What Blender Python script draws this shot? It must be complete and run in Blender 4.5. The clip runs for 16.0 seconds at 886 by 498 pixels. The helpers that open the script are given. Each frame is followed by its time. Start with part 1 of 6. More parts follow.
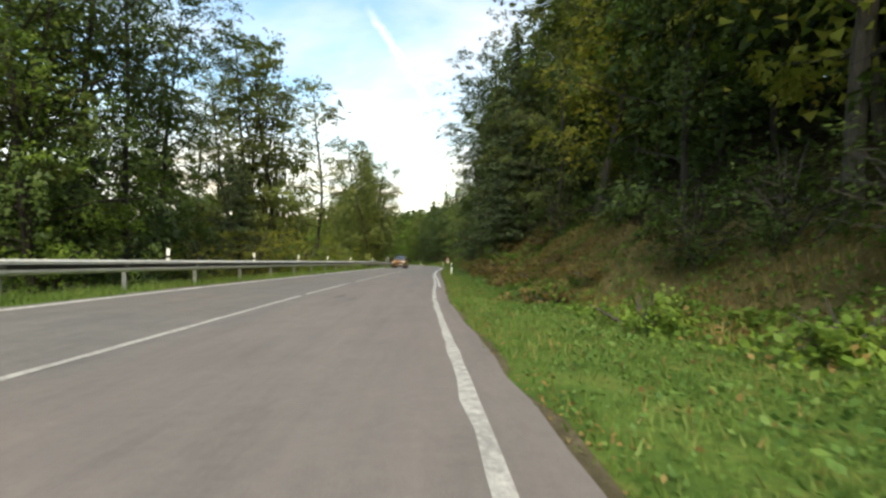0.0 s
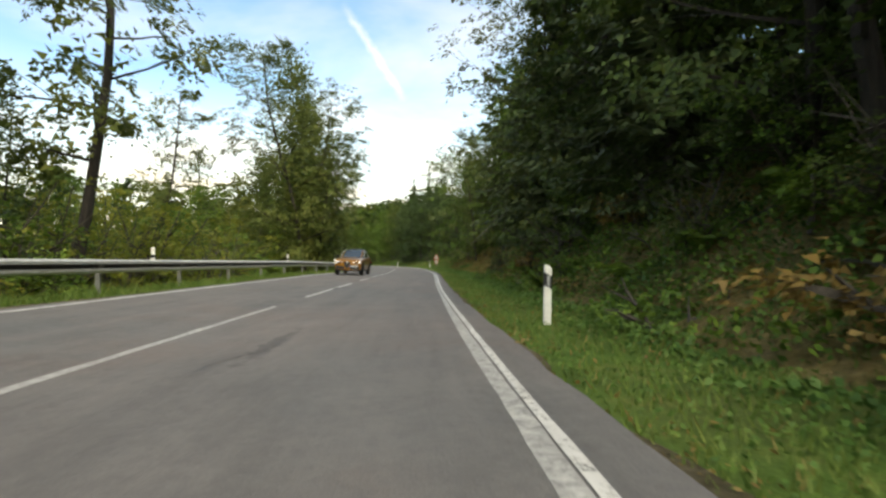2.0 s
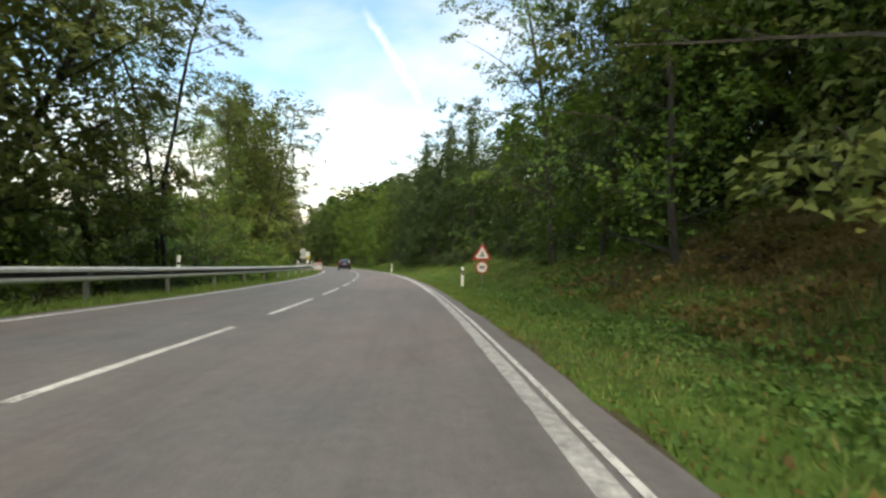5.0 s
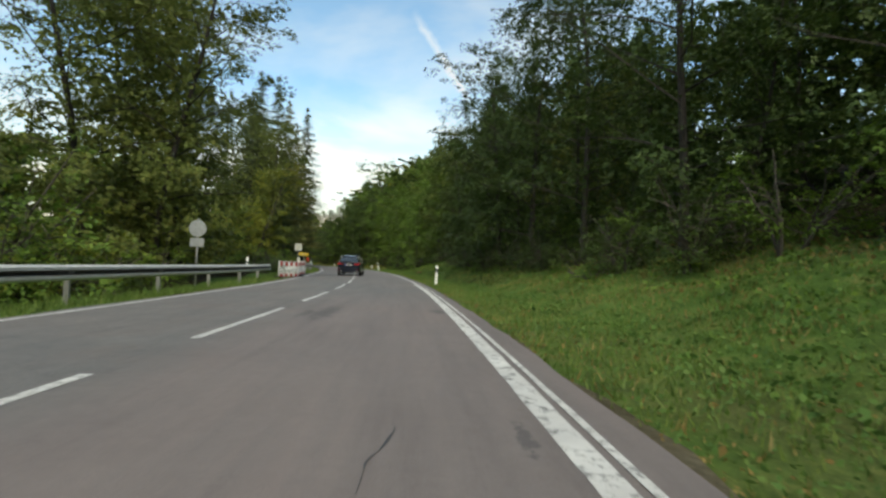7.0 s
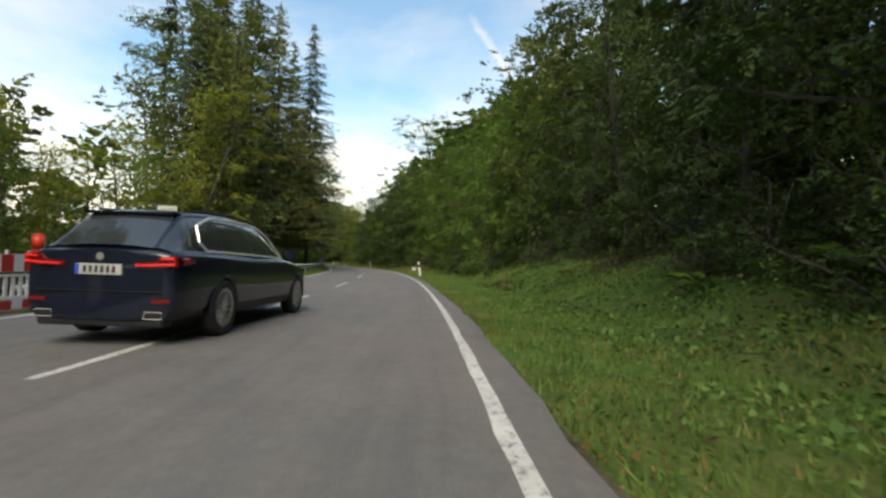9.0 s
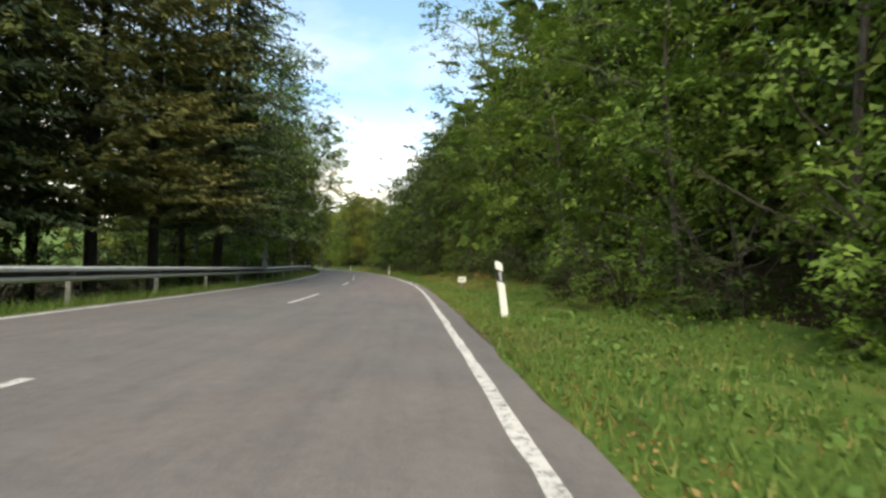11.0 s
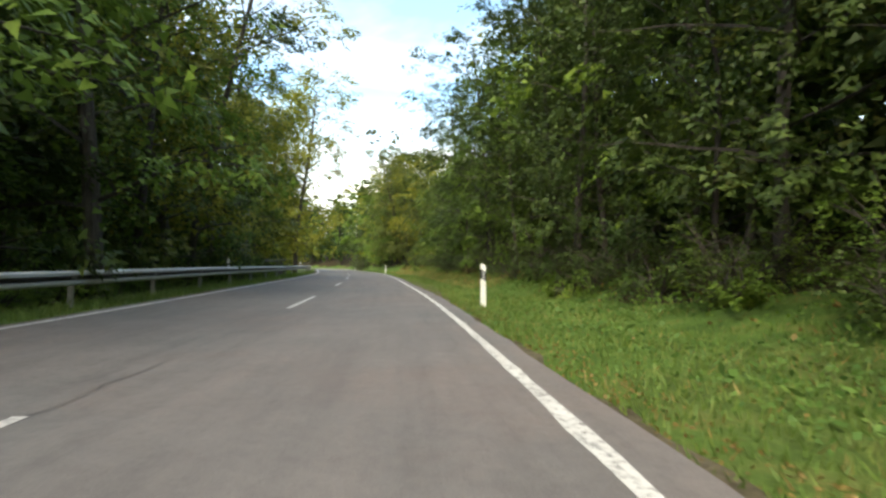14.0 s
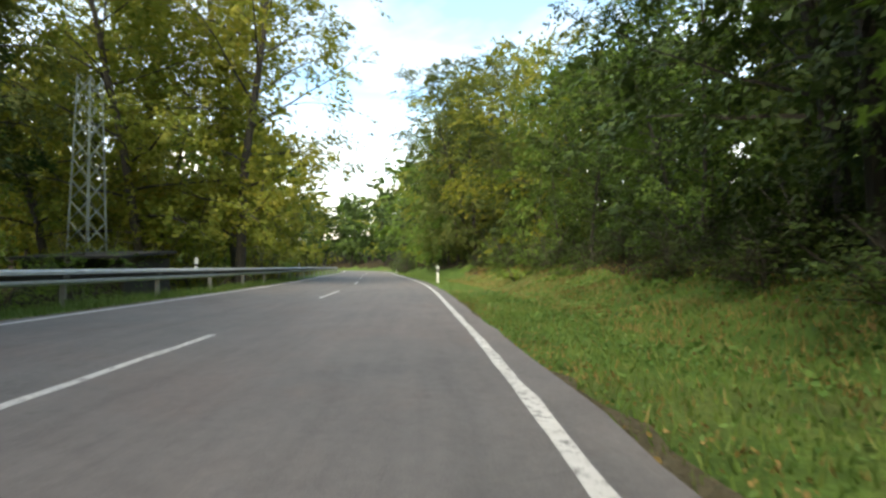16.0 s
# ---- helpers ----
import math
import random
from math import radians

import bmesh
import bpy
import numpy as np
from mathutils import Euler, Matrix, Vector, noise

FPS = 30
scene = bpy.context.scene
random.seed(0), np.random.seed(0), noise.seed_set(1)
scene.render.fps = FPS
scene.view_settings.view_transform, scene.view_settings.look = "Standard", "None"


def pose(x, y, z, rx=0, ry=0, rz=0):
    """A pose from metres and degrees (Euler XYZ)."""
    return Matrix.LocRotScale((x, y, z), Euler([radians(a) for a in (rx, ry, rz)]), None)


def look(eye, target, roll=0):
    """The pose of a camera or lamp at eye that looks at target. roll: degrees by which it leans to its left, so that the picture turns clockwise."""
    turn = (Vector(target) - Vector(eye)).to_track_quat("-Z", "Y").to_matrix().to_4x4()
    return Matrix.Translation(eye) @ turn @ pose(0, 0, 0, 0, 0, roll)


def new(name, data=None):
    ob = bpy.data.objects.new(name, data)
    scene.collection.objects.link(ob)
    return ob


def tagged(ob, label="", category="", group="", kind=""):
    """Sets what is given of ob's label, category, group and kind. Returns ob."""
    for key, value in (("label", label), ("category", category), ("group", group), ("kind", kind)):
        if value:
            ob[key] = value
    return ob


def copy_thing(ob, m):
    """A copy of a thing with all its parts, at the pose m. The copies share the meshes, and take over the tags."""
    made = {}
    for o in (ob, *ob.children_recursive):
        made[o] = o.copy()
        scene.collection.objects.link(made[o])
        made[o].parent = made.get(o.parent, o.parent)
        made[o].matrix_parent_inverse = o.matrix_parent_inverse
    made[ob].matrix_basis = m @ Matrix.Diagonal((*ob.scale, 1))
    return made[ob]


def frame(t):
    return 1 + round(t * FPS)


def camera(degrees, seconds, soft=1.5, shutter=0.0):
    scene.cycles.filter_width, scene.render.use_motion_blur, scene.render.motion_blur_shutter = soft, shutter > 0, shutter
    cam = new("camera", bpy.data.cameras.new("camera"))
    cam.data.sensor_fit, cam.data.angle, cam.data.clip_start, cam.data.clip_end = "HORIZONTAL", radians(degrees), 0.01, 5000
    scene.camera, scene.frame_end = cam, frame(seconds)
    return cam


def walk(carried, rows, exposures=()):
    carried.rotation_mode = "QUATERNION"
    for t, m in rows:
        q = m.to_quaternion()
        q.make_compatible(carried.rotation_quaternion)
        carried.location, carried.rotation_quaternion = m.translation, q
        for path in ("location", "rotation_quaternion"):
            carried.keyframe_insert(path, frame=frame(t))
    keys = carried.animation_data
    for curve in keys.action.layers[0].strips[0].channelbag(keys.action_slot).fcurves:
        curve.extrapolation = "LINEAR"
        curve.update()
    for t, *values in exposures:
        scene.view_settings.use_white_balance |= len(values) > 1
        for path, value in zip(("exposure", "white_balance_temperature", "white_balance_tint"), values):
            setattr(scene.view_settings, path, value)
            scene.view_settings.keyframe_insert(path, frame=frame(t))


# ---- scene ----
cam = camera(82.1, 16.0, soft=2.6, shutter=0.05)
PATH = [
    (0, (0.757, -1.355, 0.91), (0.736, 0.644, 0.961), 0.1),
    (0.5, (0.01, 7.101, 0.9), (-0.076, 9.098, 0.952), 0.2),
    (1, (-0.416, 15.616, 0.9), (-0.39, 17.615, 0.952), -0.42),
    (1.5, (-0.57, 23.731, 0.885), (-0.481, 25.728, 0.937), -0.5),
    (2, (-0.807, 32.063, 0.879), (-0.741, 34.061, 0.93), -0.1),
    (2.5, (-0.957, 40.081, 0.915), (-0.825, 42.076, 0.963), -1.2),
    (3, (-1.051, 48.035, 0.885), (-0.96, 50.032, 0.933), -1.8),
    (3.5, (-1.008, 56.141, 0.911), (-0.928, 58.139, 0.96), -0.8),
    (4, (-0.982, 64.177, 0.9), (-0.932, 66.176, 0.954), 0.1),
    (4.2, (-1.025, 67.411, 0.916), (-0.97, 69.41, 0.97), 0.2),
    (6.3, (-2.828, 102.165, 0.951), (-2.936, 104.161, 1.033), 2.6),
    (6.5, (-3.204, 105.414, 0.925), (-3.329, 107.409, 1.0), 2.1),
    (7, (-4.261, 113.503, 0.886), (-4.439, 115.494, 0.954), 1.9),
    (7.5, (-5.357, 121.091, 0.859), (-5.548, 123.081, 0.927), 1.8),
    (8, (-6.699, 129.021, 0.849), (-6.944, 131.005, 0.914), 1.5),
    (8.5, (-8.162, 136.733, 0.822), (-8.428, 138.714, 0.891), 1.0),
    (9, (-9.722, 144.566, 0.915), (-10.119, 146.526, 0.978), 1.8),
    (9.2, (-10.502, 147.579, 0.934), (-10.874, 149.543, 0.995), 1.2),
    (11.3, (-19.745, 179.194, 0.875), (-20.301, 181.114, 0.956), 2.2),
    (11.5, (-20.775, 182.115, 0.879), (-21.338, 184.033, 0.959), 2.3),
    (12, (-23.502, 189.483, 0.927), (-24.111, 191.386, 1.004), 2.3),
    (12.5, (-26.373, 196.714, 0.904), (-27.093, 198.579, 0.97), 1.92),
    (13, (-29.56, 203.969, 0.911), (-30.222, 205.855, 0.969), 0.4),
    (13.5, (-33.051, 211.537, 0.925), (-33.817, 213.384, 0.992), 2.1),
    (14, (-36.698, 219.166, 0.931), (-37.441, 221.02, 0.995), 0.0),
    (14.5, (-40.161, 226.495, 0.911), (-40.995, 228.311, 0.977), 0.6),
    (15, (-44.061, 233.604, 0.908), (-44.867, 235.433, 0.967), -1.2),
    (15.5, (-47.96, 240.817, 0.881), (-48.863, 242.601, 0.95), 0.5),
    (16, (-52.135, 248.145, 0.884), (-53.071, 249.911, 0.952), -0.4),
]
EXPOSURES = [(0, 0.15, 7900, 12), (0.5, 0.07, 7850, 13), (1, -0.2, 7550, 9.5), (1.5, -0.2, 7650, 9.5), (2, -0.05, 7750, 11.5), (3, -0.42, 7550, 13), (3.5, -0.08, 7500, 12), (4, 0.42, 7850, 10.5), (6.3, -0.45, 7350, 13), (7, -0.4, 7300, 8.5), (8, -0.2, 7650, 13), (9.2, -0.3, 7450, 13), (11.3, 0.2, 7600, 14), (12.5, 0.35, 7700, 13), (13, 0.6, 7700, 12), (13.5, 0.7, 7400, 11), (14.5, 0.75, 7500, 15), (15, 0.88, 7500, 14), (15.5, 0.9, 7500, 14), (16, 0.7, 7500, 13)]
walk(cam, [(t, look(eye, target, roll)) for t, eye, target, roll in PATH], EXPOSURES)

# ---- world and light ----
world = bpy.data.worlds.new("world")
scene.world = world
world.use_nodes = True
wn, wl = world.node_tree.nodes, world.node_tree.links
wn.clear()


def wnode(kind, **values):
    n = wn.new(kind)
    for key, value in values.items():
        n.inputs[key].default_value = value
    return n


def wmath(op, a, b=None, clamp=False):
    n = wn.new("ShaderNodeMath")
    n.operation, n.use_clamp = op, clamp
    for i, v in enumerate((a, b)):
        if v is None:
            continue
        if isinstance(v, (int, float)):
            n.inputs[i].default_value = v
        else:
            wl.new(v, n.inputs[i])
    return n.outputs[0]


SUN_ELEVATION, SUN_AZIMUTH = 47.0, 173.0
sky = wn.new("ShaderNodeTexSky")
sky.sky_type, sky.sun_disc = "NISHITA", False
sky.sun_elevation, sky.sun_rotation = radians(SUN_ELEVATION), radians(SUN_AZIMUTH)
sky.air_density, sky.dust_density = 1.0, 1.5
coord = wn.new("ShaderNodeTexCoord")
split = wn.new("ShaderNodeSeparateXYZ")
wl.new(coord.outputs["Generated"], split.inputs[0])
up = wmath("MAXIMUM", split.outputs[2], 0.05)
flat = wn.new("ShaderNodeCombineXYZ")
wl.new(wmath("DIVIDE", split.outputs[0], up), flat.inputs[0])
wl.new(wmath("DIVIDE", split.outputs[1], up), flat.inputs[1])
cloud = wnode("ShaderNodeTexNoise", Scale=0.55, Detail=6.0, Roughness=0.55, Distortion=0.4)
wl.new(flat.outputs[0], cloud.inputs["Vector"])
ramp = wn.new("ShaderNodeValToRGB")
ramp.color_ramp.elements[0].position, ramp.color_ramp.elements[1].position = 0.44, 0.74
wl.new(cloud.outputs[0], ramp.inputs[0])
# Low clouds thicken towards the horizon.
haze = wmath("SUBTRACT", 1.0, wmath("MULTIPLY", split.outputs[2], 3.1), clamp=True)
mask = wmath("ADD", wmath("ADD", 0.03, wmath("MULTIPLY", ramp.outputs[0], 0.6)), wmath("MULTIPLY", haze, 0.95), clamp=True)
# One vapour trail: a narrow band along a great circle.
TRAIL_A, TRAIL_B = Vector((-0.137, 0.888, 0.439)), Vector((-0.037, 0.953, 0.301))
TRAIL_N = TRAIL_A.cross(TRAIL_B).normalized()
TRAIL_T = (TRAIL_A - TRAIL_B).normalized()


def wdot(v):
    n = wn.new("ShaderNodeVectorMath")
    n.operation = "DOT_PRODUCT"
    wl.new(coord.outputs["Generated"], n.inputs[0])
    n.inputs[1].default_value = v
    return n.outputs["Value"]


wobble = wnode("ShaderNodeTexNoise", Scale=60.0, Detail=4.0)
wl.new(coord.outputs["Generated"], wobble.inputs["Vector"])
across = wmath("ABSOLUTE", wmath("ADD", wdot(TRAIL_N), wmath("MULTIPLY", wmath("SUBTRACT", wobble.outputs[0], 0.5), 0.012)))
along = wdot(TRAIL_T)
lo, hi = TRAIL_T.dot(TRAIL_B), TRAIL_T.dot(TRAIL_A)
band = wmath("SUBTRACT", 1.0, wmath("DIVIDE", across, 0.010), clamp=True)
ends = wmath("MULTIPLY", wmath("DIVIDE", wmath("SUBTRACT", along, lo), 0.03, clamp=True), wmath("DIVIDE", wmath("SUBTRACT", hi + 0.02, along), 0.04, clamp=True))
mask = wmath("ADD", mask, wmath("MULTIPLY", wmath("MULTIPLY", band, ends), 0.3), clamp=True)
sky_bg = wnode("ShaderNodeBackground", Strength=0.33)
tint = wn.new("ShaderNodeMix")
tint.data_type, tint.blend_type = "RGBA", "MULTIPLY"
tint.inputs[0].default_value, tint.inputs[7].default_value = 1.0, (0.78, 1.06, 1.08, 1)
wl.new(sky.outputs[0], tint.inputs[6])
wl.new(tint.outputs[2], sky_bg.inputs[0])
cloud_bg = wnode("ShaderNodeBackground", Strength=1.75)
cloud_bg.inputs[0].default_value = (1.0, 0.96, 0.86, 1)
mixed = wn.new("ShaderNodeMixShader")
wl.new(mask, mixed.inputs[0])
wl.new(sky_bg.outputs[0], mixed.inputs[1])
wl.new(cloud_bg.outputs[0], mixed.inputs[2])
wout = wn.new("ShaderNodeOutputWorld")
wl.new(mixed.outputs[0], wout.inputs[0])

sun = new("sun", bpy.data.lights.new("sun", "SUN"))
sun.data.energy, sun.data.angle, sun.data.color = 4.0, radians(42), (1.0, 0.94, 0.79)
az, el = radians(SUN_AZIMUTH), radians(SUN_ELEVATION)
sun.matrix_world = look((0, 0, 60), (-60 * math.sin(az) * math.cos(el), -60 * math.cos(az) * math.cos(el), 60 - 60 * math.sin(el)))


# ---- materials ----
def material(name):
    m = bpy.data.materials.new(name)
    m.use_nodes = True
    return m, m.node_tree.nodes, m.node_tree.links, m.node_tree.nodes["Principled BSDF"]


def noise_node(n, l, scale, detail=4.0, rough=0.55, stretch=None):
    t = n.new("ShaderNodeTexNoise")
    t.inputs["Scale"].default_value, t.inputs["Detail"].default_value, t.inputs["Roughness"].default_value = scale, detail, rough
    c = n.new("ShaderNodeNewGeometry")
    if stretch:
        m = n.new("ShaderNodeMapping")
        m.inputs["Scale"].default_value = stretch
        l.new(c.outputs["Position"], m.inputs[0])
        l.new(m.outputs[0], t.inputs["Vector"])
    else:
        l.new(c.outputs["Position"], t.inputs["Vector"])
    return t.outputs[0]


def ramp_node(n, l, fac, *stops):
    r = n.new("ShaderNodeValToRGB")
    e = r.color_ramp.elements
    while len(e) < len(stops):
        e.new(0.5)
    for item, (pos, col) in zip(e, stops):
        item.position, item.color = pos, (*col, 1) if len(col) == 3 else col
    l.new(fac, r.inputs[0])
    return r.outputs[0]


def mix_node(n, l, fac, a, b, mode="MIX"):
    m = n.new("ShaderNodeMix")
    m.data_type, m.blend_type = "RGBA", mode
    for sock, v in ((m.inputs[0], fac), (m.inputs[6], a), (m.inputs[7], b)):
        if isinstance(v, (int, float)):
            sock.default_value = v
        elif isinstance(v, tuple):
            sock.default_value = (*v, 1)
        else:
            l.new(v, sock)
    return m.outputs[2]


def bump_node(n, l, p, height, strength, distance=0.02):
    b = n.new("ShaderNodeBump")
    b.inputs["Strength"].default_value, b.inputs["Distance"].default_value = strength, distance
    l.new(height, b.inputs["Height"])
    l.new(b.outputs[0], p.inputs["Normal"])


def plain(name, color, rough=0.5, metal=0.0, vary=0.25, scale=6.0):
    """A painted or metal surface with grime and slight wear."""
    m, n, l, p = material(name)
    f = noise_node(n, l, scale, 6.0, 0.6)
    dark = tuple(c * (1 - vary) for c in color)
    l.new(ramp_node(n, l, f, (0.35, dark), (0.65, color)), p.inputs["Base Color"])
    fine = noise_node(n, l, scale * 8, 3.0)
    l.new(ramp_node(n, l, fine, (0.3, (max(rough - 0.1, 0.02),) * 3), (0.7, (min(rough + 0.1, 1),) * 3)), p.inputs["Roughness"])
    p.inputs["Metallic"].default_value = metal
    return m


def asphalt_color(n, l):
    big = noise_node(n, l, 0.12, 4.0, 0.6)
    mid = noise_node(n, l, 1.3, 5.0, 0.6)
    grain = noise_node(n, l, 90.0, 2.0, 0.7)
    base = ramp_node(n, l, big, (0.38, (0.115, 0.115, 0.116)), (0.62, (0.162, 0.141, 0.133)))
    base = mix_node(n, l, 0.45, base, ramp_node(n, l, mid, (0.3, (0.0747, 0.0755, 0.078)), (0.7, (0.141, 0.139, 0.137))))
    blot = noise_node(n, l, 0.33, 6.0, 0.7)
    base = mix_node(n, l, ramp_node(n, l, blot, (0.52, (0,0,0)), (0.68, (.55,.55,.55))), base, (0.139, 0.111, 0.101))
    stain = noise_node(n, l, 0.8, 8.0, 0.75)
    base = mix_node(n, l, ramp_node(n, l, stain, (0.6, (0,0,0)), (0.72, (.4,.4,.4))), base, (0.0498, 0.0498, 0.0531))
    base = mix_node(n, l, 0.6, base, ramp_node(n, l, grain, (0.3, (0.3, 0.3, 0.31)), (0.7, (0.8, 0.79, 0.77))), "OVERLAY")
    mottle = noise_node(n, l, 9.0, 6.0, 0.75)
    base = mix_node(n, l, 0.5, base, ramp_node(n, l, mottle, (0.32, (0.36, 0.36, 0.37)), (0.5, (0.5, 0.5, 0.5)), (0.68, (0.64, 0.63, 0.62))), "OVERLAY")
    return base, grain, mid


# dark repairs and worn spots in the asphalt: metres along, metres across, half length, half width
WORN_SPOTS = [(109.0, 1.99, 0.55, 0.22), (108.9, 1.81, 0.5, 0.12), (107.5, 2.0, 0.3, 0.3), (109.0, 1.39, 1.0, 0.14), (108.5, 1.3, 0.5, 0.1), (108.0, 2.86, 0.8, 0.14), (109.7, 2.84, 1.0, 0.12), (107.8, 1.29, 0.12, 0.16), (107.3, 1.29, 0.12, 0.2), (116.0, 3.01, 0.3, 0.06), (12.2, 1.0, 0.8, 0.14), (11.0, 1.5, 0.5, 0.1), (122.5, 0.9, 1.3, 0.22), (122.2, 0.6, 0.7, 0.12), (123.2, 3.0, 0.5, 0.25), (37.6, 1.2, 1.2, 0.1)]


def math_node(n, l, op, a, b=None, clamp=False):
    m = n.new("ShaderNodeMath")
    m.operation, m.use_clamp = op, clamp
    for i, v in enumerate((a, b)):
        if isinstance(v, (int, float)):
            m.inputs[i].default_value = v
        elif v is not None:
            l.new(v, m.inputs[i])
    return m.outputs[0]


def worn_spots(n, l, along, across, ragged):
    """How far each place lies inside one of the ragged dark spots."""
    total = None
    for s, d, ls, ld in WORN_SPOTS:
        u = math_node(n, l, "DIVIDE", math_node(n, l, "SUBTRACT", along, s), ls)
        w = math_node(n, l, "DIVIDE", math_node(n, l, "SUBTRACT", across, d), ld)
        r = math_node(n, l, "ADD", math_node(n, l, "MULTIPLY", u, u), math_node(n, l, "MULTIPLY", w, w))
        one = math_node(n, l, "SUBTRACT", 1.0, math_node(n, l, "SQRT", r))
        total = one if total is None else math_node(n, l, "MAXIMUM", total, one)
    rough = math_node(n, l, "MULTIPLY", math_node(n, l, "SUBTRACT", ragged, 0.5), 5.0)
    return math_node(n, l, "MULTIPLY", math_node(n, l, "ADD", total, rough), 3.0, True)


def make_asphalt():
    m, n, l, p = material("asphalt")
    base, grain, mid = asphalt_color(n, l)
    # wheel tracks and drag marks lie along the road
    uv, mp, drag = n.new("ShaderNodeUVMap"), n.new("ShaderNodeMapping"), n.new("ShaderNodeTexNoise")
    mp.inputs["Scale"].default_value = (0.22, 2.6, 1)
    drag.inputs["Scale"].default_value, drag.inputs["Detail"].default_value, drag.inputs["Roughness"].default_value = 1.0, 7.0, 0.68
    l.new(uv.outputs[0], mp.inputs[0])
    l.new(mp.outputs[0], drag.inputs["Vector"])
    # older, reddish surface course along stretches of one lane
    cut, lane, run = n.new("ShaderNodeSeparateXYZ"), n.new("ShaderNodeMapRange"), n.new("ShaderNodeMapRange")
    l.new(uv.outputs[0], cut.inputs[0])
    lane.inputs["From Min"].default_value, lane.inputs["From Max"].default_value = -0.1, 0.7
    l.new(cut.outputs[1], lane.inputs[0])
    run.inputs["From Min"].default_value, run.inputs["From Max"].default_value = -50.0, 450.0
    l.new(cut.outputs[0], run.inputs[0])
    stops = ((-50, 0.42), (24, 0.42), (34, 0.1), (98, 0.1), (104, 0.7), (122, 0.7), (130, 0.1), (188, 0.1), (196, 0.62), (218, 0.62), (226, 0.15), (450, 0.15))
    stretch_mask = ramp_node(n, l, run.outputs[0], *[((s + 50) / 500, (k, k, k)) for s, k in stops])
    both = mix_node(n, l, 1.0, stretch_mask, lane.outputs[0], "MULTIPLY")
    base = mix_node(n, l, both, base, mix_node(n, l, 0.65, base, (0.205, 0.158, 0.148)))
    base = mix_node(n, l, 0.55, base, ramp_node(n, l, drag.outputs[0], (0.3, (0.33, 0.33, 0.34)), (0.5, (0.5, 0.5, 0.5)), (0.7, (0.62, 0.6, 0.59))), "OVERLAY")
    ragged = noise_node(n, l, 5.0, 8.0, 0.75)
    spots = worn_spots(n, l, cut.outputs[0], cut.outputs[1], ragged)
    base = mix_node(n, l, math_node(n, l, "MULTIPLY", spots, 0.7), base, (0.068, 0.064, 0.066))
    l.new(base, p.inputs["Base Color"])
    p.inputs["Roughness"].default_value = 0.78
    p.inputs["Specular IOR Level"].default_value = 0.35
    bump_node(n, l, p, grain, 0.5, 0.01)
    return m


def make_paint(name, wear_low, wear_high, chips=11.0):
    """Road-marking paint, worn through to the asphalt in patches."""
    m, n, l, p = material(name)
    base, grain, mid = asphalt_color(n, l)
    wear = noise_node(n, l, chips, 8.0, 0.78)
    dirt = noise_node(n, l, 1.1, 5.0, 0.6)
    white = ramp_node(n, l, dirt, (0.3, (0.42, 0.41, 0.4)), (0.7, (0.66, 0.65, 0.63)))
    fac = ramp_node(n, l, wear, (wear_low, (0, 0, 0)), (wear_high, (1, 1, 1)))
    l.new(mix_node(n, l, fac, base, white), p.inputs["Base Color"])
    p.inputs["Roughness"].default_value = 0.65
    bump_node(n, l, p, grain, 0.3, 0.01)
    return m


def make_ground():
    m, n, l, p = material("grass_and_soil")
    big, mid, fine = noise_node(n, l, 0.18, 5.0, 0.6), noise_node(n, l, 1.6, 6.0, 0.65), noise_node(n, l, 22.0, 4.0, 0.7)
    grass = ramp_node(n, l, mid, (0.3, (0.042, 0.08, 0.018)), (0.52, (0.08, 0.14, 0.03)), (0.72, (0.15, 0.165, 0.048)))
    dry = ramp_node(n, l, fine, (0.3, (0.05, 0.042, 0.02)), (0.7, (0.15, 0.12, 0.055)))
    fac = ramp_node(n, l, big, (0.5, (0, 0, 0)), (0.72, (0.7, 0.7, 0.7)))
    base = mix_node(n, l, fac, grass, dry)
    base = mix_node(n, l, 0.6, base, ramp_node(n, l, fine, (0.25, (0.25, 0.25, 0.25)), (0.75, (0.8, 0.8, 0.75))), "OVERLAY")
    l.new(base, p.inputs["Base Color"])
    p.inputs["Roughness"].default_value = 0.95
    p.inputs["Specular IOR Level"].default_value = 0.1
    bump_node(n, l, p, fine, 0.8, 0.06)
    return m


def make_soil(name, a, b, c):
    m, n, l, p = material(name)
    mid, fine = noise_node(n, l, 1.2, 6.0, 0.7), noise_node(n, l, 14.0, 5.0, 0.75)
    base = ramp_node(n, l, mid, (0.32, a), (0.5, b), (0.68, c))
    base = mix_node(n, l, 0.7, base, ramp_node(n, l, fine, (0.25, (0.2, 0.2, 0.2)), (0.75, (0.8, 0.8, 0.8))), "OVERLAY")
    l.new(base, p.inputs["Base Color"])
    p.inputs["Roughness"].default_value = 0.95
    p.inputs["Specular IOR Level"].default_value = 0.1
    bump_node(n, l, p, fine, 1.0, 0.1)
    return m


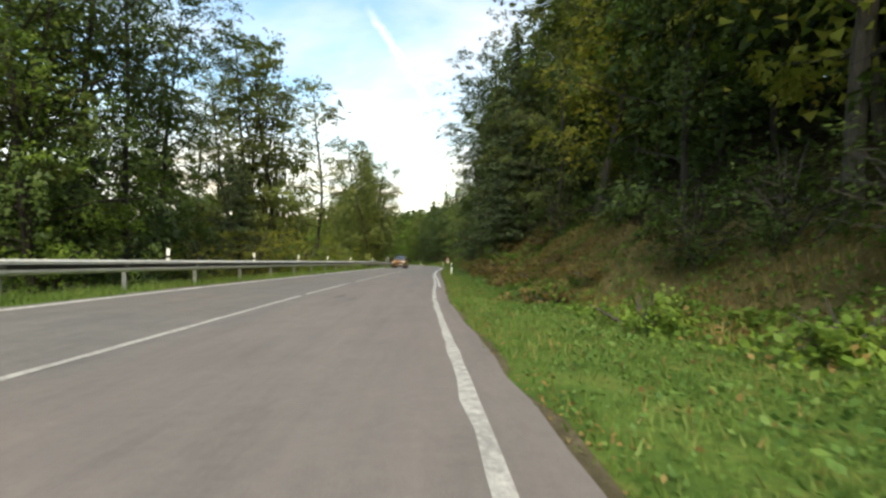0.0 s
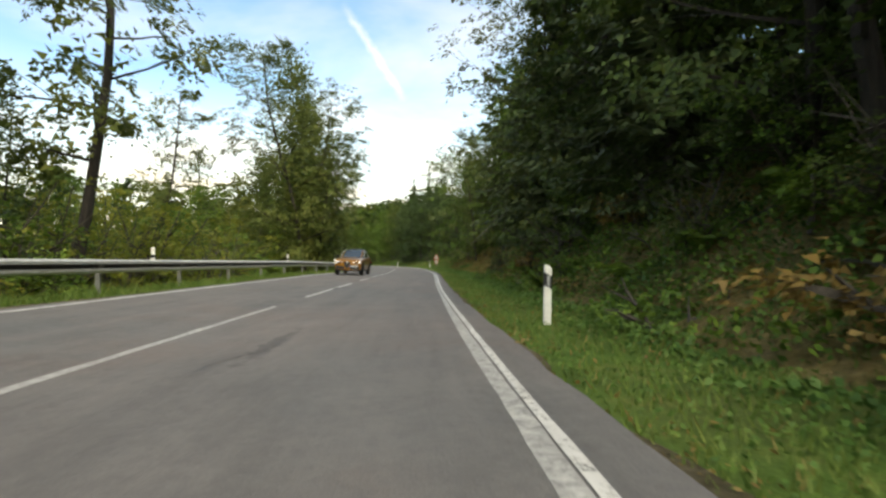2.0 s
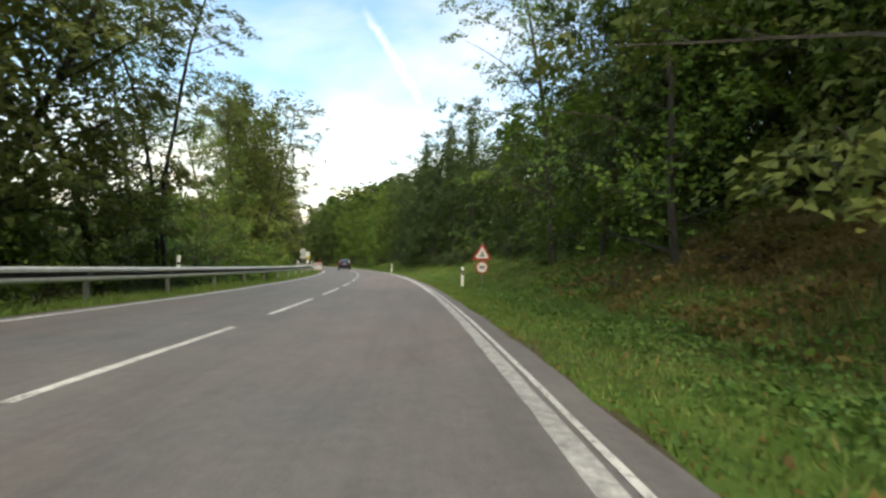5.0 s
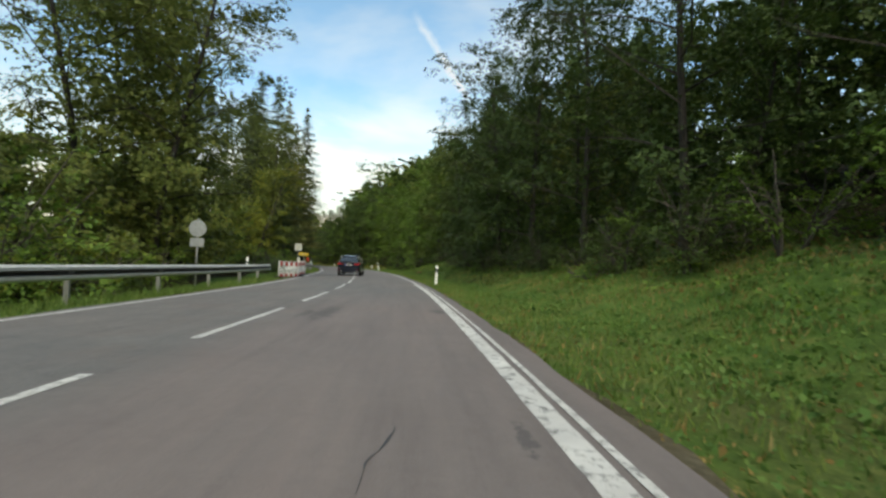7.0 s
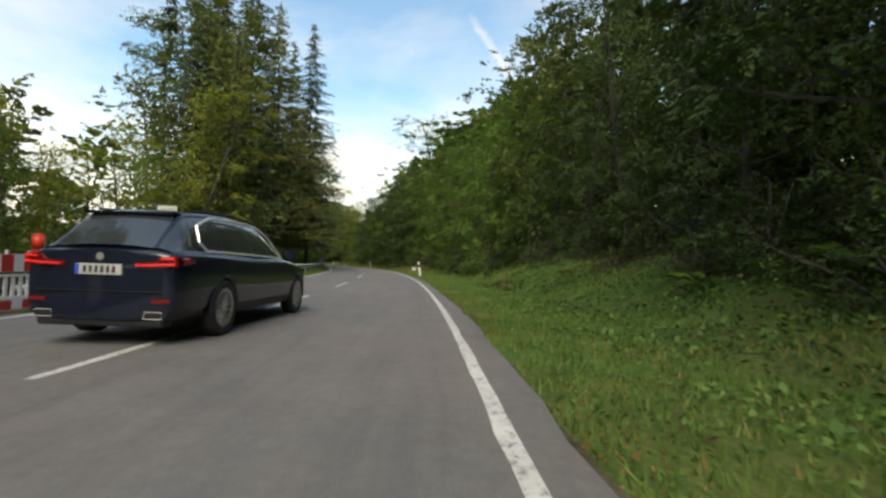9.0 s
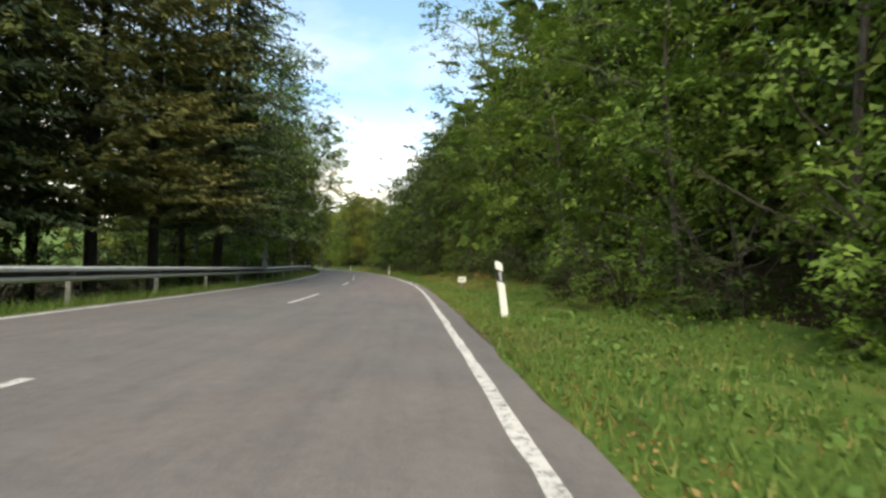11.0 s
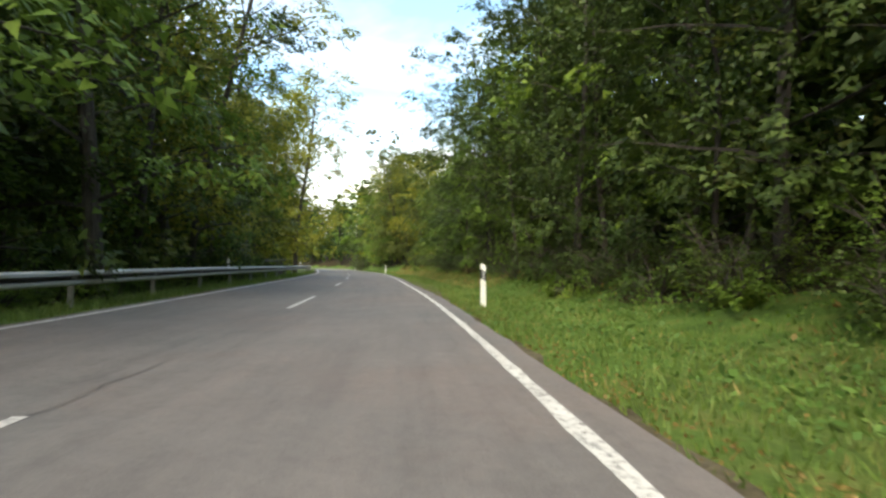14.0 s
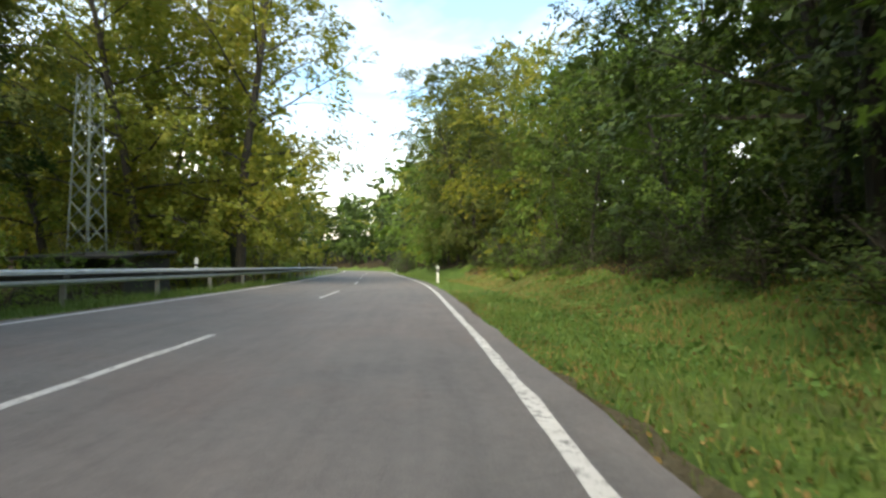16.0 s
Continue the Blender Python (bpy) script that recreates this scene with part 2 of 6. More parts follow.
def make_leaf(name, a, b, c, spread=0.5, translucent=0.3):
    """Leaves: each leaf and each plant its own shade between three greens."""
    m, n, l, p = material(name)
    geo, info = n.new("ShaderNodeNewGeometry"), n.new("ShaderNodeObjectInfo")
    tuft = noise_node(n, l, 0.5, 4.0, 0.65)
    both = n.new("ShaderNodeMix")
    both.inputs[0].default_value = 0.7
    l.new(geo.outputs["Random Per Island"], both.inputs[2])
    l.new(tuft, both.inputs[3])
    leaf = ramp_node(n, l, both.outputs[0], (0.27, a), (0.5, b), (0.73, c))
    plant = ramp_node(n, l, info.outputs["Random"], (0.0, (0.40, 0.46, 0.44)), (0.35, (0.5, 0.5, 0.5)), (0.7, (0.54, 0.52, 0.44)), (1.0, (0.60, 0.54, 0.42)))
    base = mix_node(n, l, spread, leaf, plant, "OVERLAY")
    l.new(base, p.inputs["Base Color"])
    p.inputs["Roughness"].default_value = 0.55
    p.inputs["Specular IOR Level"].default_value = 0.22
    t = n.new("ShaderNodeBsdfTranslucent")
    l.new(base, t.inputs[0])
    mx = n.new("ShaderNodeMixShader")
    mx.inputs[0].default_value = translucent
    l.new(p.outputs[0], mx.inputs[1])
    l.new(t.outputs[0], mx.inputs[2])
    l.new(mx.outputs[0], n["Material Output"].inputs[0])
    return m


def make_bark(name, a, b):
    m, n, l, p = material(name)
    f = noise_node(n, l, 5.0, 6.0, 0.7, (3, 3, 0.5))
    l.new(ramp_node(n, l, f, (0.3, a), (0.7, b)), p.inputs["Base Color"])
    p.inputs["Roughness"].default_value = 0.9
    bump_node(n, l, p, f, 0.8, 0.04)
    return m


ASPHALT = make_asphalt()
PAINT = make_paint("road_paint", 0.38, 0.5)
PAINT_CHIPPED = make_paint("chipped_road_paint", 0.4, 0.475, 7.0)
PAINT_OLD = make_paint("worn_road_paint", 0.3, 0.72)
GROUND = make_ground()
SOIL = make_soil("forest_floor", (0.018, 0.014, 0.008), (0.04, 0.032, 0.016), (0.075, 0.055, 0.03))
BANK = make_soil("dry_bank", (0.09, 0.085, 0.03), (0.19, 0.15, 0.06), (0.3, 0.23, 0.11))
BARE = make_soil("bare_verge_soil", (0.08, 0.07, 0.04), (0.13, 0.11, 0.07), (0.18, 0.155, 0.105))
TAR = plain("tar_seal", (0.035, 0.034, 0.036), 0.6, 0, 0.4, 9)
LEAF_GREEN = make_leaf("leaf_green", (0.0517, 0.0983, 0.0153), (0.117, 0.197, 0.0316), (0.21, 0.296, 0.0501))
LEAF_YELLOW = make_leaf("leaf_yellow_green", (0.13, 0.165, 0.022), (0.225, 0.25, 0.036), (0.37, 0.32, 0.055), 0.5, 0.45)
# dark species; the shade of the wood is partly put into this colour
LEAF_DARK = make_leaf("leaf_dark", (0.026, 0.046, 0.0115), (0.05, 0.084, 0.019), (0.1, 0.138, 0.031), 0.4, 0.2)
LEAF_OLIVE = make_leaf("leaf_olive", (0.0671, 0.0924, 0.0221), (0.125, 0.156, 0.0374), (0.212, 0.221, 0.0595))
LEAF_BROWN = make_leaf("leaf_brown", (0.0882, 0.0567, 0.0204), (0.195, 0.132, 0.042), (0.318, 0.227, 0.084))
NEEDLE = make_leaf("spruce_needles", (0.036, 0.052, 0.022), (0.066, 0.09, 0.036), (0.115, 0.135, 0.052), 0.3, 0.08)
NEEDLE_WARM = make_leaf("larch_needles", (0.106, 0.115, 0.0336), (0.188, 0.188, 0.054), (0.288, 0.25, 0.078), 0.3, 0.12)
GRASS = make_leaf("grass_blades", (0.066, 0.118, 0.024), (0.118, 0.19, 0.04), (0.21, 0.25, 0.07), 0.0, 0.3)
WEED = make_leaf("weed_leaves", (0.05, 0.108, 0.024), (0.092, 0.175, 0.038), (0.16, 0.24, 0.058), 0.0, 0.3)
DRY_GRASS = make_leaf("dry_grass_blades", (0.135, 0.102, 0.033), (0.254, 0.189, 0.065), (0.389, 0.291, 0.117), 0.0, 0.25)
BARK = make_bark("bark_grey_brown", (0.03, 0.024, 0.018), (0.1, 0.085, 0.07))
BARK_DARK = make_bark("bark_dark", (0.012, 0.01, 0.008), (0.05, 0.04, 0.032))
DEADWOOD = make_bark("dead_wood", (0.16, 0.14, 0.12), (0.36, 0.33, 0.29))
STEEL = plain("galvanised_steel", (0.62, 0.62, 0.59), 0.55, 0.25, 0.2, 4)
# near-black steel: the shade inside the beam's groove, put into the colour
STEEL_SHADED = plain("shaded_groove_steel", (0.085, 0.082, 0.075), 0.8, 0.1, 0.4, 5)
STEEL_POST = plain("galvanised_post", (0.3, 0.3, 0.29), 0.6, 0.4, 0.3, 6)
WHITE = plain("white_plastic", (0.78, 0.78, 0.74), 0.5, 0, 0.15, 9)
BLACK = plain("black_plastic", (0.02, 0.02, 0.022), 0.45, 0, 0.3, 9)
REFLECT = plain("reflector_silver", (0.6, 0.62, 0.64), 0.2, 0.5, 0.1, 20)
RED = plain("red_foil", (0.55, 0.035, 0.03), 0.45, 0, 0.2, 9)
# ---- the road's line: places are given as s along its centre and d to the right of it ----
CONTROL = [(-1.2, -60), (-1.2, -30), (-2.56, 0), (-3.29, 15), (-3.6, 30), (-3.82, 45), (-3.92, 60), (-3.95, 75), (-4.4, 90), (-5.65, 105),
           (-7.64, 120), (-10.3, 135), (-13.95, 150), (-18.1, 165), (-22.9, 180), (-28.45, 195), (-34.96, 210), (-42.25, 225), (-50.5, 240),
           (-59.4, 255), (-69, 270), (-83.6, 290), (-101, 314), (-119.5, 335), (-142, 351.5), (-167, 364), (-194, 371), (-222, 374), (-252, 375)]


def spline(points, n=24):
    p = np.array(points, float)
    q = np.vstack([2 * p[0] - p[1], p, 2 * p[-1] - p[-2]])
    out = []
    for i in range(1, len(q) - 2):
        a, b, c, d = q[i - 1:i + 3]
        for k in range(n):
            u = k / n
            out.append(0.5 * (2 * b + (c - a) * u + (2 * a - 5 * b + 4 * c - d) * u * u + (3 * b - a - 3 * c + d) * u ** 3))
    return np.array(out + [q[-2]])


LINE = spline(CONTROL)
LINE_S = np.r_[0, np.cumsum(np.hypot(*np.diff(LINE, axis=0).T))]
LINE_S -= LINE_S[2 * 24]
S_MIN, S_MAX = -55.0, float(LINE_S[-1]) - 5


def table(s, *pairs):
    return np.interp(s, [p[0] for p in pairs], [p[1] for p in pairs])


def at(s, d):
    """World x, y of the place s along the road, d to its right."""
    x, y = np.interp(s, LINE_S, LINE[:, 0]), np.interp(s, LINE_S, LINE[:, 1])
    tx = np.interp(s + 1.5, LINE_S, LINE[:, 0]) - np.interp(s - 1.5, LINE_S, LINE[:, 0])
    ty = np.interp(s + 1.5, LINE_S, LINE[:, 1]) - np.interp(s - 1.5, LINE_S, LINE[:, 1])
    k = np.hypot(tx, ty)
    return x + d * ty / k, y - d * tx / k


def heading(s):
    """Degrees by which the road has turned to the left from +y."""
    (x0, y0), (x1, y1) = at(s - 1.5, 0.0), at(s + 1.5, 0.0)
    return math.degrees(math.atan2(-(x1 - x0), y1 - y0))


def right_width(s):
    """Distance of the right edge line from the centre, smoothed."""
    return sum(raw_width(np.asarray(s, float) + k) for k in (-5, -2.5, 0, 2.5, 5)) / 5


def raw_width(s):
    return table(s, (0, 3.58), (10, 3.5), (20, 3.68), (36, 3.52), (51, 3.5), (60, 3.7), (70, 3.74), (85, 3.5), (106, 3.35), (117, 3.33), (127, 3.2), (140, 3.1), (150, 3.34), (175, 3.34), (185, 3.25), (193, 3.33), (203, 3.46), (211, 3.34), (244, 3.32), (252, 3.22), (257, 3.42), (265, 3.44), (300, 3.5))


LEFT_WIDTH = 3.3


def tilt(s):
    """Rise of the left lane away from the centre line."""
    return table(s, (-20, 0.045), (62, 0.045), (95, -0.01), (110, -0.022), (205, -0.022), (245, 0.025), (300, 0.03))


def wave(x, y, scale, seed=0.0):
    return np.sin(x / scale + 1.7 * seed) * np.cos(y / scale * 0.83 + seed) + 0.5 * np.sin(x / scale * 2.3 + y / scale * 1.9 + seed * 3)


def ground_z(s, d):
    """Height of the land beside the road."""
    s, d = np.asarray(s, float), np.asarray(d, float)
    u = d - (right_width(s) + 0.42)
    v = -d - (LEFT_WIDTH + 0.25)
    foot = table(s, (-20, 4.6), (8, 4.6), (18, 2.9), (28, 2.2), (46, 2.3), (60, 3.2), (78, 3.8), (100, 2.2), (150, 2.6), (175, 3.2), (190, 4.4), (200, 3.2), (210, 2.2), (222, 2.6), (236, 3.2), (250, 2.4), (330, 2.6))
    steep = table(s, (-20, 0.85), (50, 0.9), (68, 0.75), (85, 0.55), (105, 0.36), (150, 0.34), (165, 0.5), (185, 0.25), (200, 0.28), (230, 0.26), (250, 0.3), (300, 0.4))
    high = table(s, (60, 3.2), (100, 2.6), (160, 2.4), (190, 1.2), (300, 1.5))
    hill = table(s, (70, 0.5), (100, 0.45), (160, 0.38), (185, 0.16), (300, 0.2))
    run = high / steep
    right = -0.04 - 0.05 * np.clip(u, 0, 2) / 2 + steep * np.clip(u - foot, 0, run) + hill * np.clip(u - foot - run, 0, 60) + 0.1 * np.clip(u - foot - run - 60, 0, 400)
    rough = np.clip((u - 1.5) / 4, 0, 1) * (0.16 * wave(s, d, 1.9, 1) + 0.1 * wave(s, d, 0.7, 2))
    right = right + rough
    edge = tilt(s) * np.clip(-d, 0, LEFT_WIDTH + 2.2)
    drop = table(s, (60, 1.6), (130, 1.2), (145, 0.2), (175, 0.2), (190, 0.9), (255, 0.9), (275, 0.5))
    left = edge - 0.03 - 0.04 * np.clip(v, 0, 1.5) - drop * np.clip((v - 1.9) / 3.5, 0, 1) + 0.12 * np.clip(v - 45, 0, 90) + 0.1 * np.clip(v - 135, 0, 300)
    left = left + np.clip((v - 0.8) / 4, 0, 1) * 0.15 * wave(s, d, 2.3, 4)
    return np.where(u > 0, right, np.where(v > 0, left, tilt(s) * np.clip(-d, 0, 4) - 0.06))


def road_z(s, d):
    return np.asarray(tilt(s)) * np.clip(-np.asarray(d, float), 0, 5) + 0.0 * np.asarray(s)


def on_land(s, d):
    x, y = at(s, d)
    return float(x), float(y), float(ground_z(s, d))


# ---- mesh helpers ----
def mesh(name, verts, faces, *mats):
    me = bpy.data.meshes.new(name)
    me.from_pydata(np.asarray(verts, float).tolist(), [], faces if isinstance(faces, list) else faces.tolist())
    for m in mats:
        me.materials.append(m)
    return me


def bm_mesh(name, bm, mat, smooth=False):
    me = bpy.data.meshes.new(name)
    bmesh.ops.recalc_face_normals(bm, faces=bm.faces)
    bm.to_mesh(me)
    bm.free()
    for m in (mat if isinstance(mat, (list, tuple)) else [mat]):
        me.materials.append(m)
    if smooth:
        me.polygons.foreach_set("use_smooth", [True] * len(me.polygons))
    return me


def part(name, data, parent, label=""):
    ob = new(name, data)
    ob.parent = parent
    if label:
        ob["label"] = label
    return ob


def box(bm, x0, x1, y0, y1, z0, z1, bevel=0.0, m=None):
    r = bmesh.ops.create_cube(bm, size=1.0)
    vs = r["verts"]
    for v in vs:
        v.co = Vector(((x0 + x1) / 2 + v.co.x * (x1 - x0), (y0 + y1) / 2 + v.co.y * (y1 - y0), (z0 + z1) / 2 + v.co.z * (z1 - z0)))
    if m is not None:
        bmesh.ops.transform(bm, matrix=m, verts=vs)
    if bevel:
        es = list({e for v in vs for e in v.link_edges})
        bmesh.ops.bevel(bm, geom=es, offset=bevel, segments=2, affect="EDGES")


def cyl(bm, r0, r1, z0, z1, seg=12, m=None):
    res = bmesh.ops.create_cone(bm, cap_ends=True, segments=seg, radius1=r0, radius2=r1, depth=z1 - z0)
    bmesh.ops.translate(bm, vec=(0, 0, (z0 + z1) / 2), verts=res["verts"])
    if m is not None:
        bmesh.ops.transform(bm, matrix=m, verts=res["verts"])
    return res["verts"]


def strip(s0, s1, d0, d1, lift, step=1.0, cross=1, jag=0.0, seed=0, z=road_z):
    """A strip of surface that follows the road, from offset d0 to d1 (numbers or functions of s)."""
    rng = np.random.default_rng(seed)
    n = max(2, int(math.ceil((s1 - s0) / step)) + 1)
    ss = np.linspace(s0, s1, n)
    a = d0(ss) if callable(d0) else np.full(n, float(d0))
    b = d1(ss) if callable(d1) else np.full(n, float(d1))
    if jag:
        a, b = a + rng.normal(0, jag, n), b + rng.normal(0, jag, n)
    rows = []
    for k in range(cross + 1):
        d = a + (b - a) * k / cross
        x, y = at(ss, d)
        rows.append(np.c_[x, y, z(ss, d) + lift])
    verts = np.stack(rows, 1).reshape(-1, 3)
    w = cross + 1
    faces = [(i * w + k, i * w + k + 1, (i + 1) * w + k + 1, (i + 1) * w + k) for i in range(n - 1) for k in range(cross)]
    return verts, faces


def joined(pieces):
    verts, faces, base = [], [], 0
    for v, f in pieces:
        verts.append(np.asarray(v, float))
        faces += [tuple(i + base for i in q) for q in f]
        base += len(v)
    return np.vstack(verts), faces


# ---- ground and road ----
def build_ground():
    cols = np.r_[-150, -120, -95, -75, -58, -45, -36, -29, -23, -18.5, -15, -12.5, -10.5, np.arange(-9.5, -3.0, 0.5), -2, 0, 2, np.arange(3.0, 14.1, 0.5), 15, 16.5, 18.5, 21, 24, 28, 33, 39, 46, 55, 66, 80, 100, 125, 160]
    ss = np.arange(S_MIN, S_MAX, 1.25)
    g_s, g_d = np.meshgrid(ss, cols, indexing="ij")
    x, y = at(g_s, g_d)
    verts = np.stack([x, y, ground_z(g_s, g_d)], -1).reshape(-1, 3)
    n, w = len(ss), len(cols)
    faces, which = [], []
    for i in range(n - 1):
        for k in range(w - 1):
            faces.append((i * w + k, i * w + k + 1, (i + 1) * w + k + 1, (i + 1) * w + k))
            mid = (cols[k] + cols[k + 1]) / 2
            u = mid - right_width(ss[i]) - 0.42
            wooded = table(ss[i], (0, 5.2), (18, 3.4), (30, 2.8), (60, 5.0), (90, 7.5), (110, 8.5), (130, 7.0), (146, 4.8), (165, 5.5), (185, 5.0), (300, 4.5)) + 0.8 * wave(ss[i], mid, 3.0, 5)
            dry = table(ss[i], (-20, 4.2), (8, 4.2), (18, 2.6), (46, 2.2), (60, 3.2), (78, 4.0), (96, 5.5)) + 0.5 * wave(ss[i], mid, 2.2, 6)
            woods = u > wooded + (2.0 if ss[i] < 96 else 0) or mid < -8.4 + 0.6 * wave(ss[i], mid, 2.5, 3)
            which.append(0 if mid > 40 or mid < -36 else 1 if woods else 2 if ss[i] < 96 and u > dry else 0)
    # the same sheet runs on outwards to the horizon
    rim = list(range(w)) + [i * w + w - 1 for i in range(1, n)] + [(n - 1) * w + k for k in range(w - 2, -1, -1)] + [i * w for i in range(n - 2, 0, -1)]
    mid_x, mid_y = (float(c) for c in at(205.0, -12.0))
    loops = [rim]
    for reach, height in ((420, 26), (800, 40), (3000, 60)):
        base = len(verts)
        ang = np.arctan2(verts[rim, 1] - mid_y, verts[rim, 0] - mid_x)
        far = np.maximum(np.hypot(verts[rim, 0] - mid_x, verts[rim, 1] - mid_y) * 1.15, reach)
        verts = np.vstack([verts, np.c_[mid_x + far * np.cos(ang), mid_y + far * np.sin(ang), np.full(len(rim), height) + 6 * np.sin(ang * 5)]])
        loops.append(list(range(base, base + len(rim))))
    for a, b in zip(loops, loops[1:]):
        for k in range(len(rim)):
            q = (k + 1) % len(rim)
            faces.append((a[q], a[k], b[k], b[q]))
            which.append(0)
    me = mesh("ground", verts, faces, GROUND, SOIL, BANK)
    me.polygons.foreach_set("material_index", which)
    me.polygons.foreach_set("use_smooth", [True] * len(faces))
    return tagged(new("ground", me), "grassy verges, forest floor and rising wooded bank beside the road", "ground", kind="structure")


build_ground()


def left_edge(s):
    return -LEFT_WIDTH - 0.28 + 0.05 * np.sin(s * 0.9) + 0.03 * np.sin(s * 2.7)


def right_edge(s):
    return right_width(s) + 0.36 + 0.025 * np.sin(s * 0.37 + 1) + 0.018 * np.sin(s * 1.7) + 0.018 * np.sin(s * 4.3)


v, f = joined([strip(S_MIN, S_MAX, left_edge, 0.0, 0.0, 0.8, 4), strip(S_MIN, S_MAX, 0.0, right_edge, 0.0, 0.8, 4)])
road_mesh = mesh("road", v, f, ASPHALT)
# surface coordinates: metres along and across the road
along_s = np.concatenate([np.repeat(np.linspace(S_MIN, S_MAX, len(v) // 10), 5)] * 2)
across_d = np.concatenate([np.tile(np.linspace(-3.6, 0, 5), len(v) // 10), np.tile(np.linspace(0, 3.7, 5), len(v) // 10)])
uv = road_mesh.uv_layers.new(name="road")
loop_v = np.zeros(len(road_mesh.loops), int)
road_mesh.loops.foreach_get("vertex_index", loop_v)
uv.data.foreach_set("uv", np.c_[along_s[loop_v], across_d[loop_v]].ravel())
tagged(new("road", road_mesh), "weathered grey asphalt country road with cracks and seams", "road", kind="structure")

# bare gravelly strip between asphalt and grass
v, f = strip(S_MIN, S_MAX, lambda s: right_edge(s) - 0.1, lambda s: right_edge(s) + 0.05 + 0.05 * np.sin(s * 0.45) + 0.05 * np.sin(s * 1.9), -0.022, 0.5, 1, 0.03, 3)
tagged(new("verge_soil", mesh("verge_soil", v, f, BARE)), "bare brown soil along the asphalt edge", "soil", kind="structure")
v, f = strip(S_MIN, S_MAX, lambda s: left_edge(s) + 0.1, lambda s: left_edge(s) - 0.2 - 0.1 * np.sin(s * 0.5), -0.02, 0.5, 1, 0.03, 4)
tagged(new("verge_soil", mesh("verge_soil", v, f, BARE)), "bare brown soil along the asphalt edge", "soil", kind="structure")


# gravelly lay-by where the grass has worn away
def worn_out(s):
    return right_edge(s) + table(s, (236, 0.04), (242, 0.45), (246, 0.8), (251, 0.75), (256, 0.3), (261, 0.04))


v, f = strip(236, 261, lambda s: right_edge(s) - 0.06, worn_out, 0.03, 0.4, 4, 0.03, 9, ground_z)
tagged(new("verge_soil", mesh("verge_soil", v, f, BARE)), "bare grey-brown gravel beside the asphalt", "soil", kind="structure")


def marking(name, s0, s1, d0, d1, mat, label, step=0.6, jag=0.006, seed=1, lift=0.004):
    v, f = strip(s0, s1, d0, d1, lift, step, 1, jag, seed)
    return tagged(new(name, mesh(name, v, f, mat)), label, "road marking", kind="structure")


# edge lines: an old worn one and a newer thin one beside it
def old_gap(s):
    return table(s, (18, 0.12), (25, 0.03), (32, -0.03), (40, -0.03), (60, 0.02), (80, 0.03), (137, 0.03))


def old_width(s):
    return table(s, (18, 0.12), (38, 0.13), (46, 0.07), (54, 0.08), (62, 0.12), (70, 0.13), (98, 0.17))


def new_gap(s):
    return table(s, (17, 0.16), (25, 0.05), (31, -0.05), (60, 0.0), (72, 0.04), (137, 0.06))


marking("edge_line", S_MIN, S_MAX, -LEFT_WIDTH - 0.06, -LEFT_WIDTH + 0.08, PAINT, "white painted edge line of the oncoming lane")
marking("edge_line", S_MIN, 18, lambda s: right_width(s) - 0.05, lambda s: right_width(s) + 0.06, PAINT_OLD, "worn white edge line", jag=0.012)
for a, b, coat in ((18, 98, PAINT_OLD), (98, 137, PAINT_CHIPPED)):
    marking("edge_line", a, b, lambda s: right_width(s) - 0.03 - old_width(s) + old_gap(s), lambda s: right_width(s) - 0.03 + old_gap(s), coat, "badly worn old white edge line", 0.3, 0.004, 5)
marking("edge_line", 17, 137, lambda s: right_width(s) + new_gap(s), lambda s: right_width(s) + new_gap(s) + table(s, (18, 0.06), (29, 0.1), (36, 0.07), (48, 0.07), (56, 0.11), (62, 0.11), (72, 0.06), (137, 0.05)), PAINT, "newer thin white edge line", 0.5, 0.003, 6, 0.007)
for a, b, coat in ((137, 198, PAINT), (198, 216, PAINT_CHIPPED), (216, S_MAX, PAINT)):
    marking("edge_line", a, b, lambda s: right_width(s) - (0.075 if coat is PAINT_CHIPPED else 0.055), lambda s: right_width(s) + 0.055, coat, "white painted edge line" if coat is PAINT else "cracked and chipped white edge line", 0.4, 0.008, 7)
# leftovers of a thin line on the outer strip
for a, b in ((203.0, 205.2), (206.2, 208.0)):
    marking("edge_line", a, b, lambda s: right_width(s) + 0.31, lambda s: right_width(s) + 0.34, PAINT_CHIPPED, "short leftover of a thin white line", 0.3, 0.004, 8)
# centre line: short gaps as far as the bend, long gaps after it
DASHES = [(S_MIN, 12.2), (12.8, 20.4), (22.2, 42.3), (45.0, 48.9), (49.8, 53.5), (55.9, 59.7), (61.5, 66.2)] + [(60.5 + 5.86 * i + max(0, 0.9 - 0.3 * i), 64.5 + 5.86 * i + max(0, 0.9 - 0.3 * i)) for i in range(1, 17)] + [(187.4 + 11.93 * i - {2: 0.8, 3: 0.4, 4: 0.25}.get(i, 0), 191.5 + 11.93 * i - {2: 0.8, 3: 0.4, 4: 0.25}.get(i, 0)) for i in range(-2, 20)]
for n, (a, b) in enumerate(DASHES):
    if b < S_MAX:
        marking("centre_line", a, b, -0.052, 0.052, PAINT if n > 2 else PAINT_OLD, "white dash of the centre line", 0.5, 0.006, 20 + n)


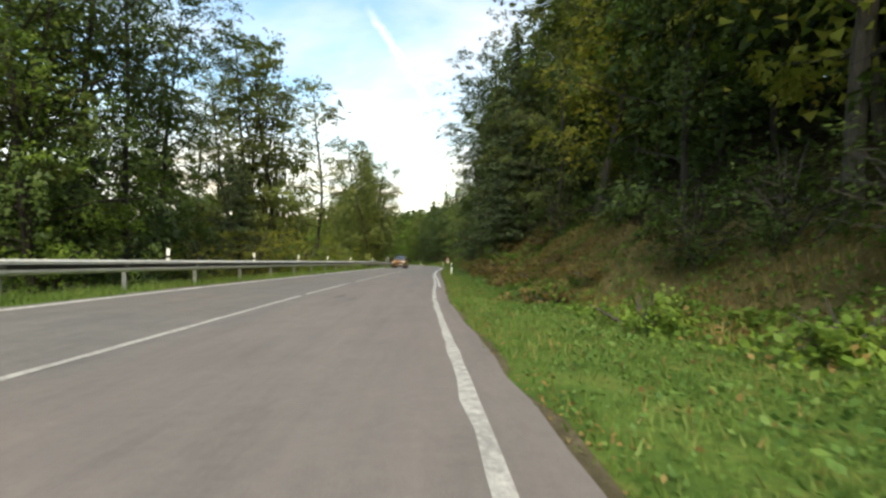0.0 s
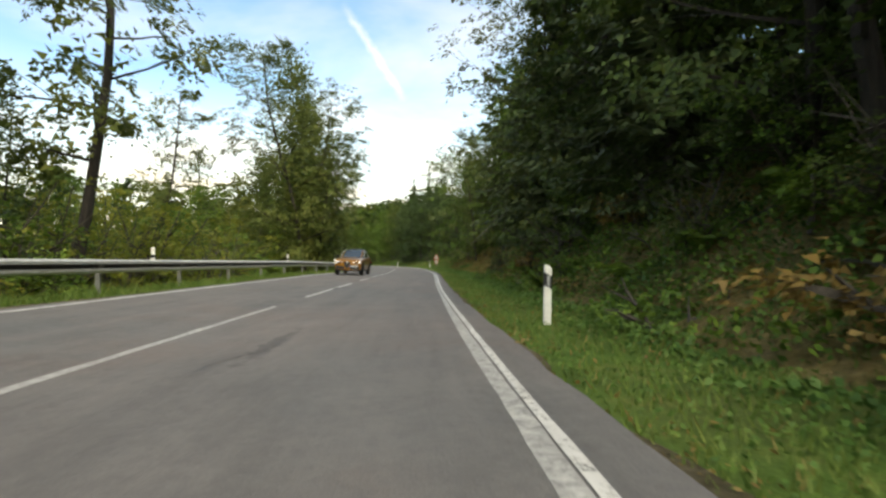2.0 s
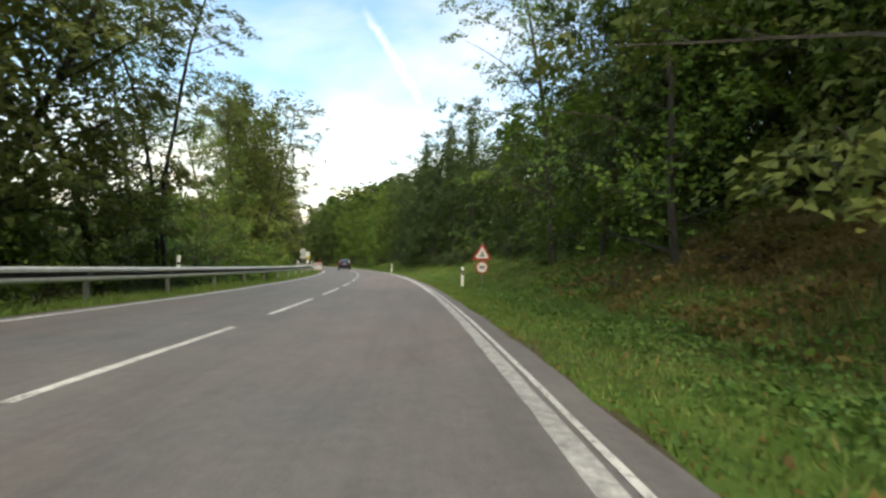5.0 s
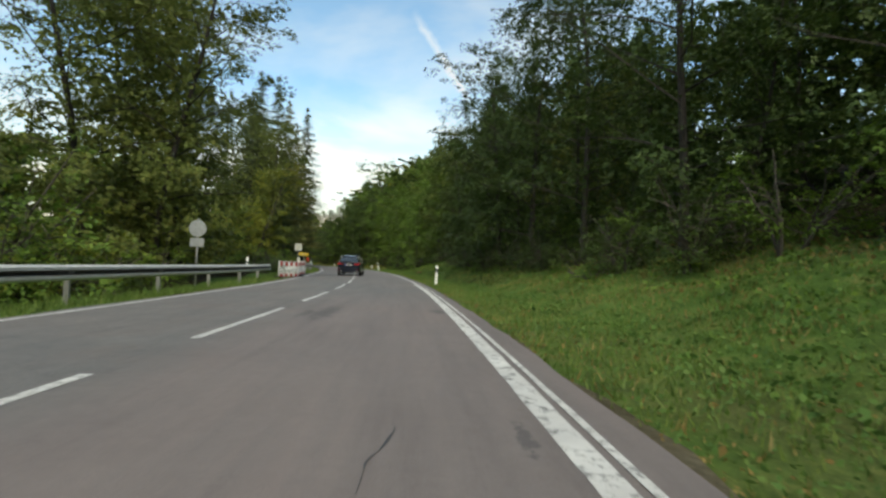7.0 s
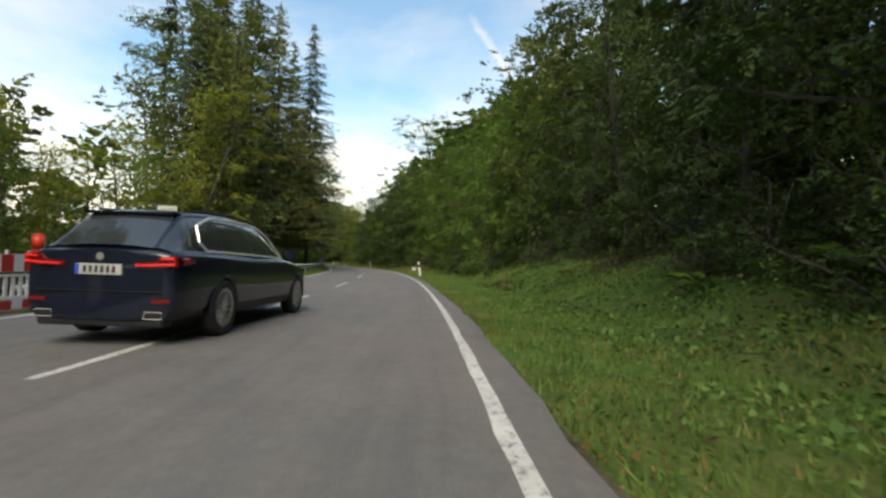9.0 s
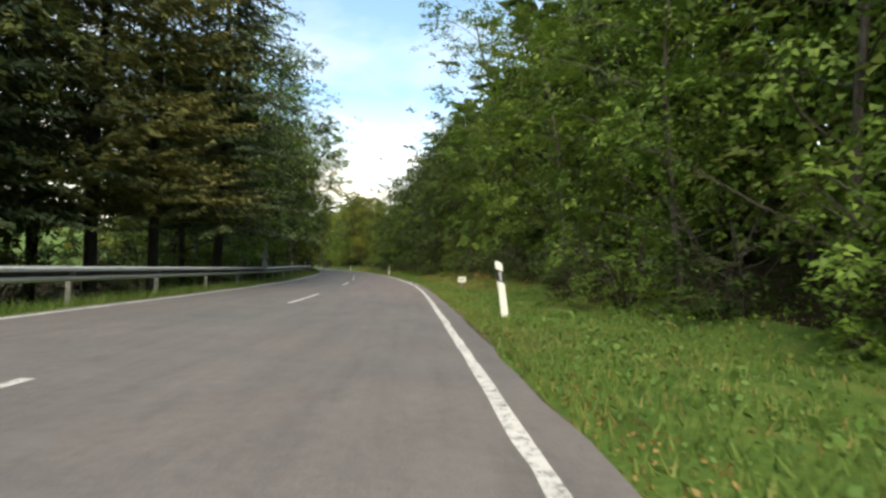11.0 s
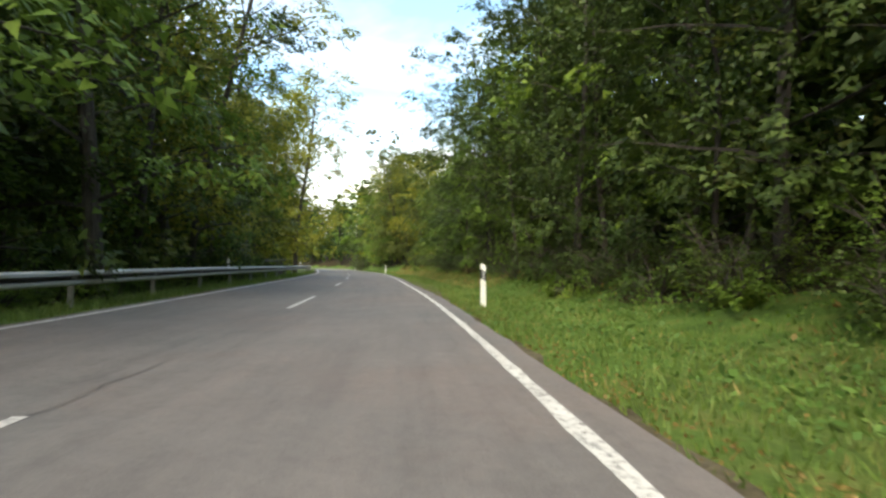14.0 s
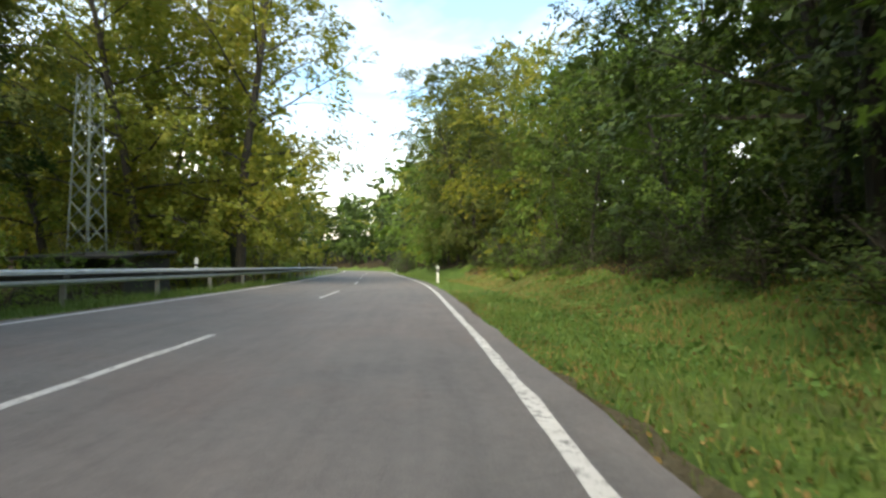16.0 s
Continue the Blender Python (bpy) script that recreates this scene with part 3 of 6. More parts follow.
# ---- plants ----
def tube(points, radii, sides=6):
    """A tapering limb round a line of points."""
    pts = np.asarray(points, float)
    n = len(pts)
    tang = np.gradient(pts, axis=0)
    tang /= np.linalg.norm(tang, axis=1)[:, None] + 1e-9
    ref = np.where(np.abs(tang[:, 2:3]) > 0.9, [[1.0, 0, 0]], [[0, 0, 1.0]])
    a = np.cross(tang, ref)
    a /= np.linalg.norm(a, axis=1)[:, None] + 1e-9
    b = np.cross(tang, a)
    ang = np.linspace(0, 2 * math.pi, sides, endpoint=False)
    r = np.asarray(radii, float)[:, None, None]
    verts = (pts[:, None] + r * (np.cos(ang)[None, :, None] * a[:, None] + np.sin(ang)[None, :, None] * b[:, None])).reshape(-1, 3)
    faces = [(i * sides + k, i * sides + (k + 1) % sides, (i + 1) * sides + (k + 1) % sides, (i + 1) * sides + k) for i in range(n - 1) for k in range(sides)]
    faces.append(tuple((n - 1) * sides + k for k in range(sides)))
    return verts, faces


def leaf_quads(rng, centres, length, width, out=None, flat=0.5, up=None, three=False):
    """One rhombic leaf at each centre, turned at random, or pointing along out."""
    n = len(centres)
    d = rng.normal(size=(n, 3)) * np.array([1, 1, flat])
    if out is not None:
        d = d * (0.55 if up is None else 0.3) + out
    d /= np.linalg.norm(d, axis=1)[:, None] + 1e-9
    nrm = rng.normal(size=(n, 3)) * 0.75 + np.array([0, 0, 0.9]) if up is None else up + rng.normal(size=(n, 3)) * 0.28
    w = np.cross(d, nrm)
    w /= np.linalg.norm(w, axis=1)[:, None] + 1e-9
    size = rng.uniform(0.65, 1.25, n)[:, None]
    le, wi = length * size, width * size
    if three:
        le = le * 1.15
        tri = np.stack([centres - d * le * 0.45 + w * wi * 0.6, centres + d * le * 0.6, centres - d * le * 0.45 - w * wi * 0.6], 1).reshape(-1, 3)
        return tri, np.arange(3 * n).reshape(-1, 3)
    quads = np.stack([centres - d * le * 0.5, centres + w * wi * 0.5 - d * le * 0.08, centres + d * le * 0.5, centres - w * wi * 0.5 - d * le * 0.08], 1).reshape(-1, 3)
    return quads, np.arange(4 * n).reshape(-1, 4)


def sprays(rng, ends, centre, total, reach, per=13):
    """Flat, drooping fans of leaves round the ends of the branches: places, directions and upper sides."""
    ends, reach = np.asarray(ends), np.asarray(reach, float)
    fans = max(len(ends), total // per)
    pick = rng.integers(0, len(ends), fans)
    e, k = ends[pick], reach[pick][:, None]
    off = rng.normal(size=(fans, 3))
    off *= (rng.uniform(0.1, 1, fans) ** 0.5 / np.linalg.norm(off, axis=1))[:, None]
    c = e + off * k * np.array([1, 1, 0.6])
    out = c - centre
    out[:, 2] *= 0.25
    out /= np.linalg.norm(out, axis=1)[:, None] + 1e-6
    axis = out + rng.normal(0, 0.45, (fans, 3)) * np.array([1, 1, 0.3]) + np.array([0, 0, -0.28])
    axis /= np.linalg.norm(axis, axis=1)[:, None]
    side = np.cross(axis, np.array([0, 0, 1.0]) + rng.normal(0, 0.3, (fans, 3)))
    side /= np.linalg.norm(side, axis=1)[:, None]
    top = np.cross(side, axis)
    top *= np.sign(top[:, 2:3])
    u, w = rng.uniform(0, 1, (fans, per, 1)), rng.uniform(-1, 1, (fans, per, 1))
    length = (k * rng.uniform(0.7, 1.3, (fans, 1)))[:, None]
    place = c[:, None] + axis[:, None] * length * u + side[:, None] * w * length * 0.42 * (1.15 - 0.8 * u) + top[:, None] * (rng.normal(0, 0.05, (fans, per, 1)) - 0.12 * u * u * length)
    point = axis[:, None] * 0.8 + side[:, None] * w * 1.1
    return place.reshape(-1, 3), point.reshape(-1, 3), np.repeat(top, per, axis=0)


def limb(start, direction, length, r0, rng, sag=0.0, n=5):
    pts, p, d = [np.array(start)], np.array(start, float), np.array(direction, float)
    for _ in range(n):
        d = d + rng.normal(0, 0.13, 3) + np.array([0, 0, sag])
        d /= np.linalg.norm(d)
        p = p + d * length / n
        pts.append(p)
    return np.array(pts), np.linspace(r0, r0 * 0.22, n + 1)


def broadleaf(name, seed, height, spread, base, leaves, size, leaf_mat, bark, limbs=14, clump=0.8, lean=0.0, trunk_r=0.2, stems=1, inner=500, sub=3, deep_size=2.1):
    """A leafy tree: trunk with limbs and branches, and a crown of clumps of leaves at their ends."""
    rng = np.random.default_rng(seed)
    wood, ends = [], []
    for st in range(stems):
        foot = np.array([0.0, 0, -0.4]) if stems == 1 else np.array([rng.normal(0, 0.35), rng.normal(0, 0.35), -0.4])
        out = rng.normal(0, 0.05 if stems == 1 else 0.1, 2)
        pts, p = [foot], foot.copy()
        d = np.array([out[0] + lean, out[1], 1.0])
        steps = 9
        for _ in range(steps):
            d = d + np.append(rng.normal(0, 0.05, 2), 0)
            d /= np.linalg.norm(d)
            p = p + d * (height * 0.95 + 0.4) / steps
            pts.append(p)
        pts = np.array(pts)
        wood.append(tube(pts, trunk_r * np.linspace(1, 0.12, steps + 1) ** 0.8 * (1.0 if stems == 1 else 0.7), 8))
        for i in range(limbs // stems):
            f = (i + rng.uniform(0, 0.9)) / (limbs // stems)
            z = base + (height * 0.93 - base) * f
            k = np.array([np.interp(z, pts[:, 2], pts[:, j]) for j in range(3)])
            a = i * 2.4 + rng.uniform(-0.5, 0.5) + st
            prof = math.sqrt(max(math.sin(math.pi * (0.16 + 0.78 * f)), 0.03))
            length = spread * prof * rng.uniform(0.7, 1.1)
            rise = 0.25 + 0.7 * f
            lp, lr = limb(k, (math.cos(a), math.sin(a), rise), length, trunk_r * 0.32 * (1.1 - 0.7 * f), rng, -0.03)
            wood.append(tube(lp, lr, 3))
            ends.append((lp[-1], length))
            ends.append((lp[-2] + rng.normal(0, 0.2, 3), length))
            if not sub:
                ends += [(lp[-1] + rng.normal(0, 0.35 * length, 3) * np.array([1, 1, 0.5]), length) for _ in range(4)]
            for j in range(sub):
                q = lp[2 + j % 3]
                a2 = a + rng.uniform(-1.3, 1.3)
                bp, br = limb(q, (math.cos(a2), math.sin(a2), rng.uniform(-0.1, 0.7)), length * rng.uniform(0.3, 0.55), lr[3] * 0.7, rng, -0.02, 3)
                wood.append(tube(bp, br, 3))
                ends.append((bp[-1], length))
                ends.append((bp[-2], length * 0.8))
        ends.append((pts[-1], spread * 0.5))
    tips = np.array([e for e, ln in ends])
    axis = np.c_[np.zeros((1, 2)), tips[:, 2].mean()]
    place, point, top = sprays(rng, tips, axis, leaves, clump * rng.uniform(0.5, 1.05, len(tips)), 20 if sub else 13)
    if not sub:
        top = top + rng.normal(0, 0.7, top.shape)
    v, f = leaf_quads(rng, place, size, size * 0.7, point, up=top, three=True)
    # larger sprays deeper in the crown
    pick = rng.integers(0, len(tips), inner)
    deep = tips[pick] * np.c_[np.repeat(rng.uniform(0.1, 0.62, (inner, 1)), 2, axis=1), rng.uniform(0.88, 1.0, inner)] + rng.normal(size=(inner, 3)) * clump * 0.5
    face = deep * np.array([1, 1, 0.0])
    face = face / (np.linalg.norm(face, axis=1)[:, None] + 0.1) + rng.normal(0, 0.4, (inner, 3))
    v2, f2 = leaf_quads(rng, deep, size * deep_size, size * deep_size * 0.75, up=face, three=True)
    v, f = np.vstack([v, v2]), f.tolist() + (f2 + len(v)).tolist()
    thing = new(name)
    wv, wf = joined(wood)
    part("trunk", mesh("trunk", wv, wf, bark), thing, "bare trunk and limbs")
    part("crown", mesh("crown", v, f, leaf_mat), thing)
    return thing


def conifer(name, seed, height, spread, base, needle_mat, step=0.5, per=9, droop=0.35, trunk_r=0.22, size=0.5, every=0.16):
    """A spruce or larch: drooping boughs, each a spine with narrow hanging twigs on both sides."""
    rng = np.random.default_rng(seed)
    pts = np.array([[0.1 * math.sin(i), 0.1 * math.cos(i * 1.3), -0.4 + (height + 0.4) * i / 8] for i in range(9)])
    wood = [tube(pts, trunk_r * np.linspace(1, 0.06, 9), 8)]
    cs, outs, lens = [], [], []
    z = base
    while z < height - 0.3:
        f = (z - base) / (height - base)
        for i in range(max(4, int(per * (1 - 0.45 * f)))):
            if rng.random() < 0.12:
                continue
            a = rng.uniform(0, 2 * math.pi)
            length = spread * (1 - f) ** 0.85 * rng.uniform(0.5, 1.12) + 0.25
            n = max(3, int(length / every))
            k = np.linspace(0.2, 1, n)
            dirv = np.array([math.cos(a), math.sin(a), 0])
            zz = z + rng.normal(0, 0.15) + length * (0.12 * k - droop * k ** 2 + 0.1 * k ** 4)
            line = dirv * (length * k)[:, None]
            line[:, 2] = zz
            if rng.random() < 0.25 and length > 1.2:
                wood.append(tube(line[::max(1, n // 4)], np.linspace(0.03, 0.008, len(line[::max(1, n // 4)])), 3))
            for side in (-1, 1):
                sw = np.array([-dirv[1], dirv[0], 0]) * side
                twig = size * (1.1 - k * 0.65) * rng.uniform(0.6, 1.15, n)
                cs.append(line + sw * twig[:, None] * 0.42 + rng.normal(0, 0.035, (n, 3)) - np.array([0, 0, 0.06]))
                outs.append(np.tile(dirv * 0.8 + sw - np.array([0, 0, 0.35 + droop]), (n, 1)))
                lens.append(twig)
        z += step * rng.uniform(0.8, 1.2)
    cs.append(np.array([[0, 0, height - 0.2], [0, 0, height - 0.5]]))
    outs.append(np.array([[0, 0, 1.5], [0.5, 0, 1.2]]))
    lens.append(np.array([0.6, 0.5]))
    reach = np.concatenate(lens)[:, None]
    v, f = leaf_quads(rng, np.vstack(cs), reach, 0.05 + reach * 0.17, np.vstack(outs) * 1.6, three=True)
    thing = new(name)
    wv, wf = joined(wood)
    part("trunk", mesh("trunk", wv, wf, BARK_DARK), thing, "straight dark trunk with bare branch wood")
    part("crown", mesh("crown", v, f, needle_mat), thing)
    return thing


def bush(name, seed, height, spread, leaves, size, leaf_mat, stems=9):
    """A shrub that is leafy down to the ground."""
    rng = np.random.default_rng(seed)
    wood, ends = [], []
    for i in range(stems):
        a = i * 2.4 + rng.uniform(-0.4, 0.4)
        lean = rng.uniform(0.15, 1.1)
        length = height * rng.uniform(0.7, 1.1) / math.sqrt(1 + lean * lean * 0.5)
        lp, lr = limb((rng.normal(0, 0.15), rng.normal(0, 0.15), -0.25), (math.cos(a) * lean * spread / height, math.sin(a) * lean * spread / height, 1), length, 0.035 + 0.006 * height, rng, -0.04, 6)
        wood.append(tube(lp, lr, 4))
        ends += [lp[2], lp[3], lp[4], lp[5], lp[6]]
        for j in range(3):
            q = lp[2 + j]
            a2 = a + rng.uniform(-1.6, 1.6)
            bp, br = limb(q, (math.cos(a2), math.sin(a2), rng.uniform(0.0, 0.7)), spread * rng.uniform(0.3, 0.6), lr[3], rng, -0.05, 3)
            wood.append(tube(bp, br, 3))
            ends += [bp[-1], bp[-2]]
    tips = np.array(ends)
    place, point, top = sprays(rng, tips, np.array([[0, 0, height * 0.4]]), leaves, 0.13 * (height + spread) * rng.uniform(0.4, 0.9, len(tips)), 14)
    place[:, 2] = np.abs(place[:, 2])
    v, f = leaf_quads(rng, place, size, size * 0.7, point, up=top, three=True)
    thing = new(name)
    wv, wf = joined(wood)
    part("branchwood", mesh("branchwood", wv, wf, BARK), thing, "thin woody stems")
    part("foliage", mesh("foliage", v, f, leaf_mat), thing)
    return thing


def fern_clump(name, seed, fronds, length, leaf_mat):
    rng = np.random.default_rng(seed)
    cs, outs = [], []
    for i in range(fronds):
        a = i * 2.4 + rng.uniform(-0.3, 0.3)
        n = 11
        k = np.linspace(0.1, 1, n)
        reach = length * rng.uniform(0.7, 1.1)
        dirv = np.array([math.cos(a), math.sin(a), 0])
        line = dirv * (reach * k * 0.8)[:, None]
        line[:, 2] = reach * (1.2 * k - 0.8 * k ** 2)
        for side in (-1, 1):
            sw = np.array([-dirv[1], dirv[0], 0]) * side
            cs.append(line + sw * (0.1 * (1.1 - k))[:, None])
            outs.append(np.tile(sw * 2 + dirv * 0.6 - np.array([0, 0, 0.2]), (n, 1)))
    v, f = leaf_quads(rng, np.vstack(cs), 0.22, 0.075, np.vstack(outs) * 2)
    thing = new(name, mesh(name, v, f, leaf_mat))
    return thing


def stand(proto, s, d, turn, scale=1.0, sink=0.0, tilt_deg=0.0, tall=1.0):
    x, y, z = on_land(s, d)
    m = pose(x, y, z - sink, tilt_deg, 0, turn) @ Matrix.Diagonal((scale, scale, scale * tall, 1))
    return copy_thing(proto, m)


def retire(proto):
    for o in (*proto.children_recursive, proto):
        bpy.data.objects.remove(o)


P = {}
P["beech"] = tagged(broadleaf("beech_tree", 11, 15, 4.6, 1.6, 9500, 0.108, LEAF_GREEN, BARK, 24, 0.8, trunk_r=0.18, inner=2600, sub=2, deep_size=1.2), "dense green beech with a grey trunk", "tree")
P["beech_low"] = tagged(broadleaf("beech_tree", 12, 12, 4.6, 0.4, 9500, 0.108, LEAF_GREEN, BARK, 26, 0.74, trunk_r=0.1, inner=3000, sub=2, deep_size=1.2), "green beech branching low towards the road", "tree")
P["maple"] = tagged(broadleaf("maple_tree", 13, 16, 4.4, 2.2, 10000, 0.125, LEAF_YELLOW, BARK, 24, 0.85, trunk_r=0.17, inner=2200, sub=2, deep_size=1.6), "maple with yellow-green early autumn leaves", "tree")
P["maple_full"] = tagged(broadleaf("maple_tree", 41, 16, 4.8, 1.8, 17000, 0.125, LEAF_YELLOW, BARK, 30, 0.95, trunk_r=0.2, inner=4500, sub=3, deep_size=1.6), "big full maple with yellow-green early autumn leaves", "tree")
P["alder"] = tagged(broadleaf("alder_tree", 14, 18, 2.8, 4.5, 7000, 0.135, LEAF_OLIVE, BARK_DARK, 22, 0.75, trunk_r=0.17, deep_size=1.4, inner=700, sub=2), "tall thin alder with sparse olive leaves and sky between them", "tree")
P["alder_twin"] = tagged(broadleaf("alder_tree", 15, 16, 3.0, 3.0, 7000, 0.135, LEAF_OLIVE, BARK_DARK, 22, 0.75, trunk_r=0.17, stems=2, inner=700, sub=2, deep_size=1.4), "twin-stemmed alder with a thin olive crown", "tree")
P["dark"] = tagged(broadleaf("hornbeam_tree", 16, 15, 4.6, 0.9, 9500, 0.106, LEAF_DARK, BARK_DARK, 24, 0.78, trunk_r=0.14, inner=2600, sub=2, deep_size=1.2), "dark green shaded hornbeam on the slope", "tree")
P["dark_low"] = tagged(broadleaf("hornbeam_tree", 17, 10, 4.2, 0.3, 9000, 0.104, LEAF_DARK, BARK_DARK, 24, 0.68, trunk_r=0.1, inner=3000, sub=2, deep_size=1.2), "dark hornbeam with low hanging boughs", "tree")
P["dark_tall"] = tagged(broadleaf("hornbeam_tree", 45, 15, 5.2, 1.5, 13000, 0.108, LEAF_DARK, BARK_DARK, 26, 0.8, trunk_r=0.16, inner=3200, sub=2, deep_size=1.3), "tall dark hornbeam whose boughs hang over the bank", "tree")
P["alder_full"] = tagged(broadleaf("alder_tree", 38, 18.5, 4.9, 0.9, 17000, 0.135, LEAF_OLIVE, BARK_DARK, 34, 0.95, trunk_r=0.18, inner=5000, deep_size=1.6), "tall full alder with olive brown foliage", "tree")
P["olive_low"] = tagged(broadleaf("hazel_tree", 44, 11.5, 4.5, 0.4, 9500, 0.108, LEAF_OLIVE, BARK, 26, 0.72, trunk_r=0.1, inner=3000, sub=2, deep_size=1.2), "olive green young tree with boughs down to the verge", "tree")
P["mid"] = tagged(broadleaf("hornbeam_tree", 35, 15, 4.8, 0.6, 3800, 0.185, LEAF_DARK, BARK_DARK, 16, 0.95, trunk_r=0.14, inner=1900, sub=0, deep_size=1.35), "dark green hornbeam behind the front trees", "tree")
P["mid_green"] = tagged(broadleaf("beech_tree", 36, 15, 4.8, 0.6, 3800, 0.185, LEAF_GREEN, BARK, 16, 0.95, trunk_r=0.14, inner=1900, sub=0, deep_size=1.35), "green beech behind the front trees", "tree")
P["mid_yellow"] = tagged(broadleaf("maple_tree", 37, 16, 4.6, 0.8, 3800, 0.19, LEAF_YELLOW, BARK, 16, 0.95, trunk_r=0.16, inner=1500, sub=0, deep_size=1.35), "yellowing maple among the green trees", "tree")
P["mid_olive"] = tagged(broadleaf("ash_tree", 42, 15, 4.4, 0.8, 3800, 0.19, LEAF_OLIVE, BARK, 16, 0.95, trunk_r=0.16, inner=1300, sub=0, deep_size=1.35), "olive brown ash among the green trees", "tree")
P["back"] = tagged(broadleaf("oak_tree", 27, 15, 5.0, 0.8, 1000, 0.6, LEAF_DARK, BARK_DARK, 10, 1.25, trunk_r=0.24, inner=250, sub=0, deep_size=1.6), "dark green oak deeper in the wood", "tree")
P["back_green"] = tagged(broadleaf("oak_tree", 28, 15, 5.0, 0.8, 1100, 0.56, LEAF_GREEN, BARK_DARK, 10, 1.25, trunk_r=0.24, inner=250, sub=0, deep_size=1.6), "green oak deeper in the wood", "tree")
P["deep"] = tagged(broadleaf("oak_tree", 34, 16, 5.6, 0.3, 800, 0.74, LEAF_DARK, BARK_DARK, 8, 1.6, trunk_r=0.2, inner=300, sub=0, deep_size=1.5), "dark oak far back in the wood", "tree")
P["back_yellow"] = tagged(broadleaf("lime_tree", 29, 16, 4.6, 1.0, 1800, 0.4, LEAF_YELLOW, BARK, 12, 1.2, trunk_r=0.24, inner=400, sub=0, deep_size=1.6), "lime tree with yellowing leaves further off", "tree")
P["back_olive"] = tagged(broadleaf("ash_tree", 30, 14, 4.0, 1.0, 1800, 0.36, LEAF_OLIVE, BARK_DARK, 12, 1.1, trunk_r=0.2, inner=300, sub=0, deep_size=1.6), "olive green ash tree further off", "tree")
P["spruce"] = tagged(conifer("spruce_tree", 18, 26, 5.0, 3.0, NEEDLE, 0.42, 16, 0.3, size=0.42, every=0.15), "tall dark green spruce by the road", "tree")
P["spruce_warm"] = tagged(conifer("larch_tree", 19, 24, 5.0, 3.6, NEEDLE_WARM, 0.42, 15, 0.14, size=0.4, every=0.15), "tall brownish green larch by the road", "tree")
P["back_spruce"] = tagged(conifer("spruce_tree", 33, 25, 3.6, 1.6, NEEDLE, 0.75, 11, size=1.0, every=0.36), "dark spruce deeper in the wood", "tree")
P["spruce_young"] = tagged(conifer("spruce_tree", 20, 13, 3.4, 0.4, NEEDLE, 0.3, 13, 0.25, 0.12, 0.42, 0.13), "young spruce with boughs down to the ground", "tree")
P["hazel"] = tagged(bush("hazel_bush", 21, 4.4, 2.6, 3300, 0.098, LEAF_GREEN), "green leafy hazel bush beside the road", "bush")
P["hazel_dark"] = tagged(bush("elder_bush", 22, 3.6, 2.4, 3200, 0.092, LEAF_DARK), "dark green elder bush under the trees", "bush")
P["willow"] = tagged(bush("willow_bush", 23, 5.0, 2.8, 2600, 0.125, LEAF_YELLOW), "yellow-green willow bush behind the guardrail", "bush")
P["willow_full"] = tagged(bush("willow_bush", 43, 5.4, 3.4, 6000, 0.12, LEAF_GREEN, 14), "broad green willow bush behind the guardrail", "bush")
P["bramble"] = tagged(bush("bramble_bush", 24, 1.3, 1.3, 1300, 0.075, LEAF_GREEN, 5), "low green bramble on the bank", "bush")
P["bramble_dry"] = tagged(bush("bramble_bush", 25, 1.2, 1.3, 1300, 0.075, LEAF_BROWN, 5), "withered brown bramble and bracken", "bush")
P["fern"] = tagged(fern_clump("fern", 26, 14, 0.9, LEAF_GREEN), "green fern on the shaded bank", "fern")

GROW = np.random.default_rng(7)


def scatter(kinds, s0, s1, d0, d1, count, lo=0.8, hi=1.2, sink=0.15, group=""):
    """Plants of mixed kinds over a stretch of the roadside, kept apart from one another."""
    spots = []
    area = max((s1 - s0) * abs(d1 - d0), 1)
    gap = 0.62 * math.sqrt(area / count)
    tries = 0
    while len(spots) < count and tries < count * 12:
        tries += 1
        s, d = GROW.uniform(s0, s1), GROW.uniform(d0, d1)
        if all((s - a) ** 2 + (d - b) ** 2 > gap * gap for a, b in spots):
            spots.append((s, d))
            ob = stand(P[kinds[int(GROW.integers(len(kinds)))]], s, d, GROW.uniform(0, 360), GROW.uniform(lo, hi), sink, GROW.normal(0, 3), GROW.uniform(0.9, 1.15))
            if group:
                ob["group"] = group


def avenue(kinds, s0, s1, step, d, spread_d, lo, hi):
    """An uneven row of trees along the road."""
    s = s0
    while s < s1:
        stand(P[kinds[int(GROW.integers(len(kinds)))]], s, d + GROW.uniform(-spread_d, spread_d), GROW.uniform(0, 360), GROW.uniform(lo, hi), 0.2, GROW.normal(0, 3), GROW.uniform(0.92, 1.12))
        s += step * GROW.uniform(0.75, 1.25)


# wooded hillside, right of the road: front row, second row, then deeper in the wood
avenue(["beech_low", "maple", "dark_low"], 3, 24, 5.8, 10.6, 0.7, 0.95, 1.15)
avenue(["dark", "spruce_young", "dark_low", "olive_low"], 25, 58, 4.8, 9.4, 0.7, 0.95, 1.15)
avenue(["beech", "olive_low"], 60, 70, 4.2, 12.0, 0.5, 0.95, 1.1)
avenue(["beech_low", "dark_low", "olive_low"], 70, 98, 5.2, 12.4, 0.7, 0.85, 1.05)
avenue(["olive_low", "dark_low", "dark", "dark_low"], 99, 140, 5.2, 12.8, 0.9, 0.8, 1.0)
avenue(["dark", "dark_low", "dark"], 139, 176, 4.6, 11.3, 0.5, 0.76, 0.9)
avenue(["beech_low", "olive_low", "dark_low", "beech", "olive_low"], 177, 222, 5.4, 10.2, 0.8, 0.85, 1.05)
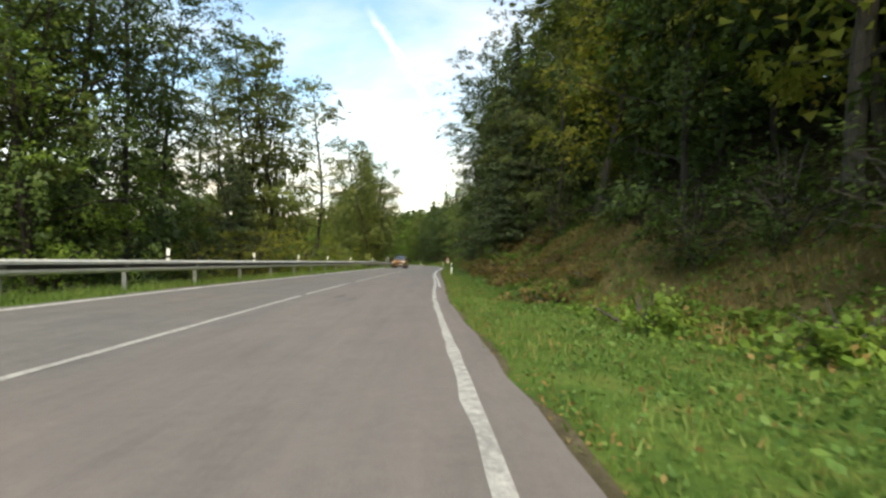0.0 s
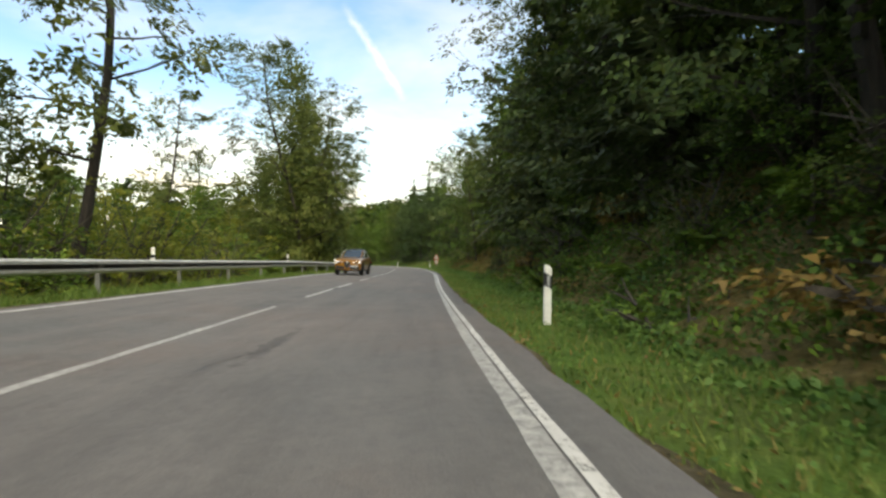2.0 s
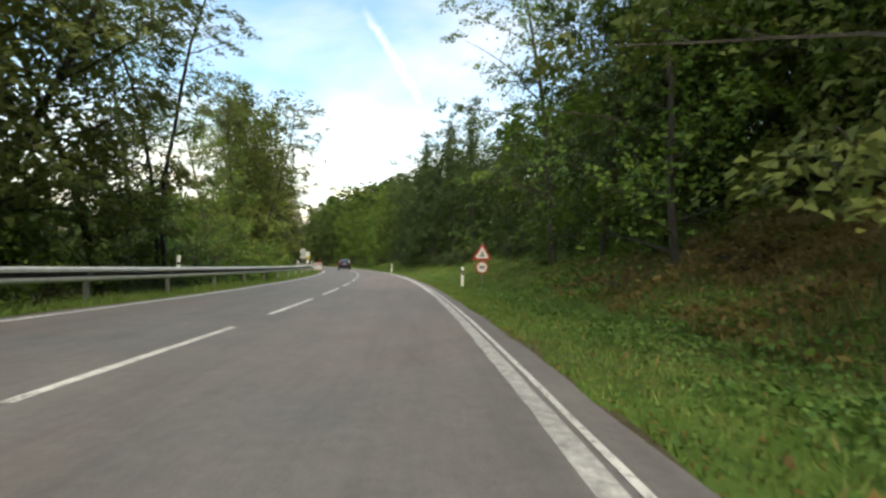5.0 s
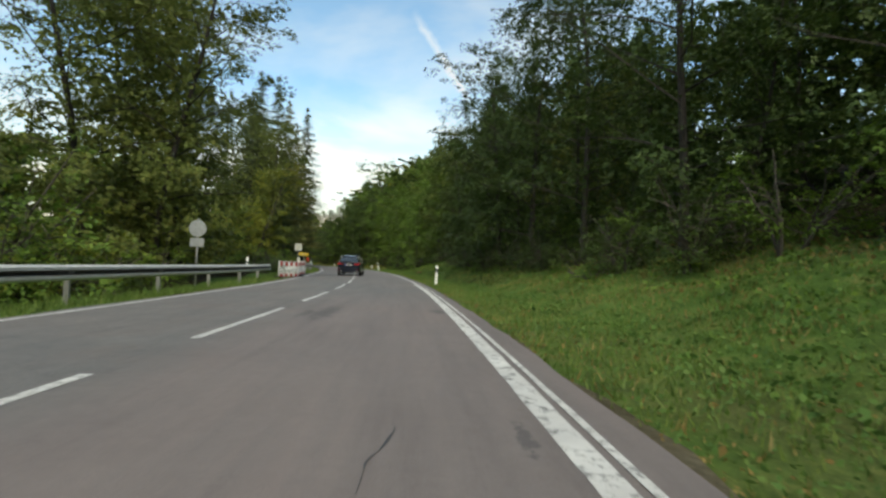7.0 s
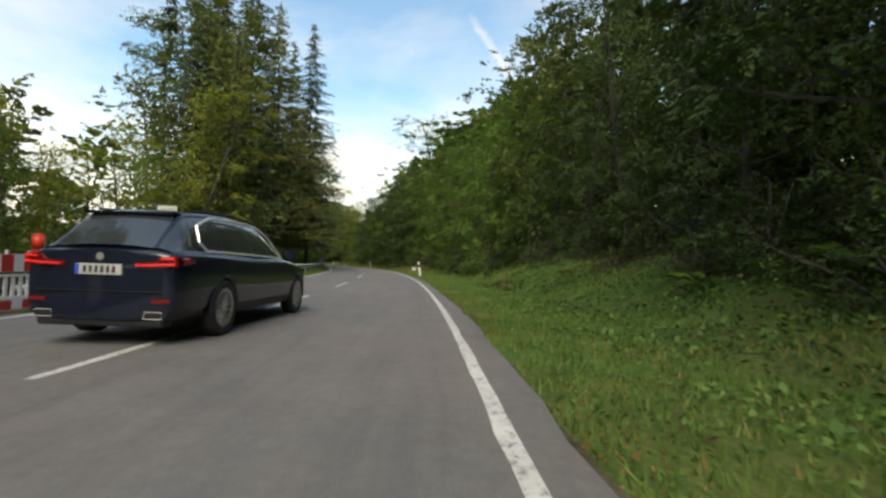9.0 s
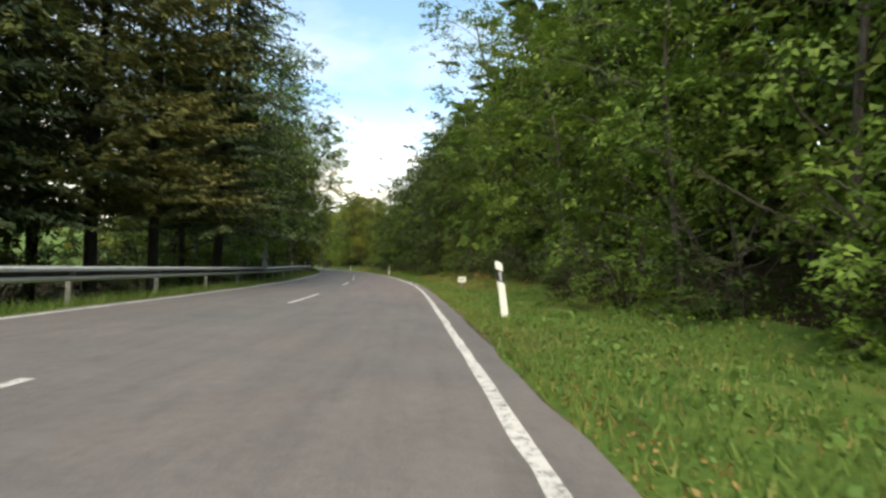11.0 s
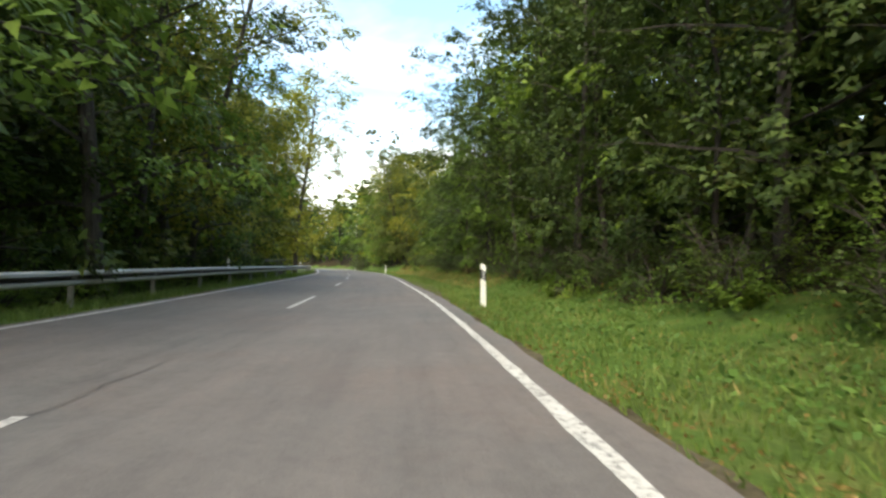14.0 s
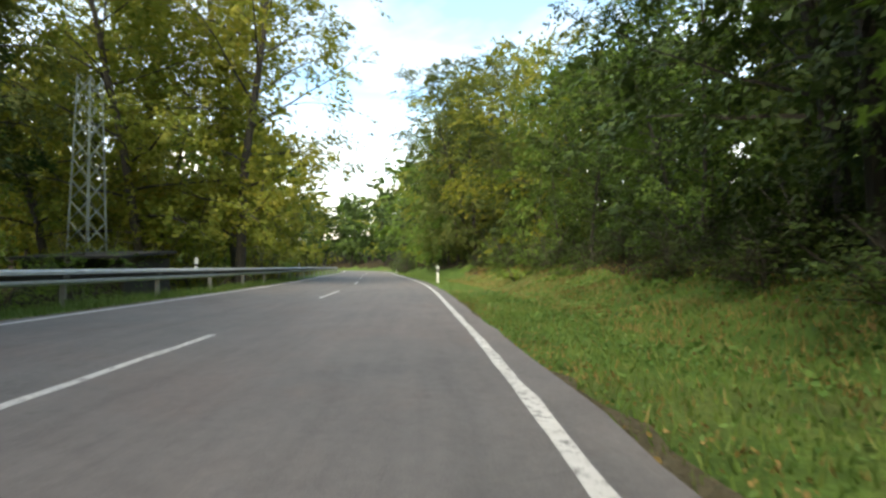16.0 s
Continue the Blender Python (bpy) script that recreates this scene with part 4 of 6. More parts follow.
avenue(["dark_low", "dark", "dark_low", "dark"], 223, 266, 5.5, 10.2, 0.6, 0.85, 1.02)
avenue(["beech_low", "dark_low", "olive_low"], 268, 296, 4.6, 10.4, 0.7, 0.7, 0.85)
avenue(["mid", "mid", "mid_green"], 0, 98, 3.8, 13.3, 0.7, 0.85, 1.1)
avenue(["mid", "mid_olive", "mid"], 99, 176, 3.8, 15.3, 0.7, 0.6, 0.76)
avenue(["mid", "mid_green", "mid_olive"], 177, 264, 3.8, 13.2, 0.7, 0.95, 1.15)
avenue(["mid", "mid_green", "mid_olive"], 266, 300, 3.8, 13.2, 0.7, 0.6, 0.75)
scatter(["mid", "mid_green"], 0, 98, 15, 18, 8, 0.95, 1.2)
scatter(["mid", "mid_green"], 98, 178, 17, 20, 9, 0.6, 0.78)
scatter(["mid_green", "mid", "mid_yellow"], 178, 264, 15, 17, 8, 0.95, 1.15)
avenue(["deep"], -4, 98, 3.4, 18.0, 1.2, 0.85, 1.1)
avenue(["deep"], 99, 176, 3.2, 19.5, 1.2, 0.5, 0.66)
avenue(["deep"], 177, 262, 3.6, 17.2, 1.2, 1.0, 1.25)
avenue(["deep"], 264, 330, 3.6, 17.2, 1.2, 0.6, 0.8)
scatter(["back", "back_green", "back_spruce"], -20, 76, 21, 27, 12, 0.9, 1.2)
scatter(["back", "back_green"], 76, 170, 23, 28, 10, 0.55, 0.72)
scatter(["back", "back_green", "back_yellow"], 165, 262, 20, 26, 11, 0.95, 1.2)
scatter(["mid_green", "mid_yellow", "mid_olive"], 297, 340, 8.6, 14, 13, 0.9, 1.15)
scatter(["back", "back_green", "back_yellow"], 325, 440, 8.0, 24, 30, 0.95, 1.25)
# valley side, left of the road
scatter(["dark", "beech"], 4, 16, -12, -8.5, 3, 0.9, 1.1)
scatter(["mid", "back"], 2, 20, -22, -13, 5, 0.9, 1.1)
scatter(["alder", "alder_twin", "alder"], 14, 50, -17, -10.5, 8, 0.9, 1.1)
scatter(["back_olive", "mid_green", "back_yellow"], 10, 72, -34, -18, 12, 0.45, 0.7)
scatter(["mid_yellow", "mid_green", "mid_yellow"], 58, 98, -21, -13.5, 9, 0.38, 0.55)
scatter(["deep"], -20, 330, 28, 60, 55, 0.9, 1.2)
scatter(["deep"], 60, 330, -95, -45, 45, 0.7, 1.0)
scatter(["mid_green", "mid_yellow"], 24, 74, -17.5, -12, 11, 0.32, 0.5)
avenue(["deep"], 0, 76, 4.2, -42, 3.0, 0.55, 0.75)
scatter(["mid", "mid_green", "back_olive"], 22, 76, -27, -17, 13, 0.5, 0.75)
scatter(["alder", "beech_low", "dark"], 79, 88, -11, -7.8, 4, 0.85, 1.05)
scatter(["alder", "beech", "alder_full", "alder_twin"], 84, 112, -13.0, -8.4, 8, 0.95, 1.2)
scatter(["mid_olive", "back_olive", "mid_green"], 80, 112, -22, -14.5, 9, 0.6, 0.9)
scatter(["mid_olive", "mid_green"], 116, 140, -20, -14.5, 6, 0.4, 0.52)
avenue(["deep"], 84, 112, 4.0, -24, 2.0, 0.5, 0.7)
avenue(["deep"], 114, 150, 4.0, -25, 2.0, 0.38, 0.5)
scatter(["maple", "back_yellow", "back_olive"], 150, 180, -30, -16, 10, 0.45, 0.68)
scatter(["beech", "dark"], 203, 222, -10.5, -8.0, 4, 1.05, 1.25)
scatter(["mid_green", "mid", "mid_olive"], 212, 262, -14.5, -11, 15, 1.0, 1.25)
avenue(["deep"], 222, 264, 3.6, -16.5, 1.2, 0.95, 1.2)
avenue(["deep"], 150, 188, 3.6, -26, 1.5, 0.5, 0.7)
avenue(["mid_green", "mid_olive", "mid_yellow"], 152, 184, 4.2, -15, 2.0, 0.45, 0.6)
scatter(["back_green", "back_olive"], 148, 186, -30, -19, 8, 0.5, 0.75)
scatter(["alder", "alder_twin", "maple"], 268, 300, -20, -13, 7, 1.0, 1.2)
scatter(["back_yellow", "back_olive", "back_green"], 250, 310, -36, -24, 10, 0.8, 1.05)
scatter(["mid", "mid_green", "back_yellow"], 262, 312, -23, -15.5, 12, 0.5, 0.8)
avenue(["deep"], 256, 330, 4.0, -30, 2.0, 0.6, 0.8)
scatter(["back_green", "back_yellow", "back"], 302, 440, -26, -7.5, 32, 0.9, 1.2)
scatter(["back", "back_green"], 395, 450, -40, 40, 16, 1.0, 1.2)
for kind, s, d, size in (("alder_full", 147, -10.6, 1.12), ("alder", 149.5, -12, 1.3), ("alder_full", 142, -10.4, 1.1), ("beech", 122.5, -11.5, 0.95),
                         ("spruce", 200.5, -5.9, 1.04), ("spruce", 189.5, -12.6, 1.12), ("spruce", 191, -10.2, 1.12), ("alder_full", 186, -10.6, 1.1), ("spruce_warm", 193.5, -14, 1.15), ("spruce_warm", 197.5, -7.6, 1.0), ("alder_full", 192, -12.5, 1.35), ("spruce_warm", 195.5, -8.8, 1.14), ("mid_olive", 186.5, -16.5, 1.05), ("spruce", 185, -13, 0.95), ("spruce_warm", 198, -12.5, 1.05), ("back_spruce", 190, -17, 1.0), ("maple", 181, -12, 0.9),
                         ("maple_full", 283.5, -5.9, 1.36), ("maple_full", 281, -9.5, 1.25), ("maple_full", 291, -8, 1.3), ("maple_full", 287, -12.5, 1.35), ("alder", 279, -14.5, 1.2), ("alder", 273, -12.5, 1.15), ("alder_twin", 270, -13.5, 1.2),
                         ("dark_tall", 145, 9.2, 0.95), ("dark_tall", 139.5, 9.4, 1.0), ("dark_tall", 134, 10.0, 1.0), ("dark_tall", 128.5, 11, 1.0), ("dark_tall", 151, 9.6, 0.9), ("back_spruce", 163, 13.6, 0.82), ("back_spruce", 161.8, 17.4, 0.9), ("back_spruce", 160.5, 20.6, 0.9), ("back_spruce", 155, 19.5, 0.8), ("alder_twin", 177.2, 11.4, 1.1), ("alder", 180, 12.6, 1.0), ("spruce_young", 31, 8.8, 1.1), ("spruce_young", 44, 8.8, 1.15), ("dark", 38, 8.6, 1.1), ("dark", 51, 9.6, 1.12), ("olive_low", 56.5, 9.6, 1.35), ("olive_low", 62, 11.8, 1.4), ("spruce_young", 55.5, 10.2, 1.15),
                         ("olive_low", 86, 8.8, 1.15), ("beech_low", 92, 8.8, 1.1), ("beech", 80, 10.5, 0.85), ("olive_low", 99, 9.8, 1.1), ("beech", 102.5, 9.2, 1.05), ("dark_low", 96, 11, 1.3), ("dark_low", 149, 10.6, 0.95), ("dark_low", 145, 10.4, 0.95),
                         ("dark_tall", 253, 8.6, 0.95), ("beech_low", 259, 8.4, 0.85), ("dark_tall", 262.5, 8.8, 0.95), ("beech_low", 247, 8.6, 0.8), ("dark_tall", 241, 9.0, 0.95), ("dark_tall", 232, 9.2, 0.95), ("dark_tall", 224.5, 9.2, 0.95), ("dark", 264, 9.8, 1.05), ("mid_yellow", 285, 10.6, 0.86), ("alder_full", 291, 12.5, 0.85), ("beech", 212, 11.3, 1.35), ("mid_yellow", 296, 10.6, 1.0), ("alder_full", 300.5, 9.6, 1.0), ("mid_olive", 304.5, 9.2, 1.15), ("mid", 310, 9.2, 1.1), ("mid_yellow", 316, 8.8, 1.0), ("mid_green", 306, 10, 0.9), ("mid_green", 313, 9.0, 0.8), ("mid_green", 322, 8.6, 0.85),
                         # the dark plants from 333 to 345 are added for a shaded gap there
                         ("beech", 240, -6.5, 1.5), ("beech", 231, -6.5, 1.55), ("maple", 248, -7.4, 1.35), ("dark", 223, -7.2, 1.45), ("dark", 235, -8.5, 1.5), ("beech", 215, -8.2, 1.3), ("maple", 252.5, -8.2, 1.35), ("beech", 257, -8.0, 1.3), ("dark", 261.5, -9.2, 1.25), ("dark_low", 264.5, -8.6, 1.2), ("mid", 251, -12.2, 1.3), ("mid", 257.5, -13, 1.25), ("dark", 245, -7.6, 1.4), ("alder_twin", 151.5, -12.5, 1.15), ("hazel_dark", 333, 5.6, 1.0), ("hazel_dark", 337, 5.4, 1.1), ("spruce_young", 340, 6.5, 0.7), ("mid", 345, 7.5, 0.7), ("hazel", 158, -11.5, 1.3),
                         ("alder", 74.5, -19.2, 1.0), ("alder_full", 75.6, -7.0, 1.08), ("alder_full", 73, -9.6, 0.6), ("alder_full", 79.5, -9, 1.0), ("willow", 55, -9.4, 1.2), ("alder_full", 140, -12.5, 1.15), ("alder_full", 146, -13.5, 1.2),
                         ("dark", 15, -9.2, 1.2), ("mid", 16.5, -13, 1.15), ("mid", 23, -15, 1.1), ("dark", 18, -10.8, 1.3), ("dark", 21, -9.6, 1.2), ("dark", 19, -13, 1.25), ("dark", 27, -12.5, 1.2), ("spruce_young", 34, -10, 0.76), ("spruce_young", 37, -12, 0.84), ("alder", 43, -11.5, 1.3), ("alder_twin", 42, -11.8, 1.25), ("alder", 49.3, -9.0, 1.28), ("alder", 42.5, -9.8, 1.25), ("alder_twin", 46, -10.8, 1.25), ("willow_full", 41.2, -8.4, 0.95), ("willow_full", 37.8, -9.0, 0.9), ("alder_full", 78, -6.4, 0.55), ("alder", 45, -12.5, 1.25)):
    stand(P[kind], s, d, 40 * s, size, 0.2)
# undergrowth
scatter(["willow_full", "hazel", "willow_full"], 108, 134, -10.0, -7.9, 8, 0.85, 1.15)
scatter(["willow_full", "willow"], 42, 70, -10.5, -8.2, 8, 0.75, 1.0)
scatter(["hazel", "willow", "hazel_dark"], 8, 140, -10.2, -7.9, 32, 0.75, 1.1)
scatter(["hazel", "hazel_dark"], 156, 260, -10, -8.0, 22, 0.65, 0.95)
avenue(["hazel", "willow_full"], 222, 275, 3.6, -7.4, 0.4, 0.42, 0.6)
scatter(["hazel", "willow"], 260, 330, -10, -8.0, 14, 0.7, 1.0)
scatter(["hazel_dark", "hazel_dark", "hazel"], -10, 60, 8.6, 10.6, 22, 0.6, 0.95)
avenue(["hazel_dark", "hazel"], 100, 142, 3.0, 11.2, 0.7, 0.55, 0.85)
avenue(["hazel_dark"], 142, 176, 3.0, 10.6, 0.5, 0.6, 0.9)
avenue(["hazel_dark"], 125, 158, 2.6, 8.8, 0.4, 0.5, 0.75)
avenue(["hazel_dark"], 226, 268, 2.8, 8.0, 0.3, 0.42, 0.62)
avenue(["hazel_dark", "hazel_dark", "hazel"], 177, 236, 3.4, 8.9, 0.5, 0.5, 0.85)
avenue(["hazel_dark"], 238, 272, 3.6, 9.1, 0.4, 0.5, 0.8)
avenue(["hazel_dark", "hazel"], 273, 296, 3.4, 8.9, 0.5, 0.5, 0.85)
scatter(["hazel_dark"], 26, 62, 7.4, 8.8, 9, 0.6, 0.9)
scatter(["bramble_dry", "bramble_dry", "bramble"], 62, 96, 7.6, 11, 12, 0.7, 1.2, 0.05)
scatter(["bramble_dry", "bramble", "bramble", "fern"], -8, 64, 6.0, 8.5, 30, 0.7, 1.2, 0.05)
scatter(["bramble_dry", "bramble_dry", "bramble", "fern"], 36, 64, 6.4, 8.4, 18, 0.7, 1.15, 0.05)
scatter(["bramble_dry", "bramble_dry", "fern"], 17, 36, 6.6, 9.2, 20, 0.8, 1.25, 0.05)
scatter(["bramble", "fern"], 100, 165, 8, 11, 14, 0.6, 1.0, 0.05)
scatter(["bramble", "bramble_dry"], 165, 290, 7.2, 8.4, 16, 0.6, 1.0, 0.05)


def leaf_cover(name, mat, label, zones, seed, category):
    """Countless low leaves over a stretch of ground, in hummocks."""
    rng = np.random.default_rng(seed)
    out, base, quads = [], 0, []
    for s0, s1, d0, d1, count, size, lump, thin in zones:
        s, d = rng.uniform(s0, s1, count), rng.uniform(d0, d1, count)
        keep = wave(s, d, 1.3, seed) + rng.normal(0, 0.45, count) > thin
        s, d = s[keep], d[keep]
        d = d + (right_width(s) if d0 > 0 else 0)
        n = len(s)
        x, y = at(s, d)
        hump = np.clip(0.5 + 0.5 * wave(s, d, 0.6, seed + 2), 0.05, 1.2)
        z = ground_z(s, d) + lump * hump * rng.uniform(0.15, 1.0, n) ** 0.5
        v, f = leaf_quads(rng, np.c_[x, y, z], size, size * 0.62, rng.normal(0, 0.4, (n, 3)) - np.array([0.0, 0.35, 0.25]))
        out.append(v)
        quads.append(f + base)
        base += len(v)
    return tagged(new(name, mesh(name, np.vstack(out), np.vstack(quads), mat)), label, category, kind="stuff")


leaf_cover("bank_brambles", LEAF_GREEN, "green bramble and ivy leaves over the bank", [(-6, 62, 2.5, 8, 42000, 0.115, 0.45, -0.7), (60, 100, 3.2, 9, 13000, 0.12, 0.35, -0.2), (100, 165, 4.2, 9.5, 20000, 0.1, 0.25, -0.1), (165, 295, 3.9, 8.0, 27000, 0.1, 0.3, -0.6)], 61, "undergrowth")
leaf_cover("bank_ivy", LEAF_DARK, "dark ivy and nettle leaves under the trees", [(136, 170, 2.8, 9, 15000, 0.1, 0.3, -0.4), (24, 62, 3, 8, 10000, 0.11, 0.4, -0.3), (98, 136, 5.5, 10, 7000, 0.1, 0.25, -0.2)], 65, "undergrowth")
leaf_cover("bank_bracken", LEAF_BROWN, "withered rust-brown bracken on the bank", [(-6, 62, 2.9, 7, 12000, 0.1, 0.5, 0.0), (200, 224, 2.6, 5.5, 4500, 0.08, 0.2, -0.3), (246, 285, 2.4, 5.2, 3000, 0.07, 0.2, -0.3), (15, 36, 2.5, 6.5, 13000, 0.1, 0.5, -0.6), (58, 98, 3.4, 9, 15000, 0.14, 0.5, -0.2), (98, 165, 4, 9.5, 6000, 0.11, 0.25, 0.3), (165, 290, 3.6, 6.5, 4000, 0.1, 0.3, 0.4)], 62, "undergrowth")
leaf_cover("verge_clover", WEED, "small bright broad-leaved weeds and clover in the grass", [(-2, 110, 0.5, 3.4, 36000, 0.05, 0.08, -0.7), (0, 100, 1.3, 4.4, 30000, 0.075, 0.16, -0.5), (18, 100, 1.6, 4.8, 26000, 0.085, 0.2, -0.5), (96, 165, 0.5, 5.0, 32000, 0.05, 0.08, -0.7), (96, 165, 1.5, 6, 26000, 0.075, 0.13, -0.4), (165, 275, 0.5, 4.2, 34000, 0.05, 0.08, -0.7), (165, 275, 1.3, 4.8, 26000, 0.075, 0.13, -0.4), (10, 100, 1.7, 4.4, 7000, 0.125, 0.2, 0.1), (96, 165, 1.8, 5.6, 5000, 0.12, 0.18, 0.1), (165, 275, 1.6, 4.6, 6000, 0.12, 0.18, 0.1)], 63, "weeds")


leaf_cover("verge_litter", LEAF_BROWN, "brown leaf litter and dead stalks along the asphalt edge", [(-2, 110, 0.34, 0.75, 9000, 0.035, 0.04, -0.5), (96, 165, 0.34, 0.85, 6500, 0.035, 0.04, -0.5), (165, 275, 0.34, 0.95, 12000, 0.04, 0.04, -0.7)], 66, "leaves")
leaf_cover("fallen_leaves", LEAF_BROWN, "scattered brown fallen leaves on verge and bank", [(-2, 110, 0.3, 5.0, 2600, 0.07, 0.1, -1.0), (100, 165, 0.3, 7.0, 2200, 0.07, 0.1, -1.0), (165, 275, 0.25, 4.6, 1000, 0.05, 0.1, -1.0)], 64, "leaves")


# ---- grass on the verges: countless blades ----
def blades(name, mat, label, zones, seed):
    rng = np.random.default_rng(seed)
    out = []
    for s0, s1, d0, d1, count, tall in zones:
        s, d = rng.uniform(s0, s1, count), rng.uniform(d0, d1, count)
        keep = wave(s, d, 0.9, 3) + rng.normal(0, 0.5, count) > -0.9
        s, d = s[keep], d[keep] + right_width(s[keep]) * (d0 > 0)
        n = len(s)
        x, y = at(s, d)
        z = ground_z(s, d)
        h = tall * rng.uniform(0.5, 1.5, n)
        a = rng.uniform(0, 2 * math.pi, n)
        w = rng.uniform(0.006, 0.016, n)
        bend = rng.normal(0, 0.45, (n, 2)) * h[:, None]
        p0 = np.c_[x - np.cos(a) * w, y - np.sin(a) * w, z - 0.02]
        p1 = np.c_[x + np.cos(a) * w, y + np.sin(a) * w, z - 0.02]
        p2 = np.c_[x + bend[:, 0], y + bend[:, 1], z + h]
        out.append(np.stack([p0, p1, p2], 1).reshape(-1, 3))
    v = np.vstack(out)
    me = bpy.data.meshes.new(name)
    k = len(v)
    me.vertices.add(k)
    me.vertices.foreach_set("co", v.ravel())
    me.loops.add(k)
    me.loops.foreach_set("vertex_index", np.arange(k))
    me.polygons.add(k // 3)
    me.polygons.foreach_set("loop_start", np.arange(0, k, 3))
    me.update()
    me.materials.append(mat)
    return tagged(new(name, me), label, "grass", kind="stuff")


blades("grass", GRASS, "short green grass on the verges", [(-2, 110, 0.4, 3.8, 85000, 0.075), (90, 165, 0.4, 6.0, 80000, 0.08), (165, 272, 0.4, 4.4, 85000, 0.085), (275, 330, 0.5, 3.5, 4000, 0.12), (5, 290, -7.2, -3.7, 60000, 0.1), (2, 142, -4.75, -3.9, 16000, 0.22), (158, 290, -4.75, -3.9, 16000, 0.22)], 31)
blades("dry_grass", DRY_GRASS, "withered straw-coloured grass on the bank", [(-2, 90, 0.5, 6.5, 12000, 0.075), (4, 30, 3.0, 6.5, 9000, 0.24), (62, 92, 3.3, 8.5, 22000, 0.24), (90, 165, 0.5, 8.5, 12000, 0.08), (165, 275, 0.5, 5.5, 12000, 0.08), (198, 226, 2.2, 5.2, 9000, 0.12), (244, 290, 2.2, 5.2, 14000, 0.12), (98, 150, 3.2, 8.0, 12000, 0.12)], 32)


# ---- guardrail ----
def rail_profile():
    """Outline of a W-shaped beam: depth towards the road, height."""
    return [(0.0, -0.155), (0.03, -0.15), (0.083, -0.11), (0.083, -0.055), (0.0, -0.035), (0.0, 0.035), (0.083, 0.055), (0.083, 0.11), (0.03, 0.15), (0.0, 0.155)]


def rail_d(s):
    return -LEFT_WIDTH - 1.3 - table(s, (138, 0.0), (144, 0.25)) * (s < 150) - table(s, (152, 0.6), (166, 0.1), (170, 0.0)) * (s >= 150)


def guardrail(s0, s1, label, low=None):
    thing = new("guardrail")
    x, y = at((s0 + s1) / 2, rail_d((s0 + s1) / 2))
    prof = rail_profile()
    s = s0
    while s < s1 - 0.1:
        e = min(s + 4.0, s1)
        ss = np.linspace(s, e + 0.02, 5)
        rows = []
        for q in ss:
            h = 0.6 + float(road_z(q, -LEFT_WIDTH - 1)) - (low(q) if low else 0)
            d = float(rail_d(q))
            row = []
            for dep, hh in prof:
                px, py = at(q, d + dep)
                row.append((float(px), float(py), h + hh))
            rows += row
        w = len(prof)
        faces = [(i * w + k, i * w + k + 1, (i + 1) * w + k + 1, (i + 1) * w + k) for i in range(4) for k in range(w - 1)]
        me = mesh("beam", rows, faces, STEEL, STEEL_SHADED)
        # the groove faces between the two humps carry the painted shade
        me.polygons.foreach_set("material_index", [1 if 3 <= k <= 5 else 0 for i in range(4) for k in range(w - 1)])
        me.polygons.foreach_set("use_smooth", [False] * len(faces))
        ob = part("beam", me, thing)
        md = ob.modifiers.new("thick", "SOLIDIFY")
        md.thickness = 0.005
        # post and spacer behind the beam
        q = s + 0.3
        d = float(rail_d(q)) - 0.06
        px, py, pz = on_land(q, d)
        h = 0.6 + float(road_z(q, -LEFT_WIDTH - 1)) - (low(q) if low else 0)
        bm = bmesh.new()
        box(bm, -0.055, 0.055, -0.028, 0.028, min(pz, h) - 0.3, h + 0.13)
        bmesh.ops.transform(bm, matrix=pose(float(px), float(py), 0, 0, 0, heading(q)), verts=bm.verts)
        part("post", bm_mesh("post", bm, STEEL_POST), thing)
        bm = bmesh.new()
        box(bm, 0.0, 0.075, -0.1, 0.1, h - 0.06, h + 0.06)
        bmesh.ops.transform(bm, matrix=pose(float(px), float(py), 0, 0, 0, heading(q)), verts=bm.verts)
        part("spacer", bm_mesh("spacer", bm, STEEL_POST), thing)
        s = e
    return tagged(thing, label, "guardrail")


guardrail(-24, 144, "long grey galvanised steel guardrail on posts")
guardrail(155, 372, "grey galvanised guardrail that begins with a lowered end", lambda q: float(table(q, (155, 0.42), (166, 0.0))))


# ---- delineator posts ----
def delineator():
    thing = new("delineator_post")
    bm = bmesh.new()
    box(bm, -0.06, 0.06, -0.05, 0.05, -0.3, 1.0, 0.018)
    for v in bm.verts:
        if v.co.z > 0.9:
            v.co.z += -0.05 - 0.5 * v.co.x
    part("body", bm_mesh("body", bm, WHITE), thing)
    bm = bmesh.new()
    box(bm, -0.062, 0.062, -0.053, 0.053, 0.58, 0.82, 0.015)
    for v in bm.verts:
        v.co.z -= 0.5 * v.co.x
    part("band", bm_mesh("band", bm, BLACK), thing, "slanting black band")
    bm = bmesh.new()
    box(bm, -0.022, 0.022, -0.058, -0.052, 0.61, 0.79, 0.004)
    part("reflector", bm_mesh("reflector", bm, REFLECT), thing, "silver reflector")
    return tagged(thing, "white roadside post with a slanting black band and reflector", "roadside post", "posts along the road")


DELINEATOR = delineator()
for s, d, lean, h in ((39.6, 4.75, 1.5, 0.92), (103.5, 5.2, 0, 0.98), (138.3, 4.2, 2, 1.0), (186.22, 4.67, -9, 1.2), (235.5, 4.42, 0, 1.06), (284.5, 4.5, 0, 1.0), (334, 4.6, 0, 1.0)):
    x, y, z = on_land(s, d)
    copy_thing(DELINEATOR, pose(x, y, max(z, -0.05), 0, lean, heading(s)) @ Matrix.Scale(h, 4))
retire(DELINEATOR)


